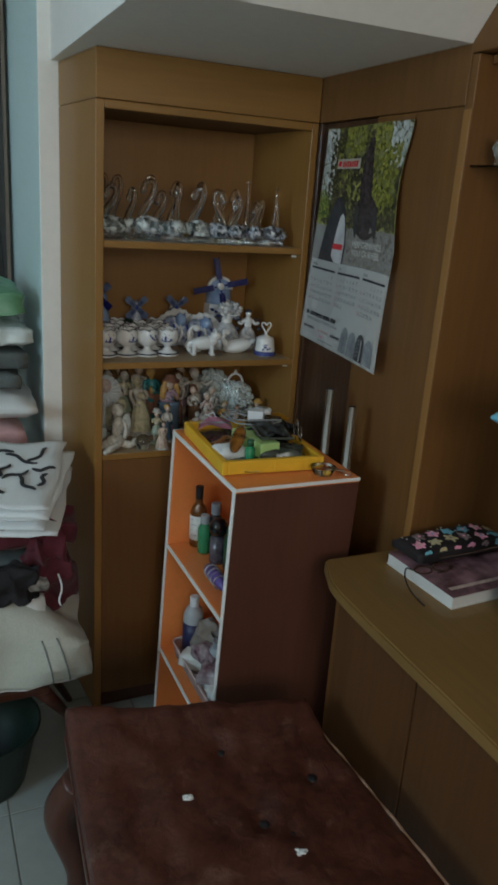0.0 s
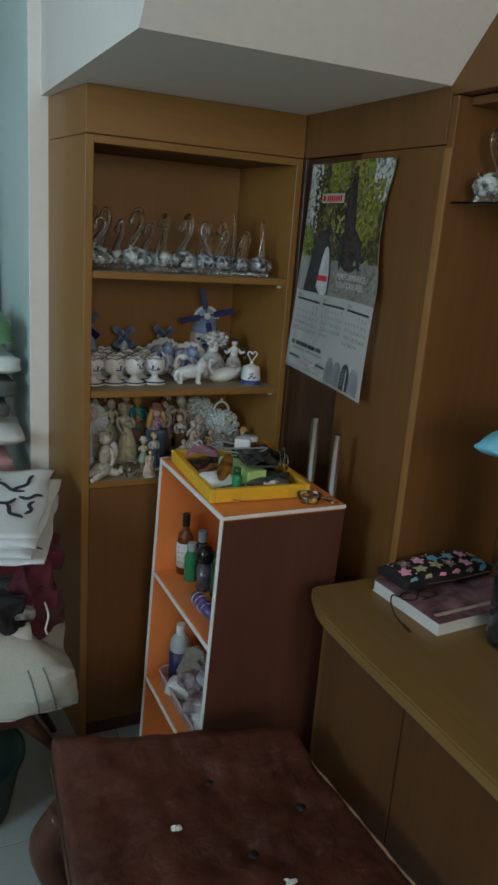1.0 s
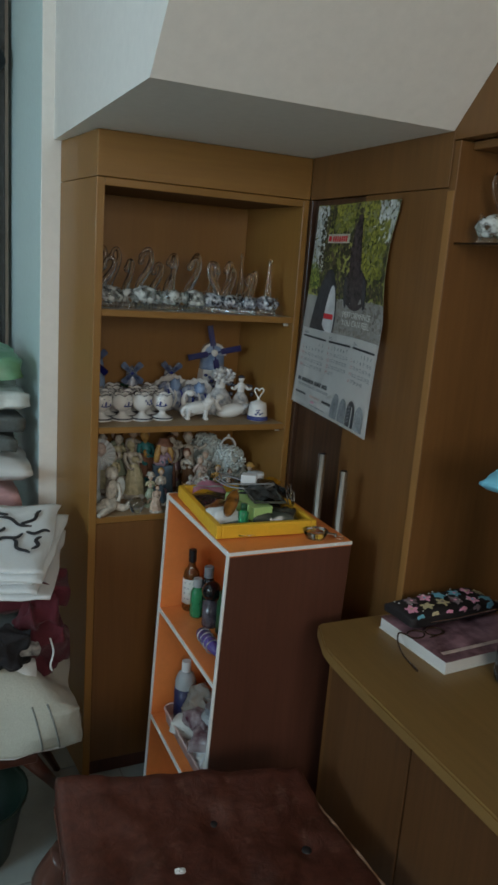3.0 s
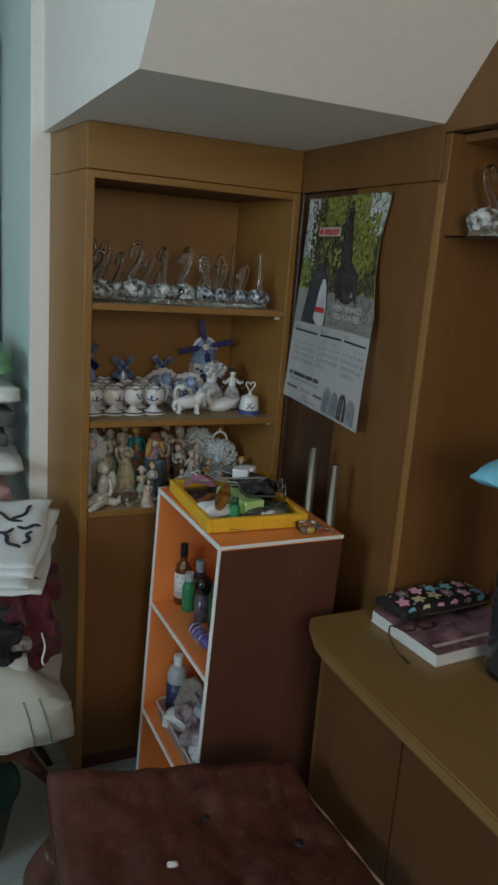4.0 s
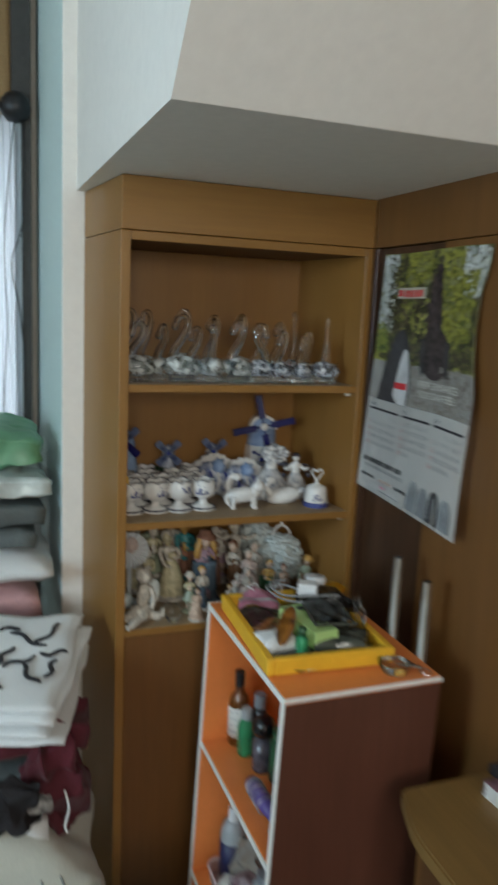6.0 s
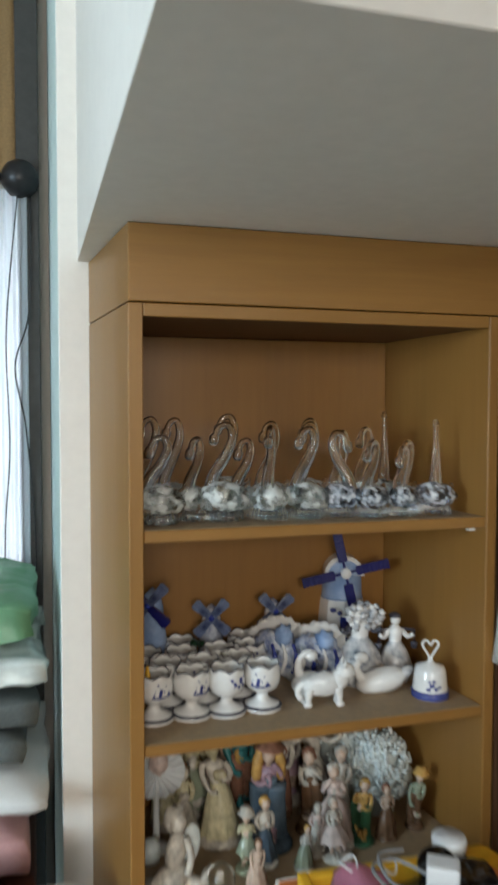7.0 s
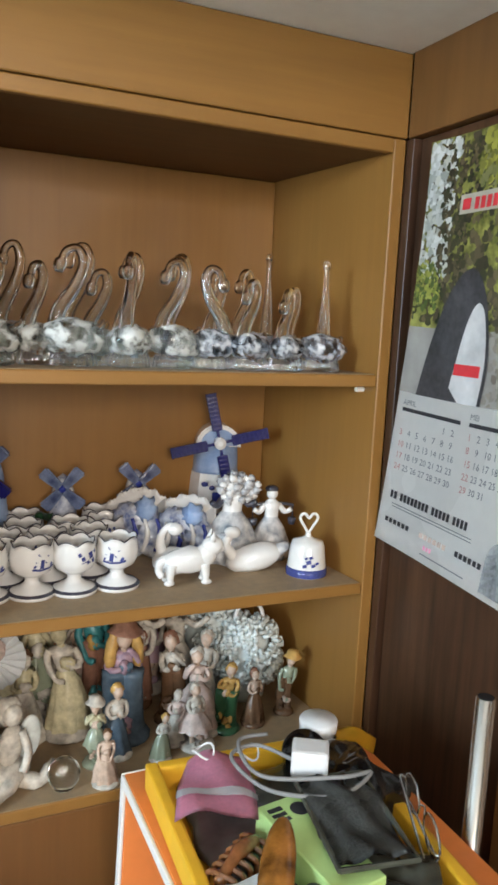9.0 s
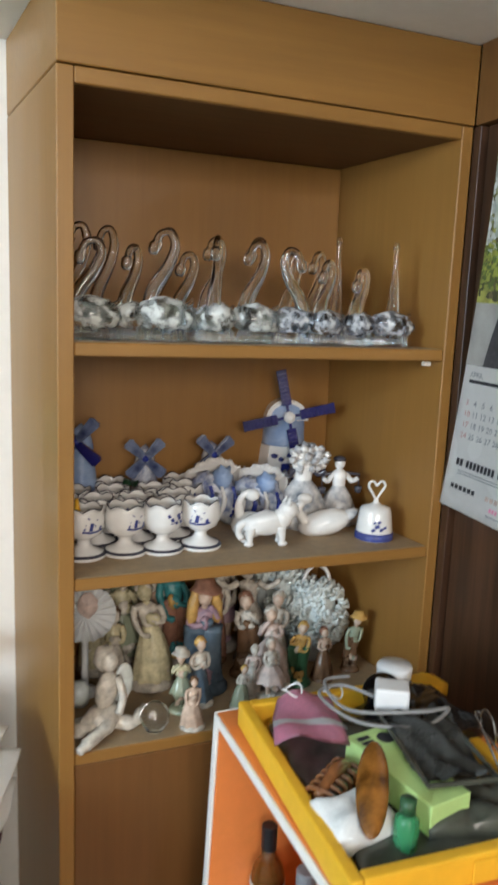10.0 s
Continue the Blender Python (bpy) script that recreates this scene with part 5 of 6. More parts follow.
    # a table farther back with more laundry
    c = thing("side_table", "small dark wooden table behind the laundry pile", "table", (0.02, 2.44, 0))
    part("tabletop", box(-0.34, 0.31, -0.28, 0.28, 0.715, 0.74, 0.004), M["dark_wood"], c)
    for x, y in ((-0.31, -0.25), (0.28, -0.25), (-0.31, 0.25), (0.28, 0.25)):
        part("leg", tube([(x, y, 0.716), (x, y, 0.0)], [0.02, 0.015], 8), M["dark_wood"], c, smooth=True)
    simple("pink_towel", soft_slab(X0, 0.315, 2.18, 2.55, 0.741, 0.835, 0.35, 0.014, 16, 7.0, 10), M["pink_cloth"], "folded pink towel in the laundry pile", "towel")
    simple("pillow", soft_slab(X0, 0.352, 2.17, 2.62, 0.832, 0.935, 0.88, 0.010, 18, 8.0, 9), M["white_cloth"], "plump white pillow with pointed corners", "pillow")
    simple("grey_garment", soft_slab(X0, 0.31, 2.22, 2.65, 0.93, 0.985, 0.35, 0.014, 16, 9.0, 12), M["grey_cloth"], "folded dark grey garment in the laundry pile", "garment")
    simple("ribbed_garment", soft_slab(X0, 0.335, 2.24, 2.66, 0.98, 1.045, 0.35, 0.016, 16, 19.0, 14), M["grey_cloth"], "dark ribbed garment in the laundry pile", "garment")
    simple("plastic_bag", soft_slab(X0, 0.345, 2.25, 2.68, 1.038, 1.125, 0.6, 0.026, 22, 10.0, 16), M["clear_bag"], "crumpled pale plastic bag in the pile", "bag")
    simple("green_bag", soft_slab(X0, 0.33, 2.25, 2.68, 1.115, 1.235, 0.6, 0.024, 22, 11.0, 13), M["green_plastic"], "crumpled green plastic bag on top of the pile", "bag")
    bin_ = lathe([(0, 0.0), (0.10, 0.0), (0.105, 0.01), (0.140, 0.178), (0.147, 0.184), (0.147, 0.174), (0.132, 0.17), (0.10, 0.012), (0, 0.012)], 28)
    ob = simple("bin", bin_, M["bin"], "dark green plastic bin under the laundry pile", "bin")
    ob.location = (0.13, 1.74, 0)


M["cream_print"] = surface("cream_print", (0.60, 0.52, 0.30), 0.6, scale=220, var=0.15, bump=0.2)
M["stripe_cloth"] = surface("grey_stripe_weave", (0.24, 0.26, 0.25), 0.9, scale=240, var=0.2, bump=0.3)
M["black_cloth"] = surface("black_knit", (0.018, 0.016, 0.018), 0.95, scale=220, var=0.3, bump=0.5, big=14)
M["print_cloth"] = surface("printed_cloth", (0.03, 0.03, 0.035), 0.9, scale=70, var=0.4, bump=0.3, second=(0.6, 0.6, 0.58), big=40)
pile()

# ---- calendar ----
def calendar():
    c = thing("wall_calendar", "paper wall calendar with a photograph above three month tables", "calendar", (WX, 0, 0))
    ZT, ZM, ZB = 1.69, 1.366, 1.144

    def at(s, z, off=0.0):
        """A point of the hanging sheet: s across from the corner side, z its height, off its lift."""
        f = max(0.0, (ZT - z) / (ZT - ZB))
        ya, yb = 1.868 + 0.066 * f ** 2, 1.488 - 0.006 * f + (0.024 * math.sin(math.pi * f / 0.5) if f < 0.5 else 0.0) * min(1, f * 8)
        x = -0.006 - off - 0.004 * f - 0.026 * f ** 1.2 * s ** 2.2 - 0.006 * math.sin(s * 5 + f * 4) * f
        return Vector((x, ya + (yb - ya) * s, z - 0.002 * math.sin(s * 6) - 0.012 * f * s))

    def patch(name, s0, s1, z0, z1, off, material, label="", n=16, m=16, thick=0.0):
        bm = bmesh.new()
        g = [[bm.verts.new(at(s0 + (s1 - s0) * j / m, z1 + (z0 - z1) * i / n, off)) for j in range(m + 1)] for i in range(n + 1)]
        for i in range(n):
            for j in range(m):
                bm.faces.new((g[i][j], g[i][j + 1], g[i + 1][j + 1], g[i + 1][j]))
        if thick:
            bmesh.ops.solidify(bm, geom=bm.faces[:], thickness=thick)
        return part(name, bm, material, c, label, smooth=True)

    def shape(name, outline, off, material, label="", parent=None):
        """A flat printed form, its outline in (s, z)."""
        bm = bmesh.new()
        bm.faces.new([bm.verts.new(at(s, z, off)) for s, z in outline])
        bmesh.ops.triangulate(bm, faces=bm.faces[:])
        return part(name, bm, material, c, label)

    def ellipse(s, z, rs, rz, a0=0, a1=360, n=24):
        return [(s + rs * math.cos(radians(a0 + (a1 - a0) * i / n)), z + rz * math.sin(radians(a0 + (a1 - a0) * i / n))) for i in range(n + (0 if a1 - a0 == 360 else 1))]

    patch("sheet", 0, 1, ZB, ZT, 0.0, M["paper"], "", 22, 18, 0.0006)
    ph = surface("photo_foliage", (0.04, 0.07, 0.025), 0.4, scale=60, var=0.7, bump=0, second=(0.40, 0.40, 0.10), big=30)
    road = surface("photo_road", (0.30, 0.29, 0.27), 0.4, scale=22, var=0.25, bump=0, big=12)
    tyre = surface("photo_tyre", (0.05, 0.05, 0.055), 0.4, scale=120, var=0.4, bump=0, big=30)
    dark = surface("photo_dark", (0.025, 0.02, 0.022), 0.4, scale=80, var=0.5, bump=0, second=(0.09, 0.07, 0.07), big=40)
    patch("photo_ground", 0.0, 1.0, ZM, 1.455, 0.0008, road, "pale road of the photograph")
    patch("photo_wood", 0.0, 1.0, 1.455, ZT, 0.0008, ph, "green and yellow trees of the photograph")
    def palette(name, *colours):
        """Print colours, one for each dab."""
        m = bpy.data.materials.new(name)
        m.use_nodes = True
        nt = m.node_tree
        geo, ramp = node(nt, "ShaderNodeNewGeometry"), node(nt, "ShaderNodeValToRGB")
        while len(ramp.color_ramp.elements) < len(colours):
            ramp.color_ramp.elements.new(0.5)
        for k, col in enumerate(colours):
            ramp.color_ramp.elements[k].position, ramp.color_ramp.elements[k].color = k / (len(colours) - 1), (*col, 1)
        nt.links.new(geo.outputs["Random Per Island"], ramp.inputs[0])
        nt.links.new(ramp.outputs[0], nt.nodes["Principled BSDF"].inputs["Base Color"])
        nt.nodes["Principled BSDF"].inputs["Roughness"].default_value = 0.4
        return m

    leafy = palette("photo_yellow_leaves", (0.06, 0.065, 0.012), (0.20, 0.20, 0.03), (0.34, 0.33, 0.06), (0.11, 0.12, 0.03), (0.25, 0.25, 0.12))
    gloom = palette("photo_dark_trees", (0.02, 0.022, 0.015), (0.07, 0.06, 0.035), (0.035, 0.045, 0.02), (0.14, 0.11, 0.06), (0.03, 0.03, 0.02))
    bright = palette("photo_bright_sky", (0.50, 0.52, 0.50), (0.66, 0.68, 0.66), (0.30, 0.33, 0.30), (0.56, 0.57, 0.50))
    lawn = palette("photo_lawn", (0.16, 0.20, 0.04), (0.34, 0.36, 0.07), (0.07, 0.10, 0.03), (0.10, 0.15, 0.04))
    r7 = random.Random(21)

    def dabs(name, s0, s1, z0, z1, count, size, off, mat, label=""):
        """Many small ragged dabs of print over a part of the photograph."""
        bm = bmesh.new()
        for _ in range(count):
            cs, cz, r = r7.uniform(s0, s1), r7.uniform(z0, z1), size * r7.uniform(0.5, 1.3)
            lift = off + r7.uniform(0.0, 0.0004)
            ring = [(cs + r * 2.4 * e * math.cos(t), cz + r * e * math.sin(t)) for e, t in ((r7.uniform(0.5, 1.15), 2 * math.pi * i / 9) for i in range(9))]
            bm.faces.new([bm.verts.new(at(min(0.995, max(0.005, a)), min(ZT - 0.001, max(ZM + 0.001, b)), lift)) for a, b in ring])
        tagged(part(name, bm, mat, c), label or "small dabs of coloured print", kind="stuff")

    ground = palette("photo_ground_dabs", (0.24, 0.22, 0.19), (0.33, 0.31, 0.28), (0.15, 0.13, 0.11), (0.28, 0.25, 0.21))
    dabs("photo_gravel", 0.25, 1.0, ZM, 1.455, 420, 0.006, 0.0010, ground, "brown-grey ground of the photograph")
    dabs("photo_gloom", 0.0, 1.0, 1.46, 1.69, 900, 0.008, 0.0010, gloom, "dark trees of the photograph")
    dabs("photo_light", 0.0, 0.16, 1.52, 1.69, 260, 0.0065, 0.0015, bright, "pale sky between the trees")
    dabs("photo_light", 0.78, 1.0, 1.60, 1.69, 200, 0.0065, 0.0015, bright)
    dabs("photo_bough", 0.10, 0.26, 1.49, 1.68, 230, 0.005, 0.0020, gloom)
    dabs("photo_leafage", 0.28, 0.52, 1.625, 1.69, 320, 0.006, 0.0020, leafy, "yellow-green leaves of the photograph")
    dabs("photo_leafage", 0.66, 0.96, 1.51, 1.645, 560, 0.006, 0.0020, leafy)
    dabs("photo_leafage", 0.62, 0.80, 1.62, 1.69, 170, 0.006, 0.0020, leafy)
    dabs("photo_lawn", 0.0, 0.14, 1.475, 1.535, 160, 0.0045, 0.0021, lawn)
    dabs("photo_lawn", 0.30, 0.98, 1.462, 1.49, 200, 0.0045, 0.0016, gloom)
    sign = surface("photo_sign", (0.44, 0.42, 0.34), 0.4, scale=60, var=0.2, bump=0)
    shape("photo_mark", [(0.20, 1.617), (0.50, 1.617), (0.50, 1.594), (0.20, 1.594)], 0.0026, sign, "pale plate under the red mark")
    shape("photo_mark", [(0.215, 1.612), (0.255, 1.612), (0.255, 1.599), (0.215, 1.599)], 0.0032, M["ink_red"])
    for k in range(7):
        a = 0.275 + 0.029 * k
        shape("photo_mark", [(a, 1.612), (a + 0.021, 1.612), (a + 0.021, 1.598), (a, 1.598)], 0.0032, M["ink_red"], "red plain bar")
    lean = lambda pts: [(s + 0.35 * (z - ZM), z) for s, z in pts]
    rim_p = surface("photo_rim", (0.50, 0.51, 0.52), 0.4, scale=30, var=0.3, bump=0, second=(0.66, 0.66, 0.66), big=18)
    shape("photo_tyre", lean(ellipse(0.245, ZM, 0.150, 0.163, 0, 180)), 0.0028, tyre, "upright tyre of the photograph")
    shape("photo_rim", lean(ellipse(0.312, ZM, 0.070, 0.122, 0, 180)), 0.0033, rim_p, "pale inside of the tyre")
    shape("photo_tag", [(0.262, 1.414), (0.378, 1.414), (0.378, 1.400), (0.262, 1.400)], 0.0037, M["ink_red"], "small red tag")
    # motorbike
    shape("photo_rider", [(0.56, 1.640), (0.585, 1.662), (0.615, 1.660), (0.645, 1.63), (0.665, 1.60), (0.685, 1.56), (0.69, 1.51), (0.55, 1.51), (0.535, 1.56), (0.545, 1.60)], 0.0026, dark, "dark rider of the photograph")
    shape("photo_bike", ellipse(0.635, 1.482, 0.150, 0.052), 0.0029, dark, "dark motorbike of the photograph")
    for s0, s1 in ((0.575, 0.645), (0.69, 0.73)):
        shape("photo_gap", [(s0, 1.446), (s1, 1.450), (s1 - 0.012, 1.462), (s0 + 0.012, 1.456)], 0.0034, road, "pale ground seen through the wheels")
    for s0 in (0.515, 0.755):
        shape("photo_wheel", ellipse(s0, 1.474, 0.022, 0.040), 0.0033, tyre)
    # lower part: month tables and marks
    grey = surface("printed_tyre_grey", (0.20, 0.22, 0.23), 0.4, scale=140, var=0.4, bump=0, second=(0.42, 0.44, 0.45), big=40)
    for k in range(4):
        s0, s1, top = 0.535 + 0.108 * k, 0.635 + 0.108 * k, ZB + 0.073 - 0.004 * (k % 2)
        out = [(s0, ZB + 0.008)] + [(s0 + (s1 - s0) * (0.5 - 0.5 * math.cos(math.pi * i / 12)), top - 0.03 + 0.03 * math.sin(math.pi * i / 12)) for i in range(13)] + [(s1, ZB + 0.008)]
        shape("tyre_print", out, 0.0012 + 0.0003 * k, tyre if k == 2 else grey, "printed tyre")
        for q in range(5):
            z = ZB + 0.016 + 0.009 * q
            shape("tread_print", [(s0 + 0.012, z), (s0 + 0.05, z + 0.006), (s0 + 0.05, z + 0.009), (s0 + 0.012, z + 0.003)], 0.0030, M["ink_grey"])
        shape("tread_print", [(s0 + 0.066, ZB + 0.010), (s0 + 0.074, ZB + 0.010), (s0 + 0.074, top - 0.014), (s0 + 0.066, top - 0.012)], 0.0030, M["label"] if k == 2 else M["ink_grey"])

    def write(text, s, z, size, material, off=0.0012, label=""):
        cu = bpy.data.curves.new("print", "FONT")
        cu.body, cu.size, cu.resolution_u = text, size, 2
        ob = bpy.data.objects.new("print", cu)
        scene.collection.objects.link(ob)
        me = bpy.data.meshes.new_from_object(ob.evaluated_get(bpy.context.evaluated_depsgraph_get()))
        bpy.data.objects.remove(ob)
        for v in me.vertices:
            v.co = at(s + v.co.x / 0.40, z + v.co.y, off)
        me.materials.clear()
        me.materials.append(material)
        o2 = new("print", me)
        o2.parent = c
        if label:
            o2["label"] = label
        return o2

    months = (("APRIL", 5, 30), ("MEI", 0, 31), ("JUNI", 3, 30))
    for k, (name, start, days) in enumerate(months):
        s0 = 0.035 + 0.325 * k
        write(name, s0, 1.349, 0.0105, M["ink_grey"], label="printed month name")
        shape("week_bar", [(s0, 1.345), (s0 + 0.285, 1.345), (s0 + 0.285, 1.340), (s0, 1.340)], 0.0012, M["ink"], "dark bar of weekday names")
        for d in range(1, days + 1):
            i = start + d - 1
            write(str(d), s0 + 0.002 + 0.041 * (i % 7), 1.323 - 0.0165 * (i // 7), 0.0125, M["ink_pale_red"] if i % 7 == 0 else M["ink_grey"])
    write("PERFORMANCE", 0.50, 1.412, 0.021, M["label"], 0.0044, "white printed slogan")
    write("YOU CAN FEEL", 0.50, 1.392, 0.021, M["label"], 0.0044, "white printed slogan")
    # makers' names and marks as rows of short bars
    def bars(s0, z, h, words, material, step=0.0185):
        for n in words:
            for k in range(n):
                shape("print_bar", [(s0, z + h), (s0 + step * 0.72, z + h), (s0 + step * 0.72, z), (s0, z)], 0.0012, M[material])
                s0 += step
            s0 += step * 0.7
    bars(0.045, 1.214, 0.011, (2, 8, 5, 4), "ink")
    for z in (1.206, 1.202):
        shape("print_bar", [(0.06, z + 0.0012), (0.46, z + 0.0012), (0.46, z), (0.06, z)], 0.0012, M["ink_grey"])
    for a, b, m in ((0.04, 0.17, "ink"), (0.22, 0.36, "pale_pink"), (0.40, 0.53, "ink")):
        bars(a, 1.177, 0.007, (6,), m, (b - a) / 6)
    bars(0.25, 1.163, 0.006, (3,), "pink_felt", 0.015)
    shape("print_bar", [(0.24, 1.157), (0.46, 1.157), (0.46, 1.1555), (0.24, 1.1555)], 0.0012, M["ink_grey"])
    return c



calendar()

# ---- yellow tray of odds and ends on the bookcase ----
TZ = 0.9165


def yellow_tray():
    c = thing("yellow_tray", "shallow yellow cardboard lid used as a tray", "tray", (0.772, 1.602, TZ), -3)
    w, d, h, t = 0.125, 0.158, 0.032, 0.014
    part("bottom", box(-w + t, w - t, -d + t, d - t, 0, 0.004, 0.001), M["yellow_card"], c)
    for name, b in (("side", (-w, -w + t, -d, d)), ("side", (w - t, w, -d, d)), ("end", (-w + t, w - t, -d, -d + t)), ("end", (-w + t, w - t, d - t, d))):
        part(name, box(*b, 0, h, 0.003, None, 2), M["yellow_card"], c)
    part("tab", box(0.0, 0.07, -d - 0.0025, -d - 0.0003, 0.002, h * 0.8, 0.0008), M["yellow_card"], c, "folded card tab on the end")
    return c


before_tray = set(scene.objects)
yellow_tray()
IN = TZ + 0.005


def cloth_sheet(w, d, f, n=14, thick=0.002):
    """A small sheet over a w by d grid, z = f(u, v) with u, v in -1..1."""
    bm = bmesh.new()
    g = [[bm.verts.new((w / 2 * (2 * i / n - 1), d / 2 * (2 * j / n - 1), f(2 * i / n - 1, 2 * j / n - 1))) for j in range(n + 1)] for i in range(n + 1)]
    for i in range(n):
        for j in range(n):
            bm.faces.new((g[i][j], g[i + 1][j], g[i + 1][j + 1], g[i][j + 1]))
    bmesh.ops.solidify(bm, geom=bm.faces[:], thickness=thick)
    return bm


def tray_things():
    c = thing("pink_pouch", "pink fabric pouch with a white stripe and loops", "pouch", (0.707, 1.675, IN + 0.03), -22)
    shape = lambda u, v: 0.022 - 0.010 * u * u - 0.006 * v + 0.003 * math.sin(u * 4 + v * 3)
    bm = cloth_sheet(0.072, 0.125, shape, 14, 0.010)
    for v in bm.verts:
        v.co.x *= 1.14 - 3.4 * max(0, v.co.y)
    part("body", bm, M["pink_felt"], c, smooth=True)
    bm = cloth_sheet(0.0725, 0.014, lambda u, v: shape(u, -0.43 + 0.11 * v) + 0.0045, 12, 0.0016)
    for v in bm.verts:
        v.co.x *= 1.15
        v.co.y -= 0.027
    part("stripe", bm, M["white_plastic"], c, "white stripe", smooth=True)
    for x in (-0.016, 0.034):
        p = [(x + 0.012 * math.cos(t), 0.052 + 0.013 * math.sin(t), 0.022 + 0.004 * math.sin(2 * t)) for t in (2 * math.pi * i / 16 for i in range(17))]
        part("loop", tube(p, 0.0013, 6), M["white_plastic"], c, "white elastic loop")

    c = thing("claw_clip", "brown plastic hair claw clip", "hair clip", (0.694, 1.585, IN + 0.014), 35)
    part("spine", tube(spline([(-0.034, 0, 0.012), (0, 0, 0.022), (0.034, 0, 0.012)], 5), [0.006] * 5 + [0.008] * 5 + [0.006], 10), M["claw"], c, smooth=True)
    for k in range(6):
        for s in (-1, 1):
            x = -0.03 + 0.012 * k
            part("tooth", tube(spline([(x, 0, 0.018), (x + 0.002, s * 0.016, 0.012), (x, s * 0.012, -0.012)], 4), [0.003] * 6 + [0.002, 0.0015, 0.001], 6), M["claw"], c)

    solid("comb_case", ball((0, 0, 0), (0.0165, 0.058, 0.0085), None, 0, 26), M["tortoise"], "tortoiseshell plastic comb case", "case", (0.706, 1.515, IN + 0.038), -14).matrix_world = pose(0.706, 1.530, IN + 0.052, 16, 0, -32)
    c = thing("small_bottle", "small green clear bottle", "bottle", (0.722, 1.492, IN + 0.006), 0)
    part("body", lathe([(0, 0), (0.011, 0), (0.012, 0.003), (0.012, 0.034), (0.007, 0.04), (0, 0.041)], 16), M["green_clear"], c, smooth=True)
    part("cap", lathe([(0, 0.041), (0.008, 0.041), (0.008, 0.055), (0, 0.056)], 14), M["bottle_green"], c, smooth=True)

    c = thing("lime_carton", "lime green carton with dark print", "carton", (0.764, 1.560, IN + 0.014), 8)
    part("box", box(-0.026, 0.026, -0.068, 0.068, 0, 0.034, 0.001), M["lime"], c)
    for y0, y1 in ((0.052, 0.058), (0.044, 0.049), (0.036, 0.041)):
        part("print", box(-0.020, -0.004, y0, y1, 0.0342, 0.0346, 0), M["ink"], c)
    part("print", lathe([(0, 0.0342), (0.010, 0.0342), (0.010, 0.0346), (0, 0.0347)], 18), M["ink"], c).location = (0.012, 0.046, 0)

    c = thing("mesh_pouch", "dark grey mesh pouch lying on the tray", "pouch", (0.806, 1.568, IN + 0.052), -10)
    part("body", cloth_sheet(0.076, 0.135, lambda u, v: 0.010 - 0.008 * u * u + 0.004 * math.sin(v * 5) + 0.003 * math.sin(u * 7 + v * 4), 16, 0.008), M["mesh"], c, smooth=True)
    part("frame", tube([(-0.038, -0.0675, 0.004), (0.038, -0.0675, 0.004), (0.038, 0.0675, 0.004), (-0.038, 0.0675, 0.004), (-0.038, -0.0675, 0.004)], 0.003, 6), M["smoke"], c)
    solid("smoked_bag", soft_slab(-0.05, 0.05, -0.042, 0.042, 0, 0.034, 0.5, 0.012, 14, 4.0, 30), M["smoke"], "crumpled smoked plastic bag", "bag", (0.815, 1.512, IN), -20)
    solid("black_bag", soft_slab(-0.042, 0.042, -0.055, 0.055, 0, 0.058, 0.4, 0.014, 14, 7.0, 26), M["black_gloss"], "crumpled glossy black plastic bag", "bag", (0.848, 1.655, IN), 10)
    solid("tissue", soft_slab(-0.035, 0.035, -0.03, 0.03, 0, 0.040, 0.5, 0.008, 10, 9.0, 30), M["white_cloth"], "crumpled white tissue in the tray", "tissue", (0.688, 1.53, IN), 0)
    solid("leaflet", cloth_sheet(0.11, 0.06, lambda u, v: 0.004 + 0.004 * math.sin(u * 3), 8, 0.0008), M["label"], "creased white paper leaflet", "paper", (0.74, 1.478, IN), 12)

    c = thing("charger", "white plug charger with a grey cable", "charger", (0.806, 1.655, IN + 0.052), -30)
    part("plug", box(-0.020, 0.020, -0.016, 0.016, 0, 0.030, 0.004, None, 2), M["white_plastic"], c)
    p = spline([(-0.02, 0, 0.012), (-0.06, 0.02, 0.012), (-0.085, -0.005, 0.010), (-0.04, -0.05, 0.006), (0.03, -0.05, 0.008), (0.065, -0.01, 0.012), (0.03, -0.028, 0.014), (-0.05, -0.03, 0.008), (-0.08, 0.02, 0.014), (-0.05, 0.045, 0.012)], 8)
    part("cable", tube(p, 0.0023, 8), M["grey_cable"], c, "coiled grey cable", smooth=True)
    c = thing("lidded_cup", "small white cup with a black disc", "cup", (0.862, 1.735, IN), 0)
    part("cup", lathe([(0, 0), (0.018, 0), (0.0235, 0.058), (0.022, 0.061), (0, 0.060)], 24), M["white_plastic"], c, smooth=True)
    solid("black_compact", lathe([(0, 0), (0.024, 0), (0.027, 0.004), (0.026, 0.009), (0, 0.011)], 24), M["black_gloss"], "round black plastic compact", "compact", (0.828, 1.708, IN + 0.04)).matrix_world = pose(0.828, 1.706, IN + 0.038, 38, 0, -20)
    solid("yellow_packet", cloth_sheet(0.07, 0.035, lambda u, v: 0.006 * math.sin(u * 3 + 1), 8, 0.003), M["yellow_card"], "folded yellow packet in the tray", "packet", (0.886, 1.71, IN + 0.045), -40)
    solid("dark_wrapper", soft_slab(-0.10, 0.10, -0.135, 0.135, 0, 0.016, 0.4, 0.010, 18, 12.0, 24), M["smoke"], "dark crumpled wrapper lining the tray", "wrapper", (0.772, 1.602, IN), -3)
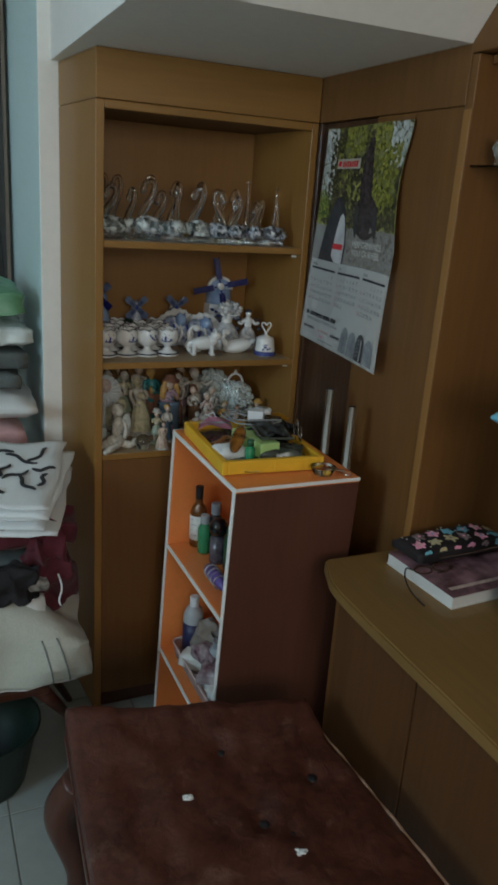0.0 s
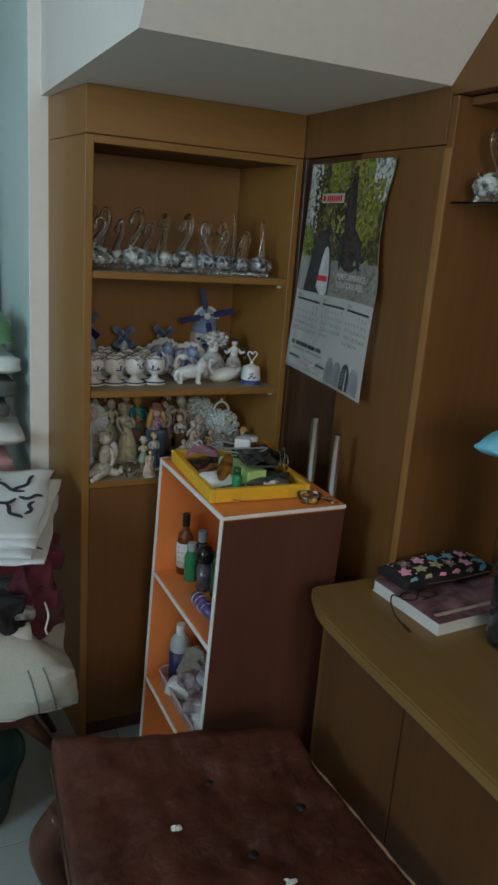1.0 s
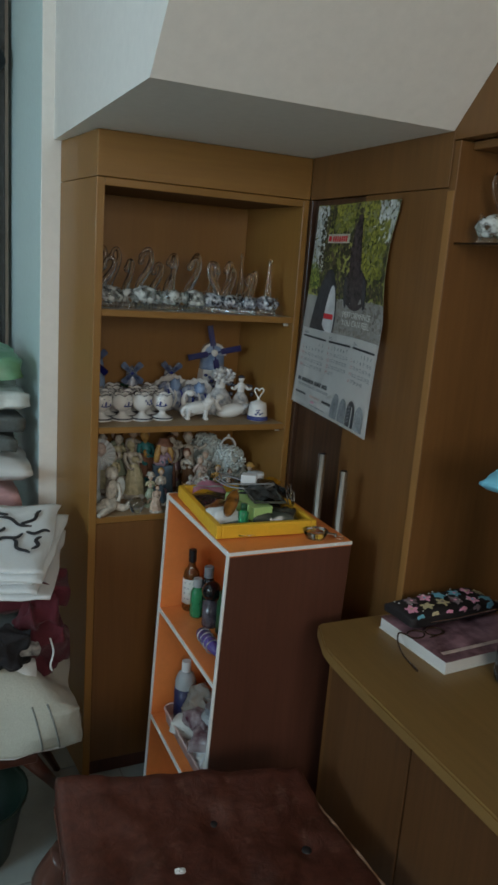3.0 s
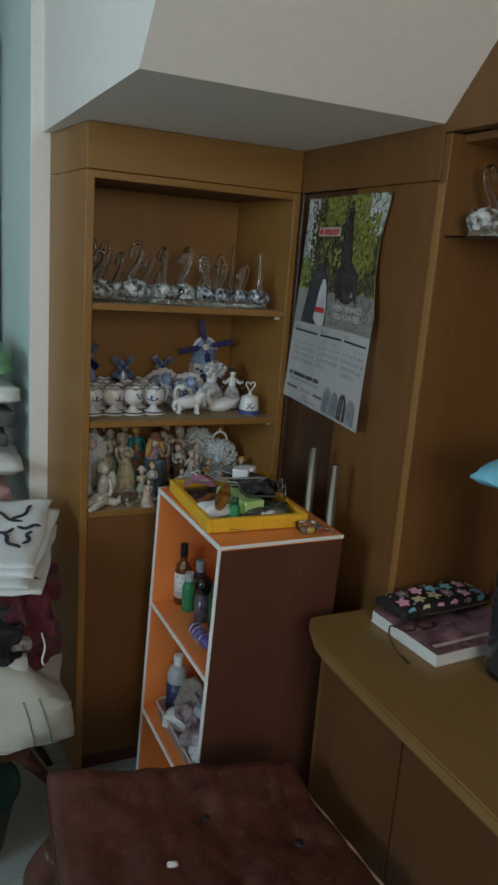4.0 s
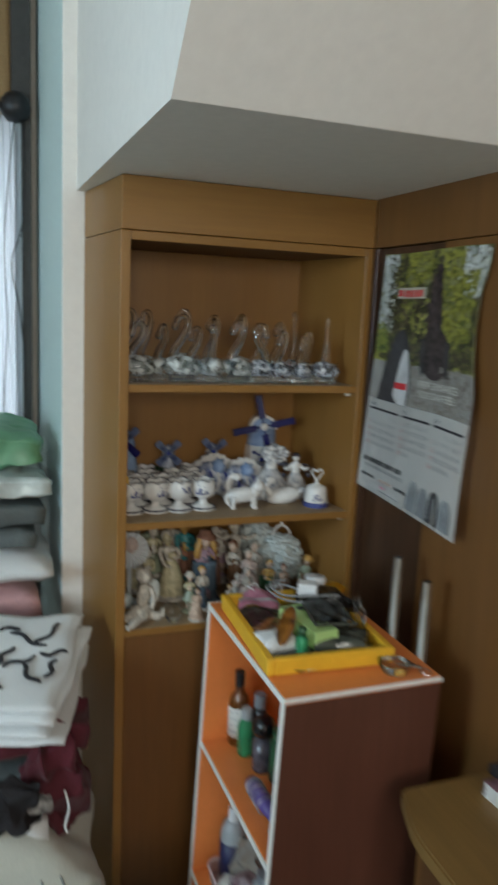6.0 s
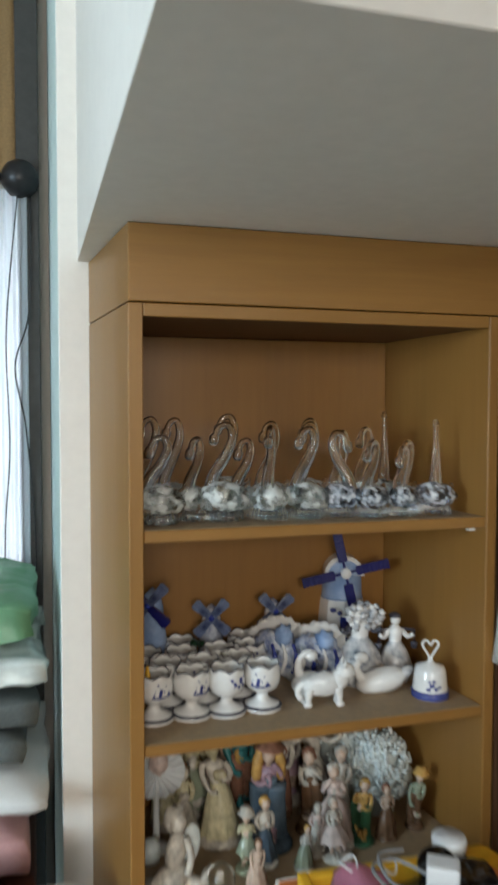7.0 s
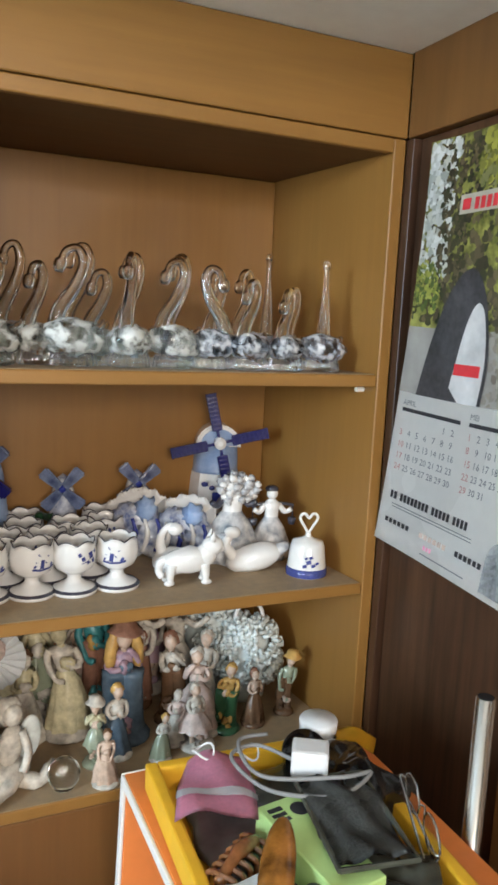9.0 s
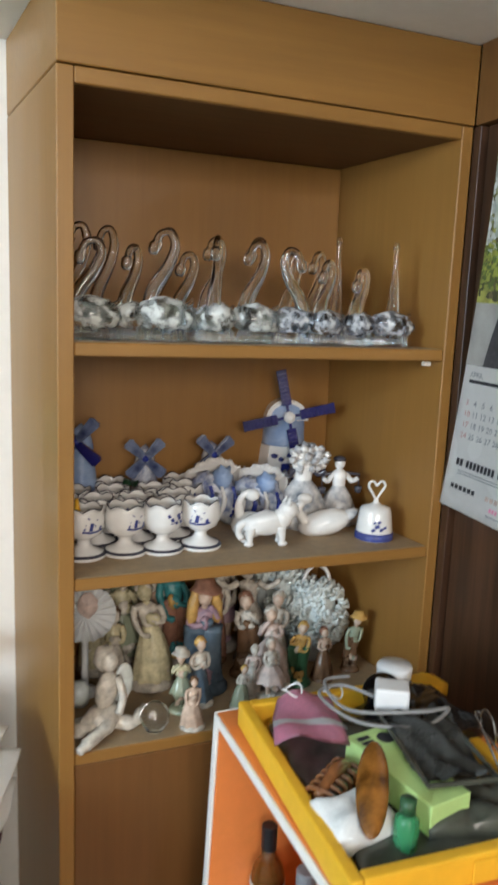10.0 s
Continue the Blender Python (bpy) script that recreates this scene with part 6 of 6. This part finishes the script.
    # spectacles, before the tray
    def specs(at, turn, folded, label, name="spectacles", metal="chrome"):
        c = thing(name, label, "spectacles", at, turn)
        for x in (-0.032, 0.032):
            p = [(x + 0.024 * math.cos(t), 0.0, 0.018 + 0.017 * math.sin(t)) for t in (2 * math.pi * i / 20 for i in range(21))]
            part("rim", tube(p, 0.0013, 6), M[metal], c)
            part("lens", lathe([(0, -0.0006), (0.022, -0.0006), (0.022, 0.0006), (0, 0.0006)], 20), M["glass"], c, "clear lens").matrix_basis = pose(x, 0, 0.018, 90, 0, 0) @ Matrix.Diagonal((1, 0.72, 1, 1))
            sx = 1 if x > 0 else -1
            reach = [(sx * 0.057, 0, 0.02), (sx * 0.056, 0.006, 0.02), (-sx * 0.02, 0.010 + 0.003 * sx, 0.018), (-sx * 0.05, 0.012, 0.008)] if folded else [(sx * 0.057, 0, 0.02), (sx * 0.058, 0.05, 0.018), (sx * 0.056, 0.08, 0.014), (sx * 0.054, 0.10, 0.004)]
            part("temple", tube(spline(reach, 5), 0.0014, 6), M[metal], c)
        part("bridge", tube(spline([(-0.008, 0, 0.022), (0, -0.002, 0.026), (0.008, 0, 0.022)], 4), 0.0012, 6), M[metal], c)
        return c
    c = specs((0.872, 1.545, IN + 0.04), 70, True, "spectacles with thin metal rims lying in the tray")
    c = thing("glass_dish", "small clear glass dish beside the tray", "dish", (0.872, 1.425, TZ), 0)
    part("bowl", lathe([(0, 0), (0.022, 0), (0.030, 0.018), (0.028, 0.018), (0.020, 0.004), (0, 0.004)], 20), M["swan_glass"], c, smooth=True)
    c = thing("key_bunch", "small bunch of steel keys", "keys", (0.922, 1.412, TZ), 30)
    for k in range(3):
        part("key", box(-0.004, 0.004, 0, 0.045, 0.001 + 0.003 * k, 0.003 + 0.003 * k, 0.0005), M["chrome"], c).rotation_euler = (0, 0, radians(25 * k - 20))
    part("ring", tube([(0.010 * math.cos(t), -0.008 + 0.010 * math.sin(t), 0.002) for t in (2 * math.pi * i / 16 for i in range(17))], 0.001, 6), M["chrome"], c)


tray_things()
for ob in scene.objects:          # the tray stands well back on the bookcase, with all that lies in it
    if ob not in before_tray and ob.parent is None:
        ob.location.x += 0.005
        ob.location.y += 0.018 if ob.name.split(".")[0] not in ("glass_dish", "key_bunch") else 0.004


def desk_spectacles():
    c = thing("spectacles", "thin brown spectacles lying on the paperback, one temple hanging off", "spectacles", (0, 0, 0))
    for x in (0.998, 1.046):
        p = [(x + 0.021 * math.cos(t), 1.176 + 0.013 * math.sin(t), 0.7805 + 0.002 * math.sin(t)) for t in (2 * math.pi * i / 20 for i in range(21))]
        part("rim", tube(p, 0.0018, 6), M["dark_rim"], c)
    part("bridge", tube(spline([(1.018, 1.178, 0.7805), (1.022, 1.182, 0.782), (1.026, 1.178, 0.7805)], 4), 0.0012, 6), M["dark_rim"], c)
    part("temple", tube(spline([(0.977, 1.180, 0.7805), (0.969, 1.196, 0.778), (0.957, 1.180, 0.766), (0.951, 1.150, 0.7535), (0.946, 1.115, 0.752), (0.943, 1.090, 0.752)], 6), [0.0019] * 24 + [0.0028] * 7, 7), M["dark_rim"], c, smooth=True)
    part("temple", tube(spline([(1.067, 1.178, 0.7805), (1.064, 1.164, 0.7805), (1.02, 1.156, 0.7802)], 5), 0.0014, 6), M["dark_rim"], c)


desk_spectacles()


# ---- what stands in the bookcase ----
def bottle(name, label, at, prof, material, cap=None, capmat="black", band=None, bandmat="label", n=20):
    c = thing(name, label, "bottle", at)
    part("body", lathe(prof, n), M[material], c, smooth=True)
    if cap:
        r, z0, z1 = cap
        part("cap", lathe([(0, z0), (r, z0), (r, z1 - 0.001), (r - 0.001, z1), (0, z1)], 16), M[capmat], c, smooth=False)
    if band:
        r, z0, z1 = band
        part("label", lathe([(r, z0), (r + 0.0006, z0), (r + 0.0006, z1), (r, z1)], n), M[bandmat], c, "paper label", smooth=True)
    return c


def bookcase_things():
    s1, s2, s3 = 0.5925, 0.2655, 0.0505
    medicine = bottle("medicine_bottle", "brown glass bottle with a white label and black cap", (0.712, 1.782, s1), [(0, 0), (0.021, 0), (0.023, 0.004), (0.023, 0.095), (0.019, 0.112), (0.010, 0.125), (0.009, 0.14), (0, 0.14)], "amber", (0.0105, 0.138, 0.172), "black", (0.0232, 0.022, 0.092))
    bottle("green_tube", "green plastic bottle with a clear cap", (0.713, 1.735, s1), [(0, 0), (0.016, 0), (0.018, 0.004), (0.018, 0.07), (0.010, 0.085), (0, 0.086)], "green_clear", (0.012, 0.085, 0.108), "frosted")
    bottle("dark_bottle", "dark navy bottle with a black cap", (0.738, 1.722, s1), [(0, 0), (0.015, 0), (0.017, 0.004), (0.017, 0.10), (0.012, 0.115), (0, 0.116)], "black_gloss", (0.013, 0.115, 0.145), "ink_grey")
    for k in range(4):
        bm = bmesh.new()
        stroke(bm, [(-0.012, 0.082 - 0.015 * k), (0.006 - 0.003 * (k % 2), 0.082 - 0.015 * k)], 0.003, lambda z_: 0.0240)
        bar = part("print_bar", bm, M["ink_grey"], medicine, "plain bar of print")
        bar.rotation_euler = (0, 0, radians(-40))
    c = thing("roll_on", "dark bottle with a round black ball cap", "bottle", (0.728, 1.672, s1))
    part("body", lathe([(0, 0), (0.02, 0), (0.022, 0.004), (0.022, 0.07), (0, 0.075)], 18), M["floral_pack"], c, smooth=True)
    part("cap", ball((0, 0, 0.098), (0.026, 0.026, 0.027), None, 0, 18), M["black_gloss"], c, smooth=True)
    bottle("green_jar", "dark green glass jar on a shelf", (0.755, 1.625, s1), [(0, 0), (0.026, 0), (0.028, 0.004), (0.028, 0.085), (0.022, 0.095), (0, 0.096)], "bottle_green", (0.023, 0.095, 0.112), "bottle_green")
    c = thing("purple_comb", "purple plastic hairbrush standing at the shelf's edge", "hairbrush", (0.682, 1.548, s1 + 0.0175), 0)
    part("handle", tube([(0, 0.06, 0), (0, 0, 0.003), (0, -0.05, 0.002)], [0.016, 0.017, 0.010], 12), M["purple"], c, smooth=True)
    for k in range(4):
        part("ring", tube([(0.0178 * math.cos(t), 0.045 - 0.02 * k, 0.001 + 0.0178 * math.sin(t)) for t in (2 * math.pi * i / 16 for i in range(17))], 0.0016, 6), M["grey_porc"], c, "pale ring")
    # second tier
    c = thing("pink_basket", "shallow pale pink plastic tray full of small packets", "tray", (0.728, 1.606, s2))
    outline = []
    for sx, sy, a0 in ((1, 1, 0), (-1, 1, 90), (-1, -1, 180), (1, -1, 270)):
        outline += [(sx * 0.052 + 0.022 * math.cos(radians(a0 + 15 * k)), sy * 0.155 + 0.022 * math.sin(radians(a0 + 15 * k))) for k in range(7)]
    part("bottom", prism(outline, "z", 0.0, 0.003), M["pink_tray"], c)
    bm = bmesh.new()
    lo, hi = [bm.verts.new((x, y, 0.0)) for x, y in outline], [bm.verts.new((x * 1.05, y * 1.02, 0.035)) for x, y in outline]
    for i in range(len(outline)):
        j = (i + 1) % len(outline)
        bm.faces.new((lo[i], lo[j], hi[j], hi[i]))
    bmesh.ops.solidify(bm, geom=bm.faces[:], thickness=0.0025)
    part("wall", bm, M["pink_tray"], c)
    part("rim", tube([(x * 1.05, y * 1.02, 0.036) for x, y in outline + outline[:1]], 0.003, 6), M["pink_tray"], c)
    z = s2 + 0.0035
    bottle("spirit_bottle", "white plastic bottle with a dark blue label", (0.703, 1.757, z), [(0, 0), (0.027, 0), (0.029, 0.005), (0.029, 0.12), (0.022, 0.14), (0.011, 0.15), (0, 0.15)], "frosted", (0.013, 0.148, 0.178), "white_plastic", (0.0292, 0.02, 0.10), "blue_label")
    solid("plastic_bag", soft_slab(-0.034, 0.034, -0.048, 0.048, 0, 0.125, 0.45, 0.022, 18, 31.0, 26), M["clear_wrap"], "crumpled clear plastic bag of small things", "bag", (0.733, 1.683, z), 12)
    bottle("glass_jar", "small clear jar with a lid", (0.724, 1.602, z), [(0, 0), (0.028, 0), (0.030, 0.004), (0.030, 0.10), (0.02, 0.112), (0, 0.112)], "frosted", (0.021, 0.11, 0.128), "ink_grey")
    for k, (x, y, zz, m, nm, lab, rz) in enumerate(((0.700, 1.625, 0.05, "maroon_pack", "maroon_packet", "crumpled maroon and white plastic packet", 20), (0.690, 1.540, 0.0, "white_cloth", "tissue_pack", "white packet of paper tissues", -10), (0.690, 1.575, 0.035, "maroon_pack", "maroon_packet", "crumpled maroon and white plastic packet", -30), (0.688, 1.68, 0.0, "label", "white_packet", "small white paper packet", 40), (0.695, 1.50, 0.0, "label", "white_packet", "small white paper packet", 15))):
        solid(nm, soft_slab(-0.028, 0.028, -0.045, 0.045, 0, 0.05, 0.5, 0.008, 10, k * 3.0, 26), M[m], lab, "packet", (x, y, z + zz), rz)
    solid("red_cloth", soft_slab(-0.06, 0.06, -0.12, 0.12, 0, 0.09, 0.4, 0.02, 12, 5.0, 14), M["maroon_cloth"], "crumpled dark red cloth on the bottom shelf", "cloth", (0.76, 1.61, s3), 0)


bookcase_things()


# two steel tubes of a folded stand, in the gap between bookcase and wall
def folded_stand():
    c = thing("folded_stand", "folded stand of two upright steel tubes beside the bookcase", "stand", (0, 0, 0))
    for x, y, z in ((0.972, 1.592, 1.072), (0.990, 1.512, 1.048)):
        part("tube", tube([(x, y, 0.0), (x, y, z)], 0.0105, 14), M["chrome"], c, smooth=True)
        # flat black disc painting the shade inside the open tube end
        part("inner_wall", tube([(x, y, z - 0.001), (x, y, z + 0.0008)], 0.0084, 14), M["black"], c)
    part("crossbar", tube([(0.972, 1.592, 0.35), (0.990, 1.512, 0.35)], 0.006, 10), M["chrome"], c, smooth=True)


folded_stand()


# ---- on the desk ----
def desk_things():
    c = thing("magazine", "thick glossy paperback lying on the desk", "book", (1.118, 1.178, 0.7505), 4)
    part("page_block", box(-0.135, 0.135, -0.105, 0.105, 0.002, 0.026, 0.0008), M["page"], c)
    part("cover", box(-0.137, 0.137, -0.107, 0.107, 0.0262, 0.0275, 0.0004), M["cover"], c, "glossy reddish picture cover")
    part("back_cover", box(-0.137, 0.137, -0.107, 0.107, 0.0, 0.0018, 0.0004), M["label"], c)
    part("cover_band", box(-0.12, 0.05, -0.082, -0.072, 0.0277, 0.028, 0), M["pale_pink"], c, "pale pink print line")
    p = thing("floral_pouch", "black fabric pouch with coloured flowers and a zip", "pouch", (1.118, 1.240, 0.7785), 3)
    part("body", soft_slab(-0.130, 0.125, -0.046, 0.044, 0, 0.042, 0.6, 0.006, 16, 3.0, 12), M["floral"], p, smooth=True)
    part("zip", tube([(-0.12, -0.046, 0.018), (0, -0.0505, 0.017), (0.12, -0.046, 0.018)], 0.0022, 8), M["chrome"], p, "silver zip")
    part("zip_tape", box(-0.118, 0.118, -0.049, -0.044, 0.010, 0.016, 0.001), M["black"], p)
    r3 = random.Random(8)
    cols = ["pink_felt", "aqua", "maroon_pack", "cream_print", "aqua", "pink_felt", "cream_print"]
    body = p.children[0].data
    top = lambda x, y: max((v.co.z for v in body.vertices if (v.co.x - x) ** 2 + (v.co.y - y) ** 2 < 0.00012), default=0.03)
    for i in range(6):          # printed blossoms with ragged petals
        for j in range(2):
            x, y, k = -0.104 + 0.041 * i + 0.016 * j + r3.uniform(-0.004, 0.004), -0.020 + 0.032 * j + r3.uniform(-0.004, 0.004), (i * 3 + j * 2) % 7
            bm = bmesh.new()
            n = 30
            ring = [(0.0175 * (0.80 + 0.20 * math.cos(5 * 2 * math.pi * q / n + i)) * r3.uniform(0.85, 1.1), 2 * math.pi * q / n) for q in range(n)]
            vs = [bm.verts.new((x + r * math.cos(t), y + r * math.sin(t), top(x + r * math.cos(t), y + r * math.sin(t)) + 0.0012)) for r, t in ring]
            mid = bm.verts.new((x, y, top(x, y) + 0.0016))
            for q in range(n):
                bm.faces.new((mid, vs[q], vs[(q + 1) % n]))
            flower = part("flower", bm, M[cols[k]], p, smooth=True)
            part("flower_centre", lathe([(0, 0.0006), (0.0034, 0.0005), (0.0036, 0.0)], 10, None, 0, (x, y, top(x, y) + 0.0018)), M[cols[(k + 3) % 7]], flower)
    for i in range(16):
        x, y = r3.uniform(-0.115, 0.11), r3.uniform(-0.036, 0.034)
        part("dot_print", ball((x, y, top(x, y) + 0.0008), (0.0024, 0.0022, 0.0008), None, 0, 8), M["label"], p)
    for i in range(6):
        bm = bmesh.new()
        for q in range(5):
            t = 2 * math.pi * q / 5 + i
            ball((0.0062 * math.cos(t), -0.0002 * q, 0.0052 * math.sin(t)), (0.0058, 0.001, 0.0048), bm, 0, 8)
        part("flower", bm, M[cols[(i * 2 + 1) % 7]], p).location = (-0.104 + 0.040 * i, -0.0462, 0.0300 + 0.002 * (i % 2))
    c = thing("glass_jar", "tall dark glass jar standing on the desk", "jar", (1.132, 0.985, 0.7505))
    c.scale = (1.0, 1.0, 1.1)
    part("body", lathe([(0, 0), (0.055, 0), (0.060, 0.006), (0.064, 0.02), (0.072, 0.30), (0.068, 0.345), (0.052, 0.365), (0.050, 0.362), (0.064, 0.338), (0.066, 0.29), (0.058, 0.02), (0, 0.012)], 32), M["dark_glass"], c, smooth=True)
    part("base_ring", lathe([(0.055, 0.0005), (0.064, 0.004), (0.066, 0.016), (0.062, 0.02)], 32), M["swan_glass"], c, "clear glass foot", smooth=True)
    solid("aqua_bag", soft_slab(-0.150, 0.12, -0.05, 0.05, 0, 0.058, 0.9, 0.008, 14, 6.0, 14), M["aqua"], "aqua blue plastic bag resting on the jar", "bag", (1.116, 0.99, 1.153), 8).rotation_euler = (0, radians(-4), radians(8))
    # swan in the niche
    solid("glass_swan", swan_mesh(0.140, 0.031, -1, "swan"), [M["swan_glass"], M["swan_body"]], "clear glass swan on the glass shelf over the desk", "ornament", (1.128, 1.262, 1.5985), 4)


desk_things()


# ---- doorway, curtain and rod in the far wall ----
def doorway():
    c = tagged(thing("door_1", "glossy dark brown wooden door in a far doorway", "door", (0, 0, 0)), kind="structure")
    part("jamb", box(nx1 - 0.035, nx1, RY1 - 0.02, RY1 + 0.15, 0, nz1, 0.002), M["gloss_door"], c)
    part("jamb", box(nx0, nx0 + 0.035, RY1 - 0.02, RY1 + 0.15, 0, nz1, 0.002), M["gloss_door"], c)
    part("head", box(nx0, nx1, RY1 - 0.02, RY1 + 0.15, nz1 - 0.035, nz1 - 0.001, 0.002), M["gloss_door"], c)
    leaf = part("leaf", box(nx0 + 0.036, 0.17, RY1 + 0.02, RY1 + 0.06, 0.008, nz1 - 0.037, 0.003), M["gloss_door"], c)
    for z0, z1 in ((0.15, 0.75), (0.85, 1.35), (1.45, 1.92)):
        part("panel", box(nx0 + 0.14, 0.06, RY1 + 0.012, RY1 + 0.0195, z0, z1, 0.004), M["gloss_door"], c)
    part("stile", box(0.171, 0.225, RY1 + 0.015, RY1 + 0.065, 0.008, nz1 - 0.037, 0.003), M["panel_z"], c, "lighter brown stile")
    def drape(name, x0, x1, z0, z1, mat, label, waves, amp, y):
        bm = bmesh.new()
        n, m = 60, 14
        g = [[bm.verts.new((x0 + (x1 - x0) * i / n, y + amp * math.sin(waves * 2 * math.pi * i / n) * (0.6 + 0.4 * j / m) + 0.004 * noise.noise(Vector((i * 0.3, j * 0.5, x0 * 9))), z1 + (z0 - z1) * j / m)) for j in range(m + 1)] for i in range(n + 1)]
        for i in range(n):
            for j in range(m):
                bm.faces.new((g[i][j], g[i][j + 1], g[i + 1][j + 1], g[i + 1][j]))
        ob = part(name, bm, M[mat], None, "", True)
        tagged(ob, label, "curtain")
    drape("sheer_curtain", 0.238, 0.322, 0.03, 2.10, "sheer", "thin white sheer curtain lit by daylight", 4, 0.010, 2.86)
    drape("tan_drape", 0.165, 0.234, 0.03, 2.10, "drape", "tan drape gathered beside the sheer curtain", 2, 0.012, 2.855)
    drape("tan_valance", -0.10, 0.300, 2.145, 2.74, "drape", "tan fabric valance above the curtain rod", 7, 0.008, 2.94)
    r = thing("curtain_rod", "dark curtain rod with a large black ball finial", "curtain rod", (0, 2.855, 2.125))
    part("rod", tube([(-0.62, 0, 0), (0.28, 0, 0)], 0.011, 12), M["black"], r, smooth=True)
    part("finial", ball((0.306, 0, 0), (0.046, 0.046, 0.046), None, 0, 20, None, 0.06, 8), M["black"], r, "ridged black ball finial", smooth=True)
    part("bracket", tube([(0.235, 0, 0), (0.235, 0.14, 0)], 0.008, 8), M["chrome"], r, "brass-coloured wall bracket")
    structure("post", box(0.296, 0.352, 2.875, RY1 - 0.003, 0, RZ - 0.004, 0.002), M["charcoal"], "dark grey wooden corner post beside the curtain", "trim")
    c = thing("cable", "thin black cable hanging before the curtain", "cable", (0, 0, 0))
    part("strand", tube(spline([(0.33, 2.842, 2.08), (0.325, 2.842, 1.8), (0.29, 2.842, 1.66), (0.315, 2.842, 1.5), (0.335, 2.842, 1.2), (0.33, 2.842, 0.7), (0.31, 2.842, 0.004)], 8), 0.0022, 6), M["black"], c, smooth=True)
    part("strand", tube(spline([(0.30, 2.842, 2.08), (0.27, 2.842, 1.75), (0.275, 2.842, 1.45), (0.26, 2.842, 1.1), (0.28, 2.842, 0.004)], 8), 0.0018, 6), M["black"], c, smooth=True)


doorway()


def window(name, axis, at, a0, a1, z0, z1, label):
    w = tagged(thing(name, label, "window", (0, 0, 0)), kind="structure")
    def b(u0, u1, v0, v1, d0, d1):
        return box(d0, d1, u0, u1, v0, v1, 0.002) if axis == "x" else box(u0, u1, d0, d1, v0, v1, 0.002)
    d0, d1 = at - 0.10, at - 0.06
    f = 0.05
    for u0, u1, v0, v1 in ((a0, a0 + f, z0, z1), (a1 - f, a1, z0, z1), (a0 + f, a1 - f, z0, z0 + f), (a0 + f, a1 - f, z1 - f, z1), ((a0 + a1) / 2 - 0.02, (a0 + a1) / 2 + 0.02, z0 + f, z1 - f)):
        part("window_frame", b(u0, u1, v0, v1, d0, d1), M["white_edge"], w)
    for u0, u1 in ((a0 + f, (a0 + a1) / 2 - 0.02), ((a0 + a1) / 2 + 0.02, a1 - f)):
        part("pane", b(u0, u1, z0 + f, z1 - f, at - 0.082, at - 0.078), M["glass"], w).visible_shadow = False


window("window_1", "x", RX0, wy0, wy1, wz0, wz1, "white framed window in the plastered wall")
window("window_2", "y", RY0, sx0, sx1, sz0, sz1, "white framed window behind the walker")

# ---- floor tiles ----
def tiles():
    size, gap = 0.4, 0.004
    x = 0.178 - 7 * size
    me = None
    while x < RX1:
        y = 1.6 - 10 * size
        while y < RY1:
            if x + size > RX0 and y + size > RY0:
                if me is None:
                    ob = part("floor_tile", box(gap / 2, size - gap / 2, gap / 2, size - gap / 2, -0.008, 0.0, 0.001), M["tile"], floor)
                    me = ob.data
                else:
                    ob = new("floor_tile", me)
                    ob.parent = floor
                ob.location = (x, y, 0)
            y += size
        x += size


tiles()
